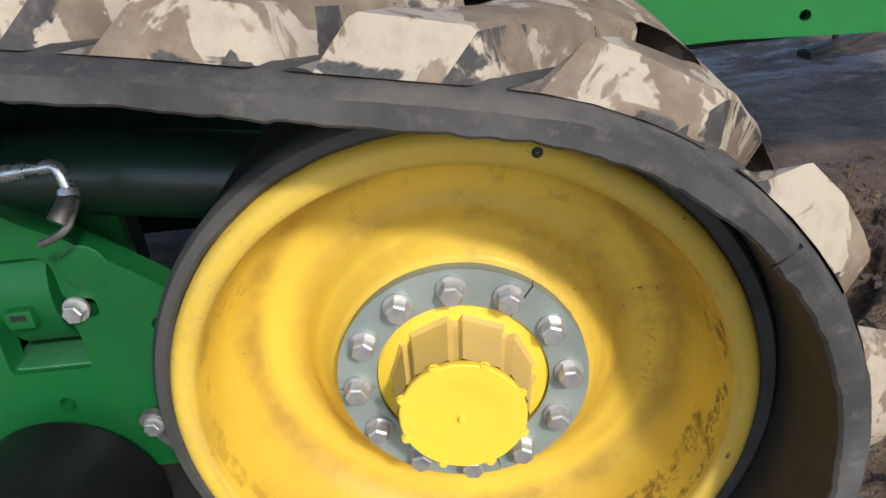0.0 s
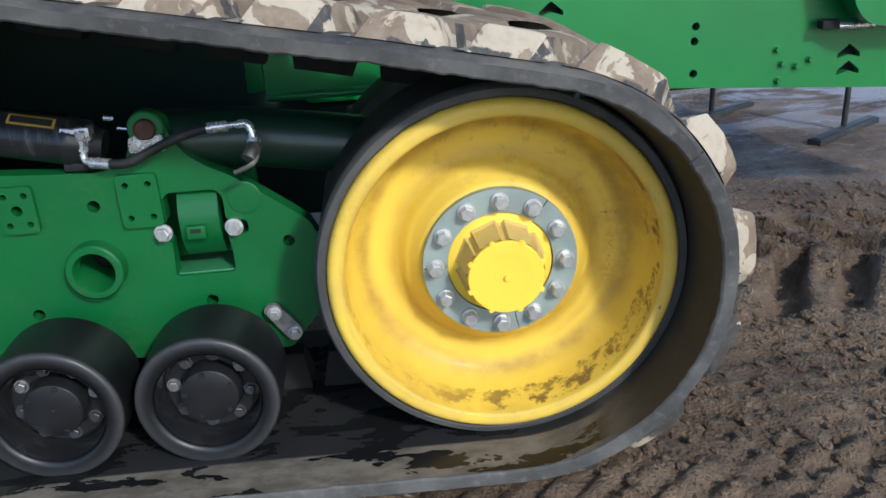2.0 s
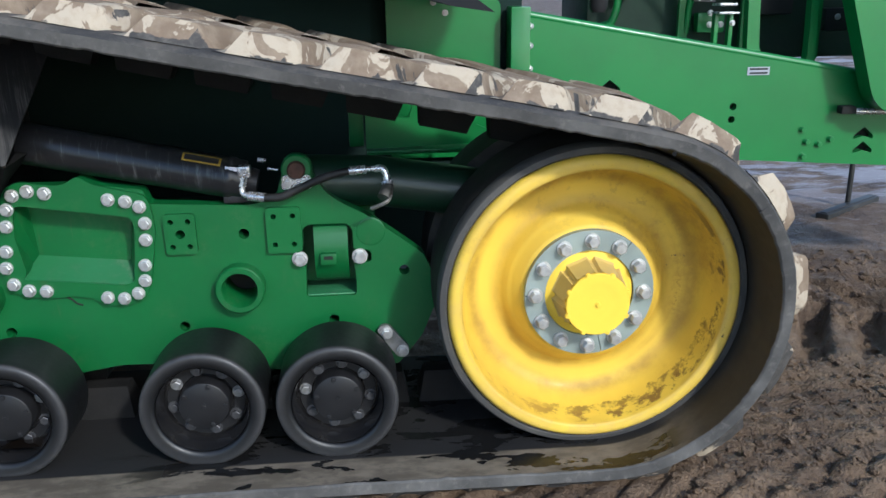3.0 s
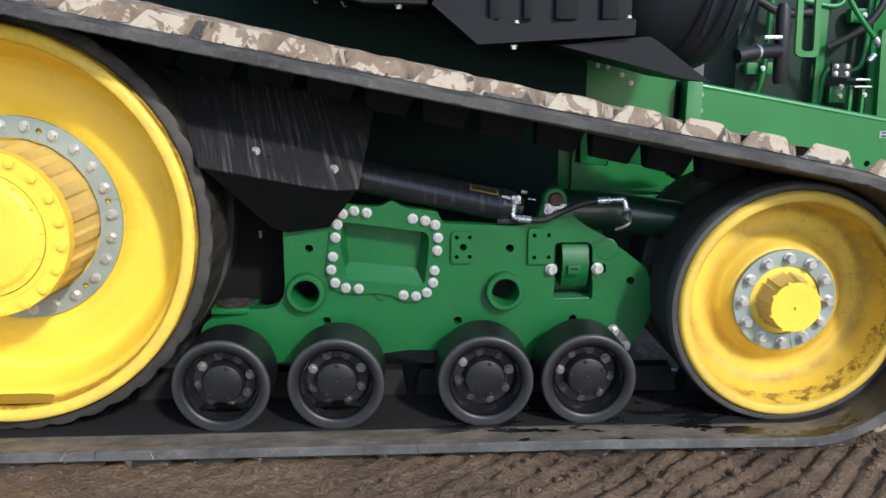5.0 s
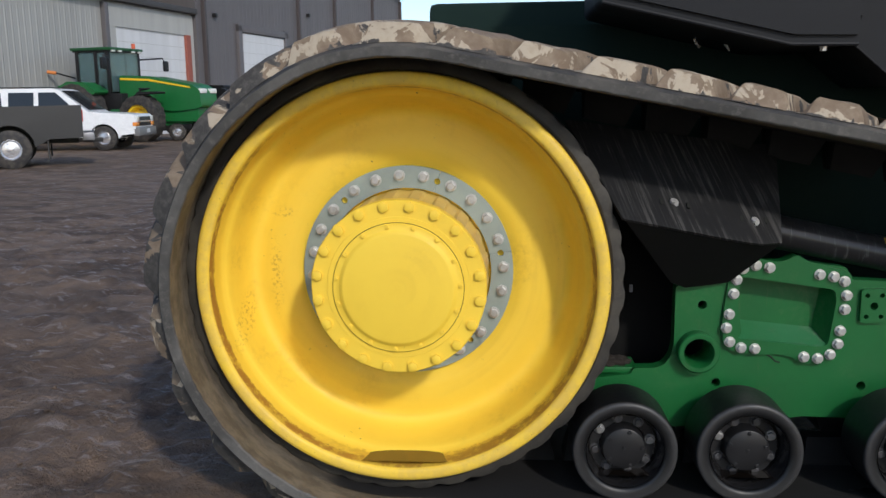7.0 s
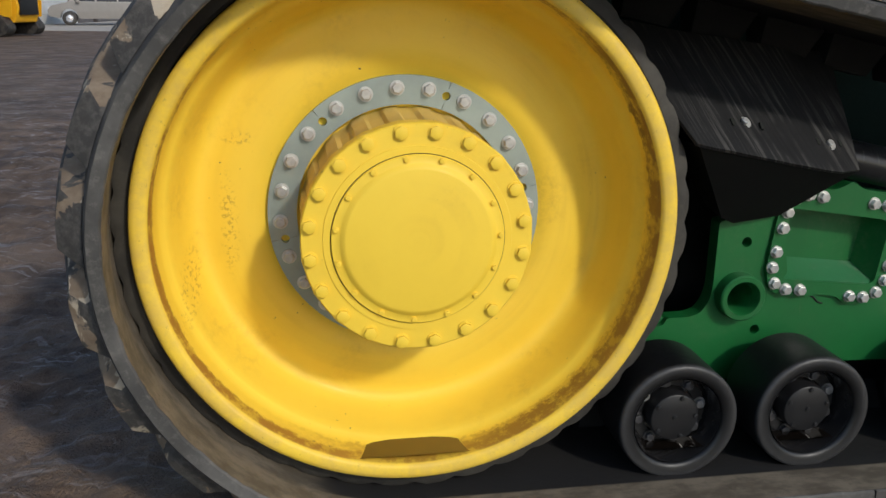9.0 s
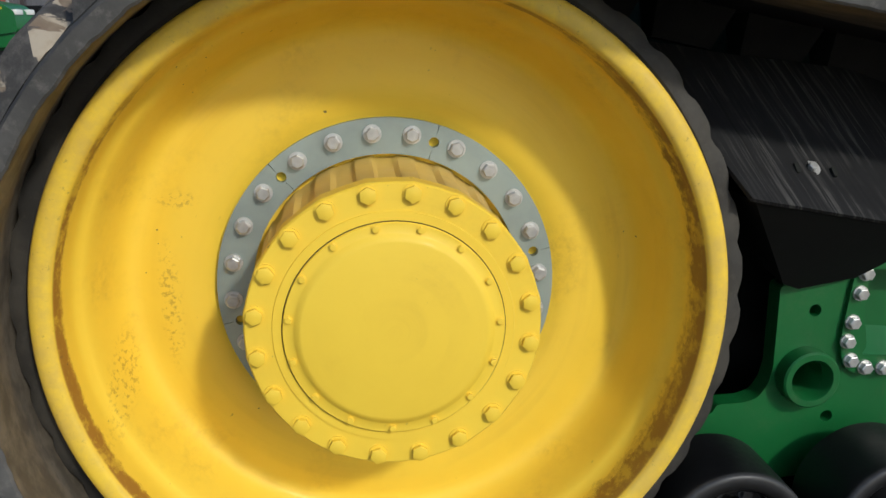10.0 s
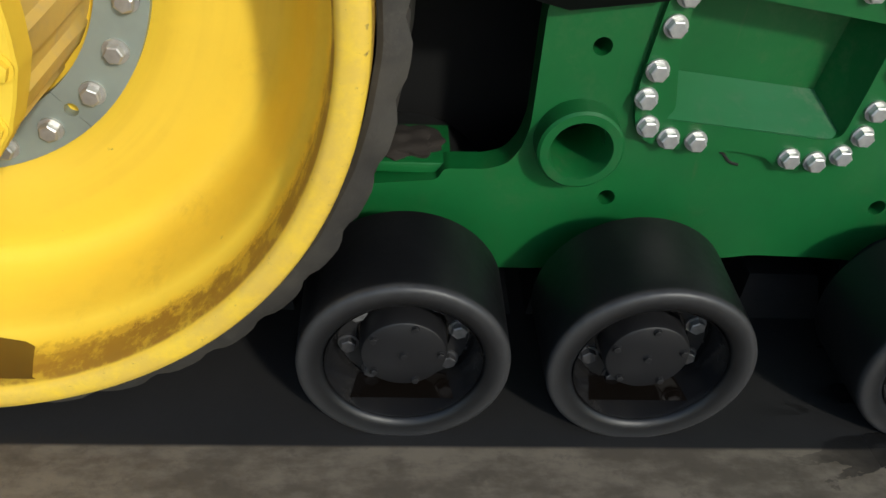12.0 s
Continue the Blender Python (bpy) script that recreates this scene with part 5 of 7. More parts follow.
def build_guard():
    """A flat sloping rubber flap over a folded black bracket."""
    bottom = ((0.648, -0.254, 1.010), (0.977, -0.232, 0.941), (1.060, -0.205, 0.926), (1.124, -0.174, 0.925))
    slope = Vector((0.0, 0.72, 0.69))
    n = 24
    rows = []
    bm = bmesh.new()
    for r in range(9):
        row = []
        for i in range(n + 1):
            x = 0.648 + 0.476 * i / n
            p = Vector((x, np.interp(x, [q[0] for q in bottom], [q[1] for q in bottom]), np.interp(x, [q[0] for q in bottom], [q[2] for q in bottom])))
            curl = 0.004 * noise.noise((x * 9, r * 0.7, 3.0))
            up = 0.40 * r / 8
            row.append(bm.verts.new(p + slope * up + Vector((up * (-0.36 + 0.50 * i / n), -curl, curl))))
        rows.append(row)
    for a, b in zip(rows, rows[1:]):
        for i in range(n):
            bm.faces.new((a[i], a[i + 1], b[i + 1], b[i]))
    bm.normal_update()
    bmesh.ops.solidify(bm, geom=bm.faces[:], thickness=0.008)
    flap = part("mud_flap", bm, FLAP, tractor, "black rubber mud flap streaked with dried mud", angle=50)
    face = Matrix.Rotation(radians(-46), 4, "X")
    for x, y, z in ((0.805, -0.164, 1.043), (1.045, -0.150, 0.984)):
        part("bolt", bolt_mesh("bolt", 0.009, 0.014, ZINC, 1.9, 0.2), None, flap, at=Matrix.Translation((x, y, z)) @ face)
    for x, y, z in ((0.770, -0.176, 1.048), (0.850, -0.168, 1.036), (1.008, -0.160, 0.995), (1.085, -0.135, 0.985)):
        part("flap_slot", plate(rounded([(-0.004, -0.011), (0.004, -0.011), (0.004, 0.011), (-0.004, 0.011)], 0.003), -0.0035, 0.004), DARK, flap, "small dark slot", at=Matrix.Translation((x, y, z)) @ face)
    # folded sheet from the flap's lower edge back to the top of the frame
    bm = bmesh.new()
    outer = [(0.660, -0.244, 1.000), (0.977, -0.224, 0.934), (1.120, -0.168, 0.918), (1.050, -0.040, 0.842), (1.015, -0.020, 0.772), (0.880, -0.030, 0.757), (0.829, -0.060, 0.780)]
    fr = [bm.verts.new(p) for p in outer]
    bk = [bm.verts.new((x, max(0.02, y + 0.03), z + 0.01)) for x, y, z in outer]
    bm.faces.new(fr)
    bm.faces.new(bk)
    for i in range(len(fr)):
        bm.faces.new((fr[i], fr[(i + 1) % 7], bk[(i + 1) % 7], bk[i]))
    part("flap_bracket", bm, SHADE_BLACK, flap, "black folded bracket under the flap")


build_guard()


BODY_AT = Matrix.Translation((2.57 - 1.149 * 2.47, 0.242, 0.996 - 1.14 * 0.996)) @ Matrix.Diagonal((1.149, 1.0, 1.14, 1.0))


def build_body():
    """The chassis, side boxes and tank above the track."""
    core = part("transmission_case", box(bmesh.new(), (0.0, 0.92, 0.30), (2.56, 1.6, 1.75), 0.03), SHADED_CASE, tractor, "transmission case, its green darkened as shade")
    part("axle_tube", lathe([(0.3, 0.02), (0.3, 0.26), (0.9, 0.26)], 40), DARK, tractor, "dark rear axle tube", at=REAR)
    part("side_casting", plate(rounded([(2.06, 0.70), (2.468, 0.70), (2.472, 1.262), (2.41, 1.28), (2.38, 1.36), (2.06, 1.36)], 0.03), 0.89, 0.93), GREEN_FAR, tractor, "green side casting")
    bk = part("support_bracket", plate(rounded([(1.972, 0.785), (2.30, 0.795), (2.405, 0.808), (2.415, 0.830), (2.345, 0.862), (2.345, 1.02), (1.972, 1.02)], 0.006), 0.64, 0.66, [rounded([(1.985, 0.905), (2.118, 0.888), (2.150, 0.985), (2.150, 1.01), (1.985, 1.01)], 0.006), rounded([(2.178, 0.905), (2.332, 0.872), (2.332, 1.01), (2.172, 1.01), (2.172, 0.97)], 0.006)]), GREEN_FAR, tractor, "green support bracket")
    part("bracket_foot", box(bmesh.new(), (1.972, 0.60, 0.772), (2.405, 0.68, 0.787), 0.003), GREEN_FAR, bk, "green bracket flange")
    part("bracket_rib", box(bmesh.new(), (1.915, 0.66, 0.79), (1.965, 0.70, 1.02), 0.006), GREEN_FAR, bk, "green bracket rib")
    for x, z in ((2.271, 1.221), (2.229, 1.257), (2.165, 1.293), (2.12, 1.296)):
        part("bolt", BOLT_S, None, core, at=(x, 0.886, z))
    # front frame rail
    top = lambda x: 1.164 - 0.183 * (x - 2.57)
    outline = [(2.47, 0.72), (2.47, top(2.47)), (4.4, top(4.4)), (4.4, 0.622), (3.6, 0.675), (3.0, 0.715)]
    hl = []
    for x, z in [(3.148, 0.882), (3.146, 0.840), (3.148, 0.747)]:
        hl.append(circle(x, z, 0.0120, 12))
    for x, z in [(3.612, 0.782), (3.615, 0.733), (2.732, 0.959)]:
        w, h, t = 0.034, 0.020, 0.020
        hl.append([(x - w, z - h), (x - w, z - h + t * 0.6), (x, z + h), (x + w, z - h + t * 0.6), (x + w, z - h), (x, z + h - t * 1.5)])
    rail = part("frame_rail", plate(outline, 0.60, 0.63, hl), GREEN_FAR, tractor, "glossy green front frame rail", at=BODY_AT)
    part("rail_edge", tube([(2.47, 0.612, top(2.47)), (4.4, 0.612, top(4.4))], 0.014, 12), GREEN_FAR, rail, "rounded top edge of the rail")
    bm = bmesh.new()
    v = [bm.verts.new(p) for p in ((2.47, 0.612, top(2.47) + 0.013), (4.4, 0.612, top(4.4) + 0.013), (4.4, 1.3, top(4.4) + 0.013), (2.47, 1.3, top(2.47) + 0.013))]
    bm.faces.new(v)
    bm.normal_update()
    bmesh.ops.solidify(bm, geom=bm.faces[:], thickness=0.01)
    part("rail_top", bm, GREEN_FAR, rail, "green top plate of the rail")
    # Dark backing paints the shade seen through the rail's holes.
    part("rail_backing", box(bmesh.new(), (2.5, 0.64, 0.695), (4.4, 0.70, 0.98)), DARK, rail, "dark backing standing for the shaded hollow of the rail")
    part("rail_end_plate", box(bmesh.new(), (2.405, 0.56, 0.66), (2.465, 0.66, 1.21), 0.004), GREEN_FAR, rail, "green bolted end plate")
    for z in (0.95, 1.02, 1.09, 1.15):
        part("bolt", BOLT_S, None, rail, at=Matrix.Translation((2.47, 0.60, z)) @ Matrix.Rotation(radians(40), 4, "Z"))
    for x, z in [(3.404, 0.709), (3.393, 0.800), (3.412, 0.758), (3.455, 0.749), (3.495, 0.765)]:
        part("bolt", BOLT_GREEN, None, rail, at=(x, 0.60, z))
    x, z = (3.222, 0.996)
    part("decal", box(bmesh.new(), (x - 0.037, 0.597, z - 0.013), (x + 0.037, 0.5995, z + 0.013)), plain("decal_grey", (0.35, 0.37, 0.42), 0.4), rail, "small grey decal")
    for dz in (-0.0065, 0.0065):
        part("decal_bar", box(bmesh.new(), (x - 0.030, 0.5955, z + dz - 0.003), (x + 0.030, 0.597, z + dz + 0.003)), BLACK, rail, "dark print bar")
    hood = part("hood_panel", plate(rounded([(3.44, 1.25), (3.553, 0.915), (3.60, 0.868), (4.4, 0.855), (4.4, 1.6), (3.36, 1.6)], 0.05), 0.47, 0.55), GREEN_FAR, tractor, "green hood side panel", at=BODY_AT)
    part("hood_brace", tube([(3.545, 0.55, 0.862), (4.3, 0.55, 0.845)], 0.011, 10), FITTING, hood, "bright hood brace rod")
    part("hood_latch", box(bmesh.new(), (3.495, 0.54, 0.855), (3.545, 0.58, 0.880), 0.004), DARK, hood, "dark hood latch")
    part("window_frame", plate(rounded([(3.22, 1.0), (3.46, 0.965), (3.44, 1.4), (3.20, 1.4)], 0.02), 0.70, 0.74, [rounded([(3.26, 1.045), (3.43, 1.01), (3.42, 1.36), (3.24, 1.36)], 0.03)]), GREEN_FAR, rail, "green engine bay frame")
    # engine bits above the rail
    eng = part("engine_block", box(bmesh.new(), (2.75, 1.05, 1.0), (4.4, 1.5, 2.0), 0.03), paint("engine_green", (0.004, 0.030, 0.012), (0.003, 0.014, 0.007), (0.012, 0.022, 0.013), 0.2, 0.6, 0.0), tractor, "green engine block", at=BODY_AT)
    part("oil_filter", tube([(2.655, 0.27, 1.235), (2.655, 0.27, 1.25), (2.648, 0.27, 1.50), (2.648, 0.27, 1.52)], [0.021, 0.027, 0.026, 0.018], 24), BLACK, tractor, "black oil filter canister")
    part("drain_elbow", tube(smooth_path([(2.46, 0.20, 1.335), (2.53, 0.22, 1.347), (2.60, 0.25, 1.352), (2.65, 0.27, 1.352)], 5), 0.026, 18), BLACK, tractor, "black rubber elbow")
    part("hose_clamp", tube([(2.535, 0.222, 1.348), (2.545, 0.226, 1.349)], 0.0285, 20), FITTING, tractor, "thin steel hose clamp")
    part("filter_band", box(bmesh.new(), (2.552, 0.19, 1.393), (2.617, 0.21, 1.406), 0.002), FITTING, tractor, "bright clamp band")
    for x, w in ((3.07, 0.035), (3.30, 0.06), (3.55, 0.05)):
        part("engine_bracket", plate(rect(x, 1.16 - 0.165 * (x - 2.57), x + w, 1.6, 0.012), 0.98, 1.0), GREEN_FAR, eng, "green engine bracket")
    # hoses, pipes and small fittings in front of the engine
    black_hose = [([(3.32, 0.94, 1.62), (3.30, 0.92, 1.50), (3.22, 0.92, 1.40), (3.10, 0.95, 1.33)], 0.016), ([(3.42, 0.93, 1.60), (3.46, 0.92, 1.42), (3.40, 0.93, 1.28)], 0.013),
                  ([(2.80, 0.97, 1.52), (2.90, 0.95, 1.47), (3.02, 0.96, 1.47)], 0.018), ([(3.58, 0.95, 1.55), (3.62, 0.93, 1.35), (3.70, 0.95, 1.20)], 0.014)]
    for pts, r in black_hose:
        part("engine_hose", tube(smooth_path(pts, 6), r, 10), HOSE, eng, "black engine hose")
    for pts, r in (([(2.78, 1.0, 1.12), (2.84, 0.97, 1.19), (2.86, 0.97, 1.60)], 0.014), ([(3.10, 0.99, 1.10), (3.12, 0.97, 1.24), (3.26, 0.97, 1.26), (3.28, 0.98, 1.60)], 0.012), ([(3.0, 0.99, 1.52), (3.14, 0.97, 1.50), (3.2, 0.99, 1.60)], 0.012)):
        part("engine_pipe", tube(smooth_path(pts, 6), r, 10), GREEN_FAR, eng, "green steel pipe")
    for bx, by, bz, w, h in ((2.78, 0.99, 1.22, 0.12, 0.05), (3.14, 0.98, 1.10, 0.10, 0.07), (3.36, 0.96, 1.16, 0.12, 0.10), (3.20, 0.98, 1.43, 0.08, 0.06), (3.60, 0.95, 1.10, 0.12, 0.08)):
        part("engine_cover", box(bmesh.new(), (bx, by, bz), (bx + w, by + 0.05, bz + h), 0.008), GREEN_FAR if h < 0.075 else BLACK, eng, "small engine cover")
    for bx, bz in ((2.83, 1.245), (3.17, 1.13), (3.21, 1.13), (3.17, 1.17), (3.24, 1.46), (3.41, 1.23), (3.33, 1.32), (3.47, 1.36), (2.90, 1.46), (3.64, 1.15)):
        part("bolt", BOLT_S, None, eng, at=(bx, 0.94, bz))
    # bracket, plates and pipe standing before the engine
    part("oval_bracket", plate(rounded([(3.04, 1.335), (3.15, 1.330), (3.135, 1.66), (3.03, 1.66)], 0.03), 0.98, 1.0, [rounded([(3.066, 1.360), (3.124, 1.356), (3.112, 1.63), (3.056, 1.63)], 0.02)]), GREEN_FAR, tractor, "green oval bracket")
    pad = part("bolt_pad", plate(rounded([(3.222, 1.245), (3.312, 1.240), (3.312, 1.305), (3.222, 1.308)], 0.012), 0.99, 1.01), BLACK, tractor, "black plate with four bolts")
    for x in (3.242, 3.292):
        for z in (1.259, 1.291):
            part("bolt", BOLT_S, None, pad, at=(x, 0.99, z))
    shelf = part("bracket_plate", box(bmesh.new(), (3.300, 0.92, 1.228), (3.368, 1.0, 1.238), 0.003), FITTING, tractor, "grey steel bracket plate")
    part("bracket_strap", box(bmesh.new(), (3.300, 0.92, 1.198), (3.380, 1.0, 1.206), 0.003), FITTING, shelf, "second steel strap")
    part("bolt", BOLT_S, None, shelf, at=(3.365, 0.95, 1.165))
    for x in (3.305, 3.362):
        part("bracket_leg", box(bmesh.new(), (x, 0.97, 1.06), (x + 0.016, 1.0, 1.20), 0.003), GREEN_FAR, shelf, "green bracket leg")
    pipe = part("coolant_pipe", tube(smooth_path([(3.22, 0.99, 1.70), (3.27, 0.98, 1.58), (3.33, 0.97, 1.49), (3.40, 0.97, 1.41)], 6), 0.012, 10), GREEN_FAR, tractor, "green pipe")
    part("pipe_end", tube([(3.395, 0.97, 1.415), (3.425, 0.965, 1.385)], 0.019, 12), FITTING, pipe, "bright pipe end")
    part("pipe_end", tube([(3.40, 0.965, 1.345), (3.375, 0.965, 1.315)], 0.014, 12), FITTING, pipe, "bright lower pipe end")
    # black side boxes over the track
    b1 = part("side_box", plate(rounded([(0.60, 1.632), (1.155, 1.500), (1.350, 1.497), (1.352, 2.1), (0.60, 2.1)], 0.02), -0.055, 0.5), PLASTIC, tractor, "black plastic side box")
    b2 = part("battery_box", plate(rounded([(1.362, 1.56), (1.372, 1.500), (1.522, 1.376), (2.035, 1.404), (2.035, 1.462), (2.035, 2.1), (1.362, 2.1)], 0.012), 0.06, 0.5), PLASTIC, tractor, "black ribbed plastic battery box")
    part("box_ledge", plate(rounded([(1.368, 1.500), (1.518, 1.373), (2.040, 1.403), (2.042, 1.454), (1.618, 1.435), (1.545, 1.457), (1.385, 1.59)], 0.008), 0.022, 0.062), PLASTIC, b2, "protruding lower ledge")
    part("ledge_bead", tube([(1.366, 0.026, 1.503), (1.517, 0.026, 1.374), (2.038, 0.026, 1.404)], 0.0045, 8), PLASTIC, b2, "raised bead along the lower edge")
    part("box_bead", tube([(0.60, -0.053, 1.634), (1.155, -0.053, 1.501), (1.348, -0.053, 1.498)], 0.006, 8), PLASTIC, b1, "raised bead along the lower edge")
    part("box_band", plate(rounded([(0.60, 1.660), (1.160, 1.528), (1.346, 1.524), (1.346, 1.560), (1.165, 1.566), (0.60, 1.700)], 0.006), -0.068, -0.050), PLASTIC, b1, "raised band along the lower edge")
    for x, w in ((1.555, 0.036), (1.668, 0.030), (1.775, 0.075), (1.930, 0.060)):
        part("rib", box(bmesh.new(), (x, 0.036, 1.452), (x + w, 0.064, 2.0), 0.007), PLASTIC, b2, "moulded rib")
    for x, y, z in ((1.258, -0.03, 1.480), (1.639, 0.045, 1.356)):
        part("bolt", bolt_mesh("bolt", 0.010, 0.014, ZINC), None, b2 if x > 1.4 else b1, at=Matrix.Translation((x, y, z + 0.014)) @ Matrix.Rotation(radians(90), 4, "X"))
    for x, z in ((1.645, 1.440), (2.02, 1.456)):
        part("bolt", BOLT_S, None, b2, at=Matrix.Translation((x, 0.034, z)) @ Matrix.Rotation(radians(-90), 4, "X"))
    # tank and its shelf
    bm = bmesh.new()
    bmesh.ops.create_uvsphere(bm, u_segments=40, v_segments=24, radius=1.0)
    for v in bm.verts:
        c = v.co
        f = lambda q, p: math.copysign(abs(q) ** p, q)
        v.co = Vector((2.235 + 0.30 * f(c.x, 0.8), 0.40 + 0.32 * f(c.y, 0.8), 1.70 + 0.43 * f(c.z, 0.75)))
    tank = part("fuel_tank", bm, PLASTIC, tractor, "rounded black plastic tank", angle=80)
    for x0, x1 in ((2.28, 2.33), (2.36, 2.41), (2.42, 2.47)):
        part("tank_rib", tube(smooth_path([(x0, 0.07, 1.40), (x0 + 0.02, 0.055, 1.47), (x1, 0.05, 1.58)], 5), 0.010, 8), PLASTIC, tank, "raised rib on the tank")
    part("tank_shelf", plate([(1.79, 1.370), (2.098, 1.399), (2.128, 1.383), (2.318, 1.246), (2.213, 1.262), (2.124, 1.286)], 0.05, 0.45), PLASTIC, tractor, "black sheet steel shelf")
    # Box added to hold the shade over the track.
    part("recess_shade", box(bmesh.new(), (0.2, 0.55, 1.15), (2.0, 0.86, 1.62)), SHADED_CASE, tractor, "added dark box standing for shade above the track")
    part("reflector_tag", box(bmesh.new(), (0.742, 0.20, 0.690), (0.752, 0.21, 0.715)), plain("pale_tag", (0.20, 0.21, 0.24), 0.4), tractor, "small pale tag in the shadow")
    for x, z in ((0.95, 1.545), (1.05, 1.535)):
        part("hook", tube([(x, 0.30, z), (x + 0.02, 0.30, z - 0.03)], 0.006, 8), FITTING, tractor, "bright small hook")


build_body()

# ---- steel stands on the mud ahead of the tractor ----
STAND = black("stand_black_steel", (0.02, 0.021, 0.022), 0.5, (0.12, 0.11, 0.10), 9.0)
for x, y, foot in ((4.16, 2.62, ((3.98, 2.50), (4.46, 2.80))), (4.66, 2.13, ((4.40, 1.93), (4.90, 2.27)))):
    st = empty("steel_stand", (x, y, 0.085), label="thin black steel stand on a flat foot bar", category="stand", group="stands on the mud")
    part("pole", tube([(0, 0, 0.02), (0, 0, 1.05)], 0.015, 12), STAND, st)
    (ax, ay), (bx, by) = foot
    d = Vector((bx - ax, by - ay, 0))
    at = Matrix.Translation((ax - x, ay - y, 0)) @ Matrix.Rotation(math.atan2(d.y, d.x), 4, "Z")
    part("foot_bar", box(bmesh.new(), (0, -0.035, 0.0), (d.length, 0.035, 0.035), 0.006, at), STAND, st)
    part("foot_channel", box(bmesh.new(), (0.01, -0.02, 0.034), (d.length - 0.01, 0.02, 0.040), 0.002, at), STAND, st)

# ---- the workshop building ----
WALL_O, WALL_D = Vector((-15.7, 31.7, 0)), Vector((3.4, 16.5, 0)).normalized()


def cladding(name, base):
    m = Mat(name, 0.5)
    streak = m.noise(1.0, 5, 0.6, m.stretched((2.0, 2.0, 0.15)))
    m.color(m.mix(m.step(streak, 0.3, 0.7), tuple(v * 0.92 for v in base), tuple(v * 1.05 for v in base)))
    m.rough(m.noise(9.0, 4), 0.42, 0.62)
    return m.m


CLAD_PALE = cladding("pale_metal_cladding", (0.31, 0.31, 0.295))
CLAD_BROWN = cladding("brown_metal_cladding", (0.105, 0.097, 0.10))
DOOR_WHITE = cladding("white_door_panel", (0.56, 0.57, 0.58))
TRIM_PALE = cladding("pale_trim", (0.36, 0.36, 0.34))
GLASS = Mat("dark_glass", 0.06, spec=0.6).color((0.012, 0.015, 0.017)).m
CHROME = metal("bright_trim", (0.72, 0.72, 0.74), 0.2, (0.5, 0.5, 0.52))


def ribs(x0, x1, z0, z1, y, step, mat, parent):
    bm = bmesh.new()
    n = int((x1 - x0) / step)
    for i in range(1, n):
        x = x0 + i * step
        vs = [bm.verts.new(p) for p in ((x - 0.05, y, z0), (x - 0.02, y - 0.014, z0), (x + 0.02, y - 0.014, z0), (x + 0.05, y, z0), (x - 0.05, y, z1), (x - 0.02, y - 0.014, z1), (x + 0.02, y - 0.014, z1), (x + 0.05, y, z1))]
        for k in range(3):
            bm.faces.new((vs[k], vs[k + 1], vs[k + 5], vs[k + 4]))
    return part("cladding_ribs", bm, mat, parent)


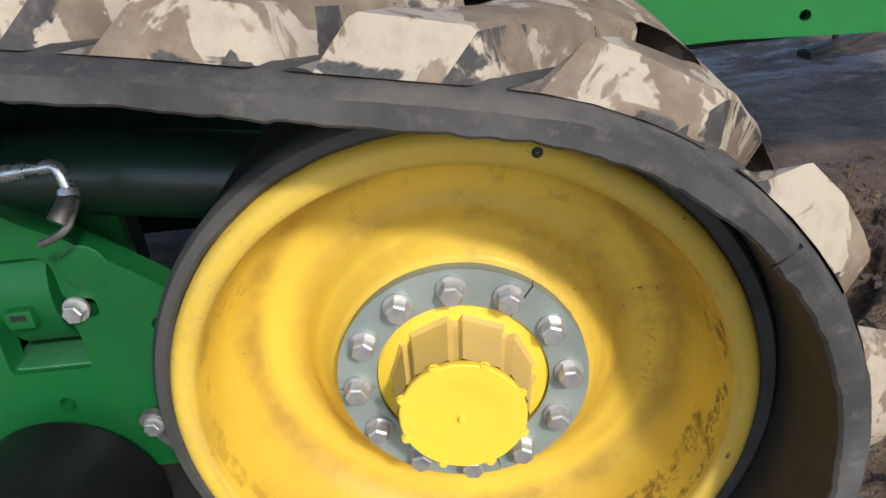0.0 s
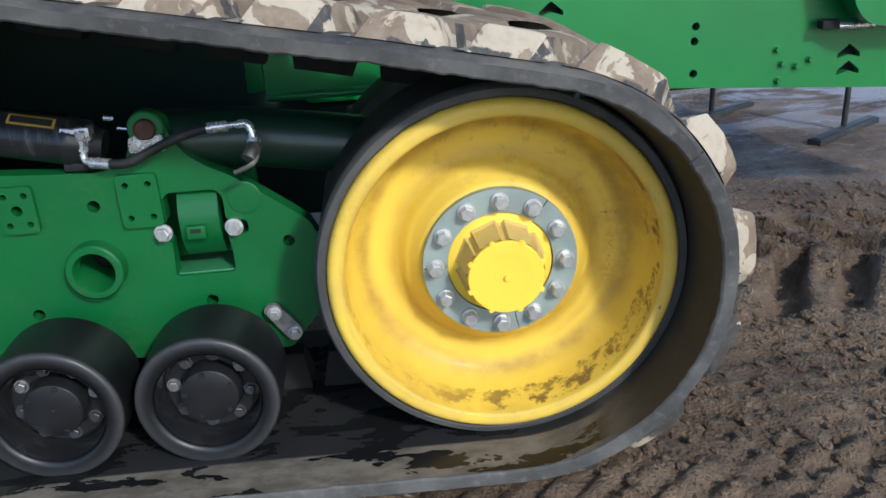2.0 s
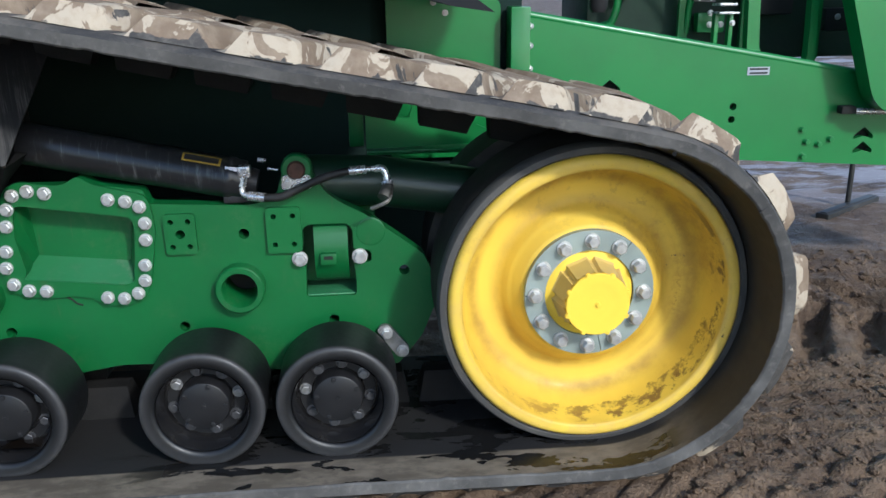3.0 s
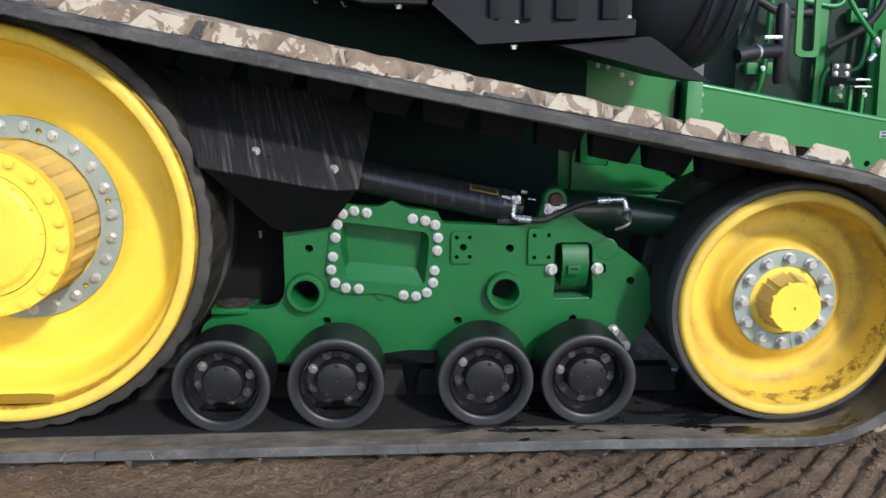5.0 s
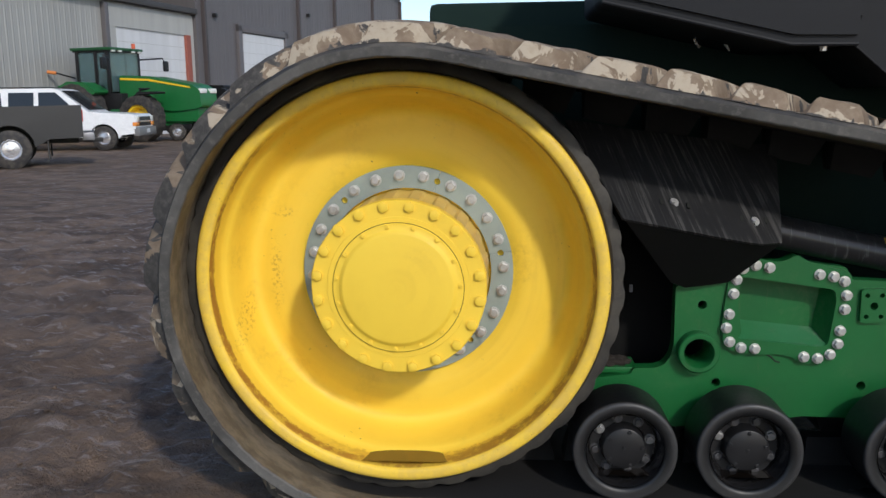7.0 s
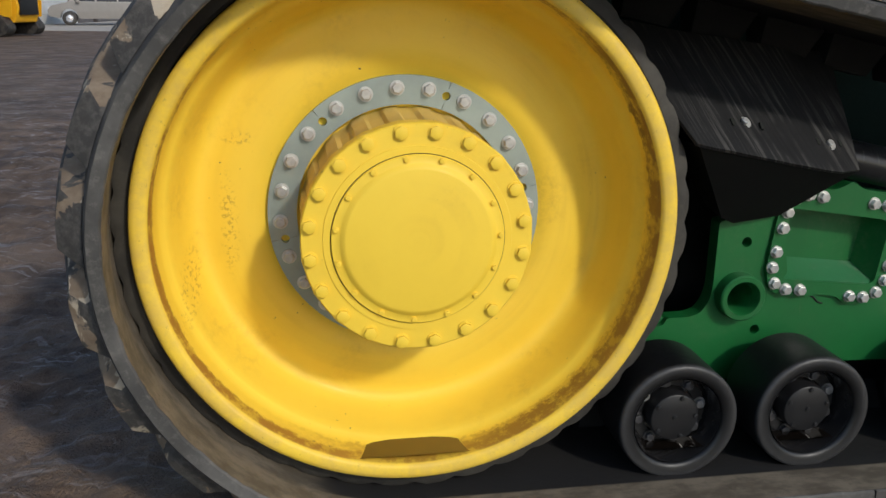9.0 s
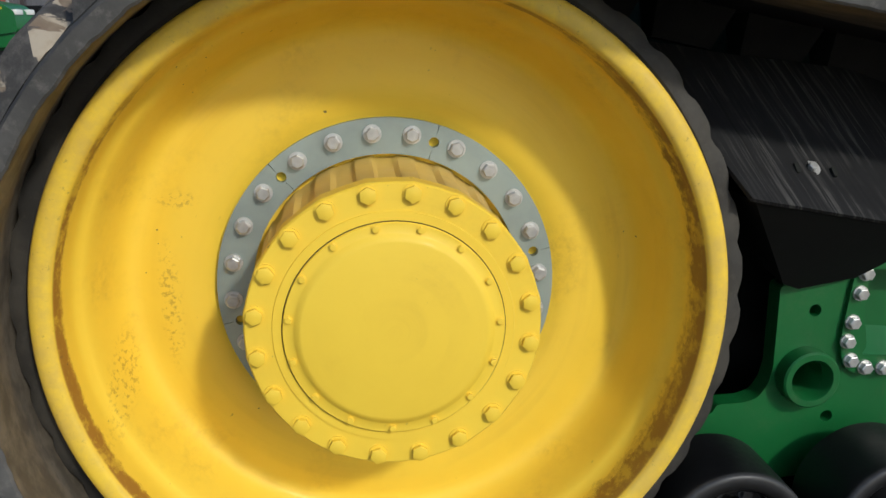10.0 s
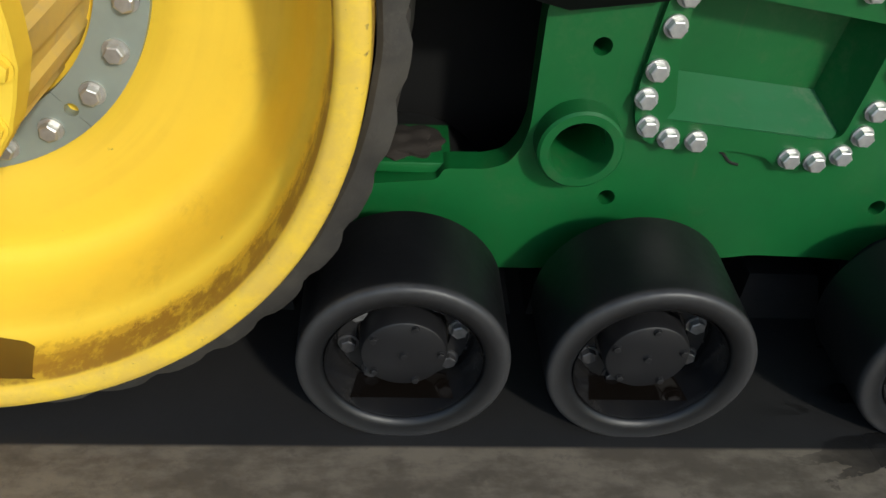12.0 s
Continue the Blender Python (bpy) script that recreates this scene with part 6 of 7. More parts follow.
def build_building():
    ang = math.atan2(WALL_D.y, WALL_D.x)
    b = empty("workshop_building", Matrix.Translation(WALL_O) @ Matrix.Rotation(ang, 4, "Z"), label="long grey and brown metal-clad workshop building with white doors", category="building")
    w1 = part("low_wall", box(bmesh.new(), (-30, 0, 0), (6.0, 6, 5.6)), CLAD_PALE, b, "pale grey clad wall")
    ribs(-30, -0.6, 0, 5.5, 0, 0.3, CLAD_PALE, w1)
    part("low_eave", box(bmesh.new(), (-30.2, -0.35, 5.6), (6.05, 6, 5.85), 0.03), black("dark_eave", (0.05, 0.045, 0.045), 0.5), b, "dark eave gutter")
    w2 = part("tall_wall", box(bmesh.new(), (6.0, -0.25, 0), (36.7, 16, 9.6)), CLAD_BROWN, b, "brown clad tall wall")
    ribs(6.2, 36.6, 0, 9.5, -0.25, 0.4, CLAD_BROWN, w2)
    part("rear_wall", box(bmesh.new(), (-30, 6, 0), (6.0, 16, 9.6)), CLAD_BROWN, b, "brown clad upper wall")
    part("roof", box(bmesh.new(), (-30.3, -0.6, 9.6), (37.0, 16.4, 9.9), 0.04), CLAD_BROWN, b, "brown metal roof edge")
    # first door with its pale surround
    part("door_surround", plate([(-0.35, 0), (-0.35, 5.5), (5.95, 5.5), (5.95, 0), (5.55, 0), (5.55, 4.6), (0.15, 4.6), (0.15, 0)], -0.10, 0.02), TRIM_PALE, b, "pale door surround")
    d1 = part("overhead_door", box(bmesh.new(), (0.15, -0.03, 0), (5.45, 0.02, 4.6)), DOOR_WHITE, b, "white sectional overhead door")
    for i in range(1, 8):
        part("door_groove", box(bmesh.new(), (0.15, -0.034, i * 0.575 - 0.006), (5.4, -0.028, i * 0.575 + 0.006)), CLAD_PALE, d1, "panel joint")
    part("door_jamb", box(bmesh.new(), (5.25, -0.16, 0), (5.62, 0.0, 4.6), 0.01), plain("red_brown_jamb", (0.26, 0.075, 0.05), 0.6), b, "red-brown door jamb")
    part("downpipe", box(bmesh.new(), (-0.62, -0.22, 0), (-0.37, -0.0, 5.5), 0.03), CLAD_BROWN, b, "dark downpipe")
    # second door
    d2 = part("overhead_door", box(bmesh.new(), (10.2, -0.32, 0), (15.1, -0.2, 5.05)), DOOR_WHITE, b, "tall white overhead door with small panes")
    for i in range(1, 9):
        part("door_groove", box(bmesh.new(), (10.2, -0.327, i * 0.58 - 0.005), (15.1, -0.318, i * 0.58 + 0.005)), CLAD_PALE, d2, "panel joint")
    for i in range(8):
        part("door_pane", box(bmesh.new(), (10.5 + 0.56 * i, -0.335, 1.5), (10.82 + 0.56 * i, -0.318, 1.72)), GLASS, d2, "small dark pane")
    for x0, x1 in ((9.75, 10.15), (15.15, 15.55)):
        part("door_post", box(bmesh.new(), (x0, -0.42, 0), (x1, -0.2, 5.5), 0.02), CLAD_BROWN, b, "brown door post")
    part("door_head", box(bmesh.new(), (9.75, -0.42, 5.1), (15.55, -0.2, 5.45), 0.02), CLAD_BROWN, b, "brown door head")
    for x in (21.0, 24.6, 28.2):
        w = part("window", box(bmesh.new(), (x - 0.32, -0.33, 3.8), (x + 0.32, -0.2, 4.85)), CLAD_PALE, b, "narrow pale framed window")
        part("pane", box(bmesh.new(), (x - 0.24, -0.345, 3.88), (x + 0.24, -0.325, 4.77)), GLASS, w)
    for x in (6.6, 17.2, 22.8, 30.0, 36.4):
        part("downpipe", box(bmesh.new(), (x - 0.1, -0.45, 0), (x + 0.1, -0.22, 9.4), 0.03), black("brown_pipe", (0.06, 0.05, 0.05), 0.5), b, "dark brown downpipe")
    for x, z in ((7.6, 5.6), (18.6, 6.6), (26.4, 6.3), (18.0, 4.4)):
        part("wall_light", box(bmesh.new(), (x - 0.1, -0.45, z), (x + 0.1, -0.25, z + 0.2), 0.02), BLACK, b, "dark wall lamp")
    return b


build_building()
apron = part("pavement", box(bmesh.new(), (4.0, -9.5, -0.05), (40.0, -0.3, 0.105)), plain("pale_concrete", (0.40, 0.37, 0.33), 0.7, 0.0, 0.2, 1.2))
apron.matrix_basis = Matrix.Translation(WALL_O) @ Matrix.Rotation(math.atan2(WALL_D.y, WALL_D.x), 4, "Z")
tagged(apron, "pale concrete apron along the building", "pavement", kind="structure")


# ---- vehicles ----
TYRE = rubber("vehicle_tyre", (0.022, 0.022, 0.023), (0.10, 0.085, 0.07), 0.6, 9.0)


def tapered(outline, half, z0, z1, k, bevel=0.05):
    bm = plate(outline, -half, half)
    for v in bm.verts:
        t = max(0.0, min(1.0, (v.co.z - z0) / (z1 - z0)))
        v.co.y *= 1 - k * t
    return bm


def add_wheels(car, xs, half, r, rim_mat, width=0.24):
    for x in xs:
        for s in (-1, 1):
            w = part("wheel", lathe([(-0.5 * width, r * 0.55), (-0.5 * width, r * 0.92), (-0.42 * width, r), (0.42 * width, r), (0.5 * width, r * 0.92), (0.5 * width, r * 0.55), (-0.5 * width, r * 0.55)], 40), TYRE, car, "black tyre", at=(x, s * (half - width / 2), r))
            bm = lathe([(s * 0.42 * width, r * 0.56), (s * 0.46 * width, r * 0.5), (s * 0.3 * width, r * 0.42), (s * 0.34 * width, r * 0.2), (s * 0.38 * width, r * 0.02)], 30)
            part("rim", bm, rim_mat, w, "wheel rim")


def arch(x, r, n=10):
    return [(x + r * math.cos(math.pi * (1 - i / n)), 0.36 + r * math.sin(math.pi * (1 - i / n))) for i in range(n + 1)]


def side_windows(car, sets, half, z0, z1, k):
    for outline in sets:
        for s in (-1, 1):
            bm = plate(outline, s * half * 1.0, s * (half + 0.012))
            for v in bm.verts:
                t = max(0.0, min(1.0, (v.co.z - z0) / (z1 - z0)))
                v.co.y = v.co.y * (1 - k * t)
            part("side_window", bm, GLASS, car, "dark tinted window")


def build_suv(at, yaw):
    car = empty("suv", Matrix.Translation(at) @ Matrix.Rotation(radians(yaw), 4, "Z") @ Matrix.Scale(0.955, 4), label="white four-door suv with dark windows parked on mud", category="car")
    white = plain("white_car_paint", (0.76, 0.77, 0.78), 0.25)
    h = 0.97
    body = [(-2.45, 0.45), (-1.95, 0.42)] + arch(-1.45, 0.44) + [(-0.9, 0.40), (1.05, 0.40)] + arch(1.52, 0.44) + [(2.05, 0.45), (2.48, 0.50), (2.50, 0.95), (2.42, 1.08), (1.15, 1.16), (-2.42, 1.16), (-2.48, 0.9)]
    part("body", tapered(body, h, 0.9, 1.2, 0.04), white, car)
    part("cabin", tapered([(-2.42, 1.15), (-2.34, 1.80), (-2.2, 1.88), (0.05, 1.88), (0.25, 1.83), (1.12, 1.16)], h - 0.02, 1.15, 1.9, 0.14), white, car)
    k, z0, z1 = 0.14, 1.15, 1.9
    side_windows(car, [[(-2.32, 1.24), (-2.28, 1.74), (-1.45, 1.76), (-1.40, 1.24)], [(-1.22, 1.24), (-1.22, 1.76), (-0.48, 1.76), (-0.48, 1.24)], [(-0.34, 1.24), (-0.34, 1.76), (0.15, 1.76), (0.72, 1.24)]], h - 0.02, z0, z1, k)
    part("underbody", box(bmesh.new(), (-2.3, -0.7, 0.4), (2.3, 0.7, 1.0)), DARK, car, "dark underbody")
    part("windscreen", box(bmesh.new(), (-0.01, -0.72, -0.5), (0.01, 0.72, 0.46), 0, Matrix.Translation((0.68, 0, 1.53)) @ Matrix.Rotation(radians(-53), 4, "Y")), GLASS, car, "dark windscreen")
    part("lower_trim", box(bmesh.new(), (-0.95, -h - 0.012, 0.42), (1.02, h + 0.012, 0.54), 0.02), plain("grey_trim", (0.25, 0.24, 0.23), 0.5), car, "grey lower trim")
    part("front_bumper", box(bmesh.new(), (2.40, -h, 0.42), (2.60, h, 0.68), 0.05), plain("bumper_grey", (0.16, 0.16, 0.16), 0.4), car, "dark front bumper")
    g = part("grille", box(bmesh.new(), (2.46, -0.62, 0.72), (2.525, 0.62, 1.0), 0.02), BLACK, car, "black grille")
    part("grille_bar", box(bmesh.new(), (2.52, -0.62, 0.84), (2.535, 0.62, 0.88)), CHROME, g, "bright grille bar")
    for s in (-1, 1):
        part("headlight", box(bmesh.new(), (2.44, s * 0.64, 0.86), (2.53, s * 0.92, 1.02), 0.02), plain("clear_lamp", (0.7, 0.7, 0.68), 0.1), car, "clear headlight")
        part("indicator", box(bmesh.new(), (2.40, s * 0.66, 0.72), (2.53, s * 0.975, 0.84), 0.02), plain("orange_lamp", (0.75, 0.25, 0.04), 0.2), car, "orange indicator lamp")
        part("door_mirror", box(bmesh.new(), (0.55, s * 0.95, 1.18), (0.72, s * 1.18, 1.34), 0.03), BLACK, car, "black mirror")
    part("roof_rack", box(bmesh.new(), (-2.1, -0.62, 1.90), (-0.2, 0.62, 1.93), 0.01), BLACK, car, "black roof rack")
    part("number_plate", box(bmesh.new(), (2.60, -0.16, 0.5), (2.61, 0.16, 0.62)), plain("plate_pale", (0.6, 0.62, 0.65), 0.4), car, "pale plate")
    add_wheels(car, (-1.45, 1.52), h, 0.37, CHROME)
    return car


def build_pickup(at, yaw):
    car = empty("flatbed_truck", Matrix.Translation(at) @ Matrix.Rotation(radians(yaw), 4, "Z") @ Matrix.Scale(1.0, 4), label="dark grey flatbed pickup truck with mud flaps", category="truck")
    dark = plain("dark_truck_paint", (0.011, 0.0115, 0.013), 0.4)
    h = 1.0
    body = [(-2.9, 0.62), (-2.25, 0.60)] + [(x - 0.3, z + 0.08) for x, z in arch(-1.2, 0.46)] + [(-0.9, 0.55), (1.5, 0.5)] + arch(2.1, 0.46) + [(2.75, 0.55), (2.85, 1.0), (2.7, 1.15), (1.3, 1.25), (-2.9, 1.30)]
    part("body", tapered(body, h, 0.9, 1.3, 0.02), dark, car)
    part("cab", tapered([(-0.5, 1.25), (-0.4, 1.85), (0.75, 1.88), (1.45, 1.25)], h - 0.06, 1.25, 1.9, 0.16), dark, car)
    side_windows(car, [[(-0.3, 1.32), (-0.27, 1.75), (0.1, 1.77), (0.1, 1.32)], [(0.2, 1.32), (0.2, 1.77), (0.7, 1.77), (1.2, 1.32)]], h - 0.06, 1.25, 1.9, 0.16)
    part("underbody", box(bmesh.new(), (-2.8, -0.72, 0.5), (2.7, 0.72, 1.1)), DARK, car, "dark underbody")
    part("rear_bumper", box(bmesh.new(), (-3.12, -0.9, 0.55), (-2.88, 0.9, 0.72), 0.03), plain("dull_bumper", (0.22, 0.22, 0.23), 0.4, 0.5), car, "grey rear bumper")
    part("hitch", box(bmesh.new(), (-3.3, -0.06, 0.48), (-2.9, 0.06, 0.58), 0.01), BLACK, car, "tow hitch")
    for s in (-1, 1):
        part("mud_flap", box(bmesh.new(), (-2.22, s * 0.62, 0.16), (-2.19, s * 0.98, 0.66), 0.01), plain("dark_mud_flap", (0.035, 0.033, 0.030), 0.8), car, "dark muddy flap")
        part("tail_light", box(bmesh.new(), (-2.92, s * 0.82, 0.95), (-2.88, s * 0.98, 1.2), 0.01), plain("red_lamp", (0.35, 0.02, 0.02), 0.2), car, "red tail lamp")
    part("number_plate", box(bmesh.new(), (-3.13, 0.3, 0.74), (-3.12, 0.62, 0.88)), plain("truck_plate", (0.6, 0.62, 0.65), 0.4), car, "pale plate")
    add_wheels(car, (-1.5, 2.1), h, 0.40, CHROME, 0.28)
    return car


def build_minivan(at, yaw):
    car = empty("minivan", Matrix.Translation(at) @ Matrix.Rotation(radians(yaw), 4, "Z"), label="grey-brown minivan with dark windows parked beside the building", category="car")
    tan = plain("grey_brown_paint", (0.20, 0.185, 0.17), 0.3)
    h = 0.96
    body = [(-2.40, 0.42), (-1.9, 0.38)] + arch(-1.45, 0.40) + [(-0.9, 0.32), (1.0, 0.32)] + arch(1.50, 0.40) + [(2.05, 0.36), (2.40, 0.42), (2.44, 0.72), (2.25, 0.92), (1.55, 1.08), (-2.40, 1.05)]
    part("body", tapered(body, h, 0.8, 1.1, 0.04), tan, car)
    part("cabin", tapered([(-2.40, 1.04), (-2.12, 1.66), (-1.9, 1.73), (0.1, 1.74), (0.5, 1.66), (1.60, 1.07)], h - 0.03, 1.05, 1.75, 0.16), tan, car)
    side_windows(car, [[(-2.05, 1.12), (-1.92, 1.62), (-0.75, 1.66), (-0.75, 1.12)], [(-0.68, 1.12), (-0.68, 1.66), (0.05, 1.66), (0.25, 1.12)], [(0.32, 1.12), (0.14, 1.64), (0.45, 1.60), (1.25, 1.14)]], h - 0.03, 1.05, 1.75, 0.16)
    part("windscreen", box(bmesh.new(), (-0.01, -0.74, -0.55), (0.01, 0.74, 0.5), 0, Matrix.Translation((1.07, 0, 1.37)) @ Matrix.Rotation(radians(-61.5), 4, "Y")), GLASS, car, "dark windscreen")
    for s in (-1, 1):
        part("headlight", box(bmesh.new(), (2.22, s * 0.55, 0.70), (2.42, s * 0.92, 0.86), 0.03), plain("van_lamp", (0.65, 0.65, 0.62), 0.1), car, "clear headlight")
        part("tail_light", box(bmesh.new(), (-2.42, s * 0.82, 1.0), (-2.30, s * 0.95, 1.45), 0.02), plain("van_red_lamp", (0.3, 0.03, 0.02), 0.25), car, "red tail lamp")
        part("door_mirror", box(bmesh.new(), (1.0, s * 0.94, 1.06), (1.15, s * 1.14, 1.2), 0.03), tan, car, "grey-brown mirror")
    add_wheels(car, (-1.45, 1.50), h, 0.33, CHROME, 0.21)
    return car


def build_farm_tractor(at, yaw):
    car = empty("farm_tractor", Matrix.Translation(at) @ Matrix.Rotation(radians(yaw), 4, "Z") @ Matrix.Scale(1.24, 4), label="green wheeled farm tractor with glazed cab and yellow rims", category="tractor")
    g, y = plain("tractor_green", (0.012, 0.13, 0.035), 0.3), plain("tractor_yellow", (0.80, 0.52, 0.02), 0.4)
    hood = plate(rounded([(0.28, 1.05), (0.28, 1.92), (1.3, 1.88), (2.75, 1.62), (3.02, 1.45), (3.05, 0.95), (2.2, 0.85)], 0.1), -0.42, 0.42)
    part("hood", hood, g, car, "green sloping hood")
    for s in (-1, 1):
        part("hood_stripe", plate([(0.32, 1.79), (0.32, 1.85), (1.3, 1.80), (2.70, 1.56), (2.72, 1.51), (1.3, 1.74)], s * 0.425, s * 0.432), y, car, "yellow stripe")
        part("headlight", box(bmesh.new(), (2.86, s * 0.1, 1.36), (3.07, s * 0.40, 1.50), 0.03), plain("tractor_lamp", (0.7, 0.7, 0.66), 0.1), car, "clear headlight")
        part("fender", plate(rounded([(-1.55, 1.20), (-1.30, 1.58), (-0.9, 1.75), (-0.35, 1.72), (0.1, 1.45), (0.0, 1.35), (-0.5, 1.58), (-0.9, 1.62), (-1.25, 1.42)], 0.05), s * 0.55, s * 1.25), g, car, "green rear fender")
        part("front_fender", plate(rounded([(1.2, 1.2), (1.5, 1.42), (2.1, 1.42), (2.1, 1.36), (1.55, 1.34), (1.28, 1.15)], 0.03), s * 0.75, s * 1.2), BLACK, car, "black front fender")
        for px in (-0.95, -0.28, 0.14):
            part("cab_post", box(bmesh.new(), (px - 0.05, s * 0.62, 1.3), (px + 0.05, s * 0.72, 2.64), 0.02), BLACK, car, "black cab post")
        part("side_glass", plate([(-0.9, 1.4), (-0.9, 2.60), (0.12, 2.60), (0.14, 1.4)], s * 0.66, s * 0.675), CAB_GLASS, car, "clear cab window")
        part("mirror_arm", tube([(0.2, s * 0.7, 2.42), (0.55, s * 1.35, 2.48), (0.60, s * 1.42, 2.3)], 0.025, 8), BLACK, car, "black mirror arm")
        part("mirror", box(bmesh.new(), (0.56, s * 1.32, 2.08), (0.64, s * 1.54, 2.40), 0.03), BLACK, car, "black mirror")
    part("cab_base", box(bmesh.new(), (-1.0, -0.7, 0.85), (0.55, 0.7, 1.4), 0.04), BLACK, car, "black cab base")
    part("seat", box(bmesh.new(), (-0.75, -0.25, 1.3), (-0.25, 0.25, 2.05), 0.06), BLACK, car, "black cab seat")
    part("windscreen", box(bmesh.new(), (0.16, -0.64, 1.45), (0.175, 0.64, 2.60)), CAB_GLASS, car, "clear cab windscreen")
    part("rear_glass", box(bmesh.new(), (-0.98, -0.64, 1.45), (-0.965, 0.64, 2.60)), CAB_GLASS, car, "clear rear window")
    roof = part("cab_roof", box(bmesh.new(), (-1.14, -0.76, 2.645), (0.30, 0.76, 2.735), 0.035), plain("roof_green", (0.010, 0.075, 0.024), 0.4), car, "dark green cab roof")
    part("roof_underside", box(bmesh.new(), (-1.08, -0.72, 2.60), (0.26, 0.72, 2.65), 0.01), BLACK, car, "black roof liner")
    for s in (-0.6, -0.3, 0.3, 0.6):
        part("work_light", box(bmesh.new(), (0.25, s - 0.07, 2.60), (0.31, s + 0.07, 2.66), 0.01), plain("work_lamp", (0.55, 0.55, 0.52), 0.2), roof, "clear work lamp")
    part("steering_wheel", tube([(-0.05, -0.2, 2.02), (0.02, -0.2, 1.9), (0.02, 0.2, 1.9), (-0.05, 0.2, 2.02)], 0.02, 6), BLACK, car, "black steering wheel")
    part("marker_arm", tube([(-1.0, -0.75, 1.85), (-1.5, -1.0, 2.02)], 0.025, 6), BLACK, car, "black marker arm")
    part("marker_lamp", tube([(-1.48, -0.99, 2.01), (-1.72, -1.08, 2.05)], 0.05, 8), plain("marker_orange", (0.6, 0.2, 0.05), 0.4), car, "orange marker lamp")
    part("beacon", tube([(0.15, 0.5, 2.735), (0.15, 0.5, 2.89)], 0.06, 12), plain("beacon_red", (0.6, 0.12, 0.06), 0.3), car, "red beacon")
    part("chassis", box(bmesh.new(), (-1.2, -0.35, 0.55), (2.9, 0.35, 1.1), 0.04), g, car, "green chassis")
    for x, r, half, w in ((-0.75, 0.85, 1.28, 0.5), (1.45, 0.66, 1.22, 0.42)):
        for s in (-1, 1):
            t = part("wheel", lathe([(-0.5 * w, r * 0.6), (-0.5 * w, r * 0.93), (-0.4 * w, r), (0.4 * w, r), (0.5 * w, r * 0.93), (0.5 * w, r * 0.6), (-0.5 * w, r * 0.6)], 44, wobble=lambda k, a: 0.03 * (math.sin(a * 22) > 0) if k in (2, 3) else 0), TYRE, car, "large ribbed tyre", at=(x, s * (half - w / 2), r))
            part("rim", lathe([(s * 0.4 * w, r * 0.61), (s * 0.36 * w, r * 0.5), (s * 0.05 * w, r * 0.4), (s * 0.1 * w, r * 0.02)], 32), y, t, "yellow rim")
    return car


CAB_GLASS = Mat("cab_glass", 0.05, spec=0.6)
CAB_GLASS.color((0.25, 0.40, 0.42))
CAB_GLASS.b.inputs["Transmission Weight"].default_value = 0.75
CAB_GLASS = CAB_GLASS.m


def build_skid_steer(at, yaw):
    car = empty("skid_steer", Matrix.Translation(at) @ Matrix.Rotation(radians(yaw), 4, "Z"), label="yellow and black tracked skid steer loader", category="loader")
    ye = plain("loader_yellow", (0.75, 0.38, 0.015), 0.4)
    part("lower_body", plate(rounded([(-1.3, 0.45), (-1.45, 0.9), (-1.38, 1.45), (-0.6, 1.35), (0.9, 0.95), (0.95, 0.45)], 0.08), -0.55, 0.55), ye, car, "yellow engine body")
    part("cab", plate(rounded([(-0.75, 1.0), (-0.95, 2.0), (0.45, 2.02), (0.75, 0.95)], 0.08), -0.5, 0.5), BLACK, car, "black cab")
    part("rear_grille", box(bmesh.new(), (-1.50, -0.45, 0.7), (-1.40, 0.45, 1.75), 0.03), BLACK, car, "black rear door")
    for s in (-1, 1):
        part("lift_arm", plate(rounded([(-1.25, 1.25), (-1.2, 1.85), (-0.9, 1.9), (-0.4, 1.55), (1.1, 0.9), (1.25, 0.4), (1.05, 0.4), (0.9, 0.8), (-0.6, 1.3)], 0.06), s * 0.58, s * 0.74), BLACK, car, "black lift arm")
        part("side_panel", plate(rounded([(-1.35, 0.62), (-1.42, 1.2), (-1.0, 1.15), (-0.2, 0.85), (-0.3, 0.75)], 0.08), s * 0.75, s * 0.77), ye, car, "yellow side panel")
        t = part("track", plate(rounded([(-1.15, 0.04), (-1.35, 0.3), (-1.0, 0.72), (0.7, 0.72), (1.1, 0.35), (0.85, 0.04)], 0.14), s * 0.55, s * 0.95), TYRE, car, "black rubber track")
        for x in (-0.9, -0.45, 0.0, 0.45):
            part("track_roller", lathe([(s * 0.02, 0.01), (s * 0.02, 0.13), (0, 0.14)], 20), BLACK, t, "track roller", at=(x, s * 0.95, 0.22))
    part("window", box(bmesh.new(), (-0.6, -0.512, 1.45), (0.35, 0.512, 1.9), 0.02), GLASS, car, "dark side windows")
    return car


build_suv((-12.80, 21.8, 0.09), 8)
build_pickup((-11.6, 14.25, 0.09), 207)
build_minivan((-10.25, 42.95, 0.10), 193)
ft = build_farm_tractor((-14.0, 28.5, 0.09), -14)
far = copy_thing(ft, Matrix.Translation((-9.6, 56.5, 0.10)) @ Matrix.Rotation(radians(200), 4, "Z") @ Matrix.Scale(0.9, 4))
far["label"] = "distant green farm tractor parked along the building"
build_skid_steer((-10.9, 29.6, 0.09), 160)


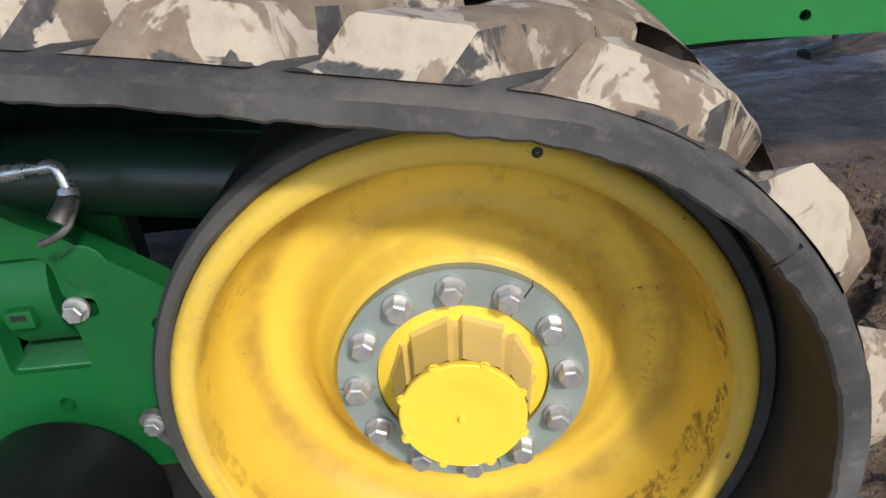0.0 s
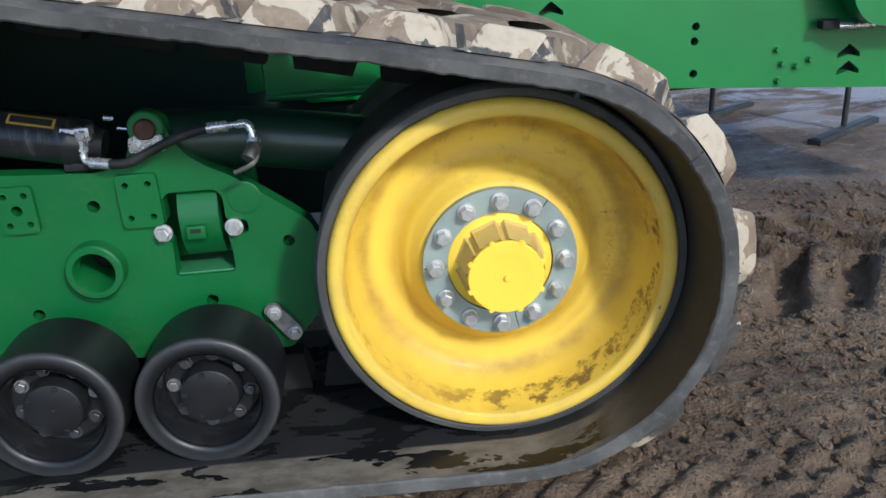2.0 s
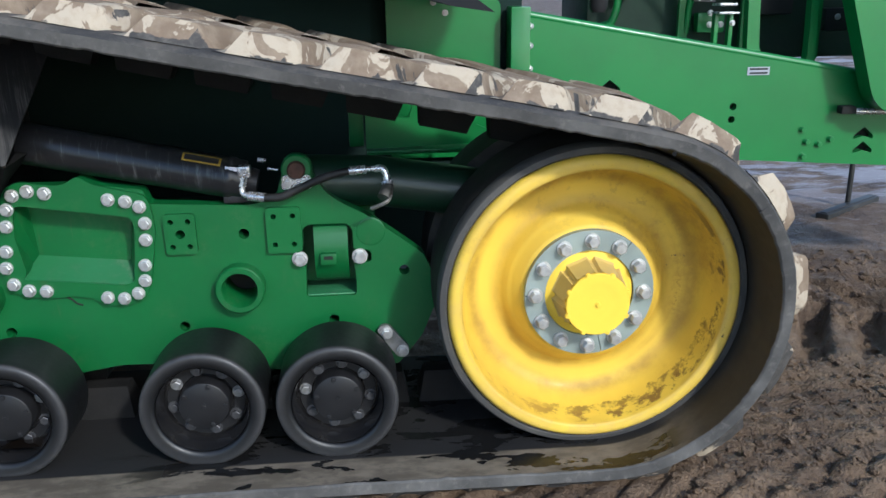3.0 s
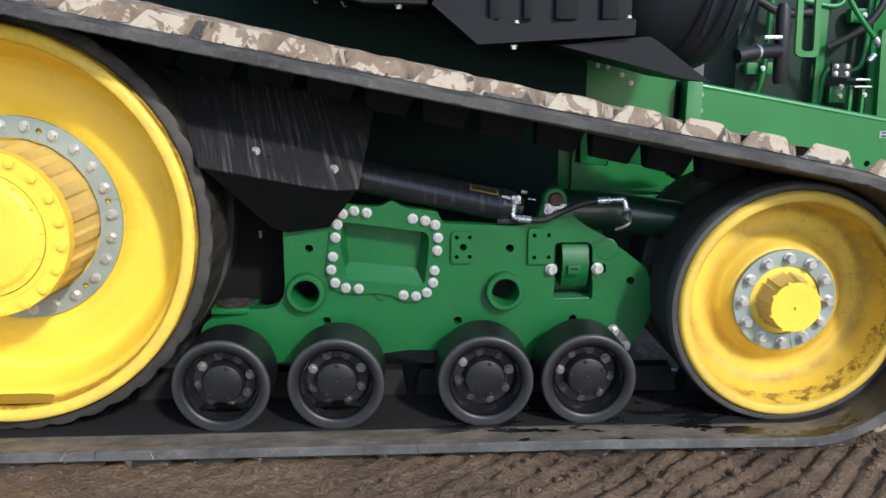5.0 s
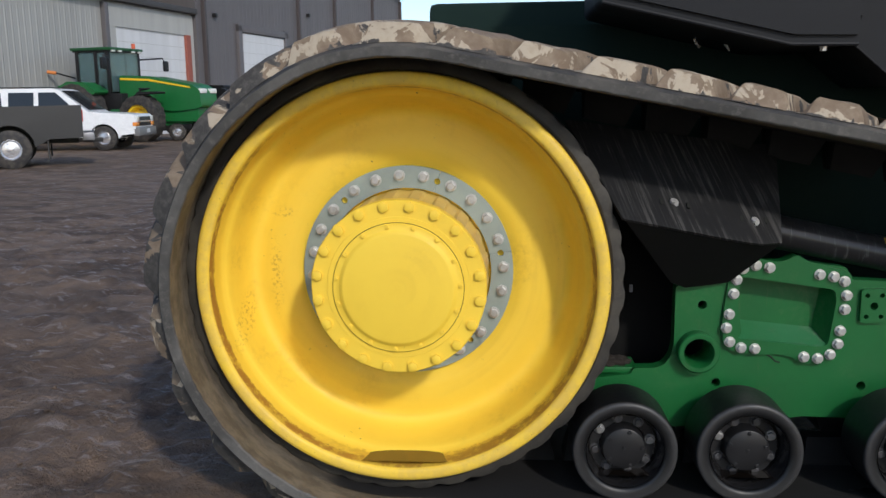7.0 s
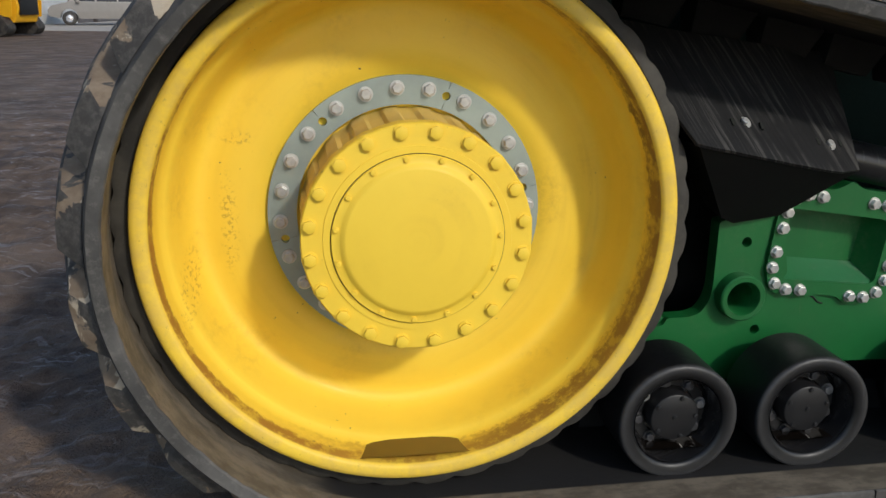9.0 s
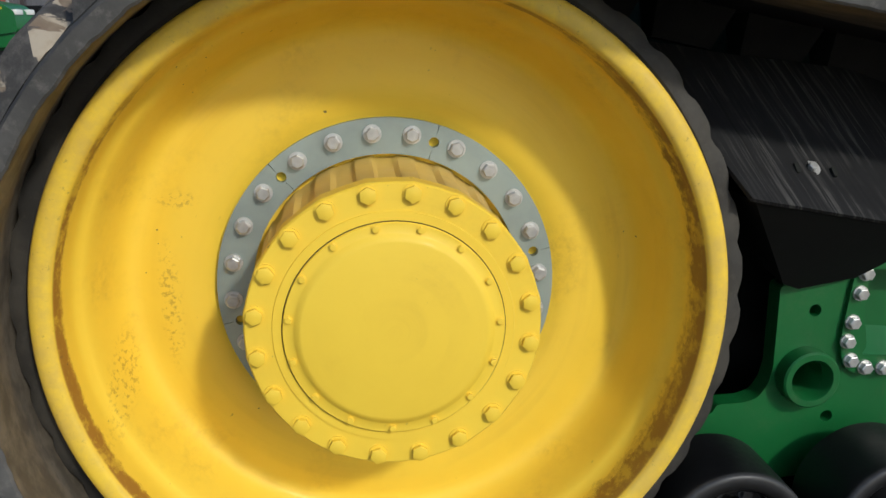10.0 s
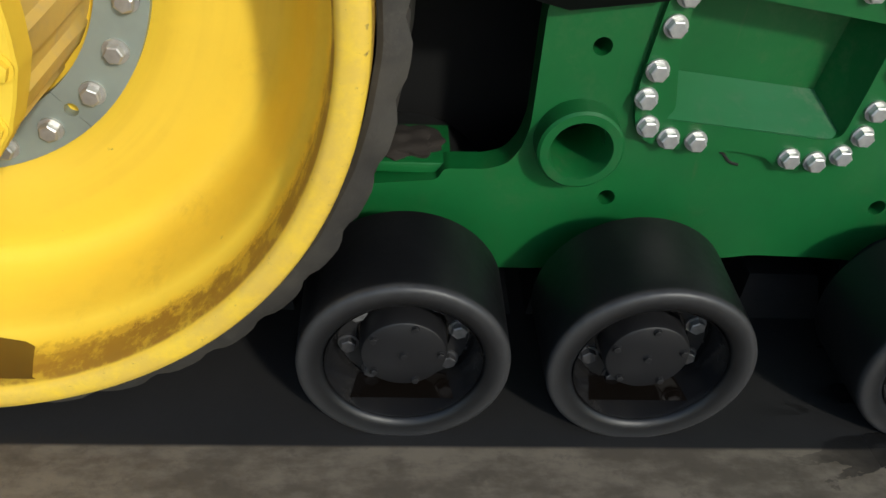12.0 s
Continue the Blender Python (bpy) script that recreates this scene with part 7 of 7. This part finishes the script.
def build_utility_vehicle(at, yaw):
    c = empty("utility_vehicle", Matrix.Translation(at) @ Matrix.Rotation(radians(yaw), 4, "Z"), label="small green utility vehicle with dark roof and bumper", category="vehicle")
    g = plain("utility_green", (0.012, 0.12, 0.035), 0.35)
    part("hood", plate(rounded([(0.25, 0.55), (0.30, 1.12), (0.75, 1.10), (1.35, 0.98), (1.40, 0.60)], 0.08), -0.6, 0.6), g, c, "green hood")
    part("cargo_bed", plate(rounded([(-1.5, 0.7), (-1.55, 1.15), (-0.5, 1.15), (-0.45, 0.7)], 0.05), -0.65, 0.65), g, c, "green cargo bed")
    part("chassis", box(bmesh.new(), (-1.3, -0.55, 0.35), (1.35, 0.55, 0.62), 0.03), BLACK, c, "black chassis")
    part("bumper", box(bmesh.new(), (1.36, -0.5, 0.45), (1.46, 0.5, 0.72), 0.03), BLACK, c, "black bumper")
    part("seat", box(bmesh.new(), (-0.4, -0.55, 0.7), (0.05, 0.55, 1.35), 0.05), BLACK, c, "black seat")
    for s in (-1, 1):
        part("roof_post", tube([(0.35, s * 0.58, 1.1), (0.1, s * 0.55, 1.85), (-0.45, s * 0.55, 1.85), (-0.45, s * 0.58, 0.9)], 0.03, 8), BLACK, c, "black roof post")
    part("roof", box(bmesh.new(), (-0.5, -0.6, 1.86), (0.15, 0.6, 1.92), 0.02), BLACK, c, "black roof panel")
    add_wheels(c, (-1.0, 0.85), 0.72, 0.31, CHROME, 0.22)
    return c


build_utility_vehicle((-12.5, 28.2, 0.09), 5)


def build_cart(at, yaw):
    c = empty("spray_cart", Matrix.Translation(at) @ Matrix.Rotation(radians(yaw), 4, "Z"), label="dark green trailed machine with folded rails behind the tractor", category="farm machine")
    g = plain("cart_green", (0.012, 0.085, 0.04), 0.45)
    part("hopper", plate(rounded([(-1.6, 1.3), (-1.9, 3.0), (1.9, 3.0), (1.6, 1.3), (0.6, 0.8), (-0.6, 0.8)], 0.1), -1.0, 1.0), g, c, "dark green hopper")
    for z in (3.15, 3.45):
        part("rail", tube([(-2.4, -0.9, z), (2.6, -0.9, z)], 0.05, 8), g, c, "green rail")
    for x in (-2.0, 0.0, 2.2):
        part("rail_post", tube([(x, -0.9, 2.9), (x, -0.9, 3.5)], 0.04, 8), g, c, "green post")
    add_wheels(c, (-0.4,), 1.3, 0.7, plain("cart_rim", (0.6, 0.4, 0.03), 0.4), 0.5)


build_cart((-8.0, 60.5, 0.10), 75)
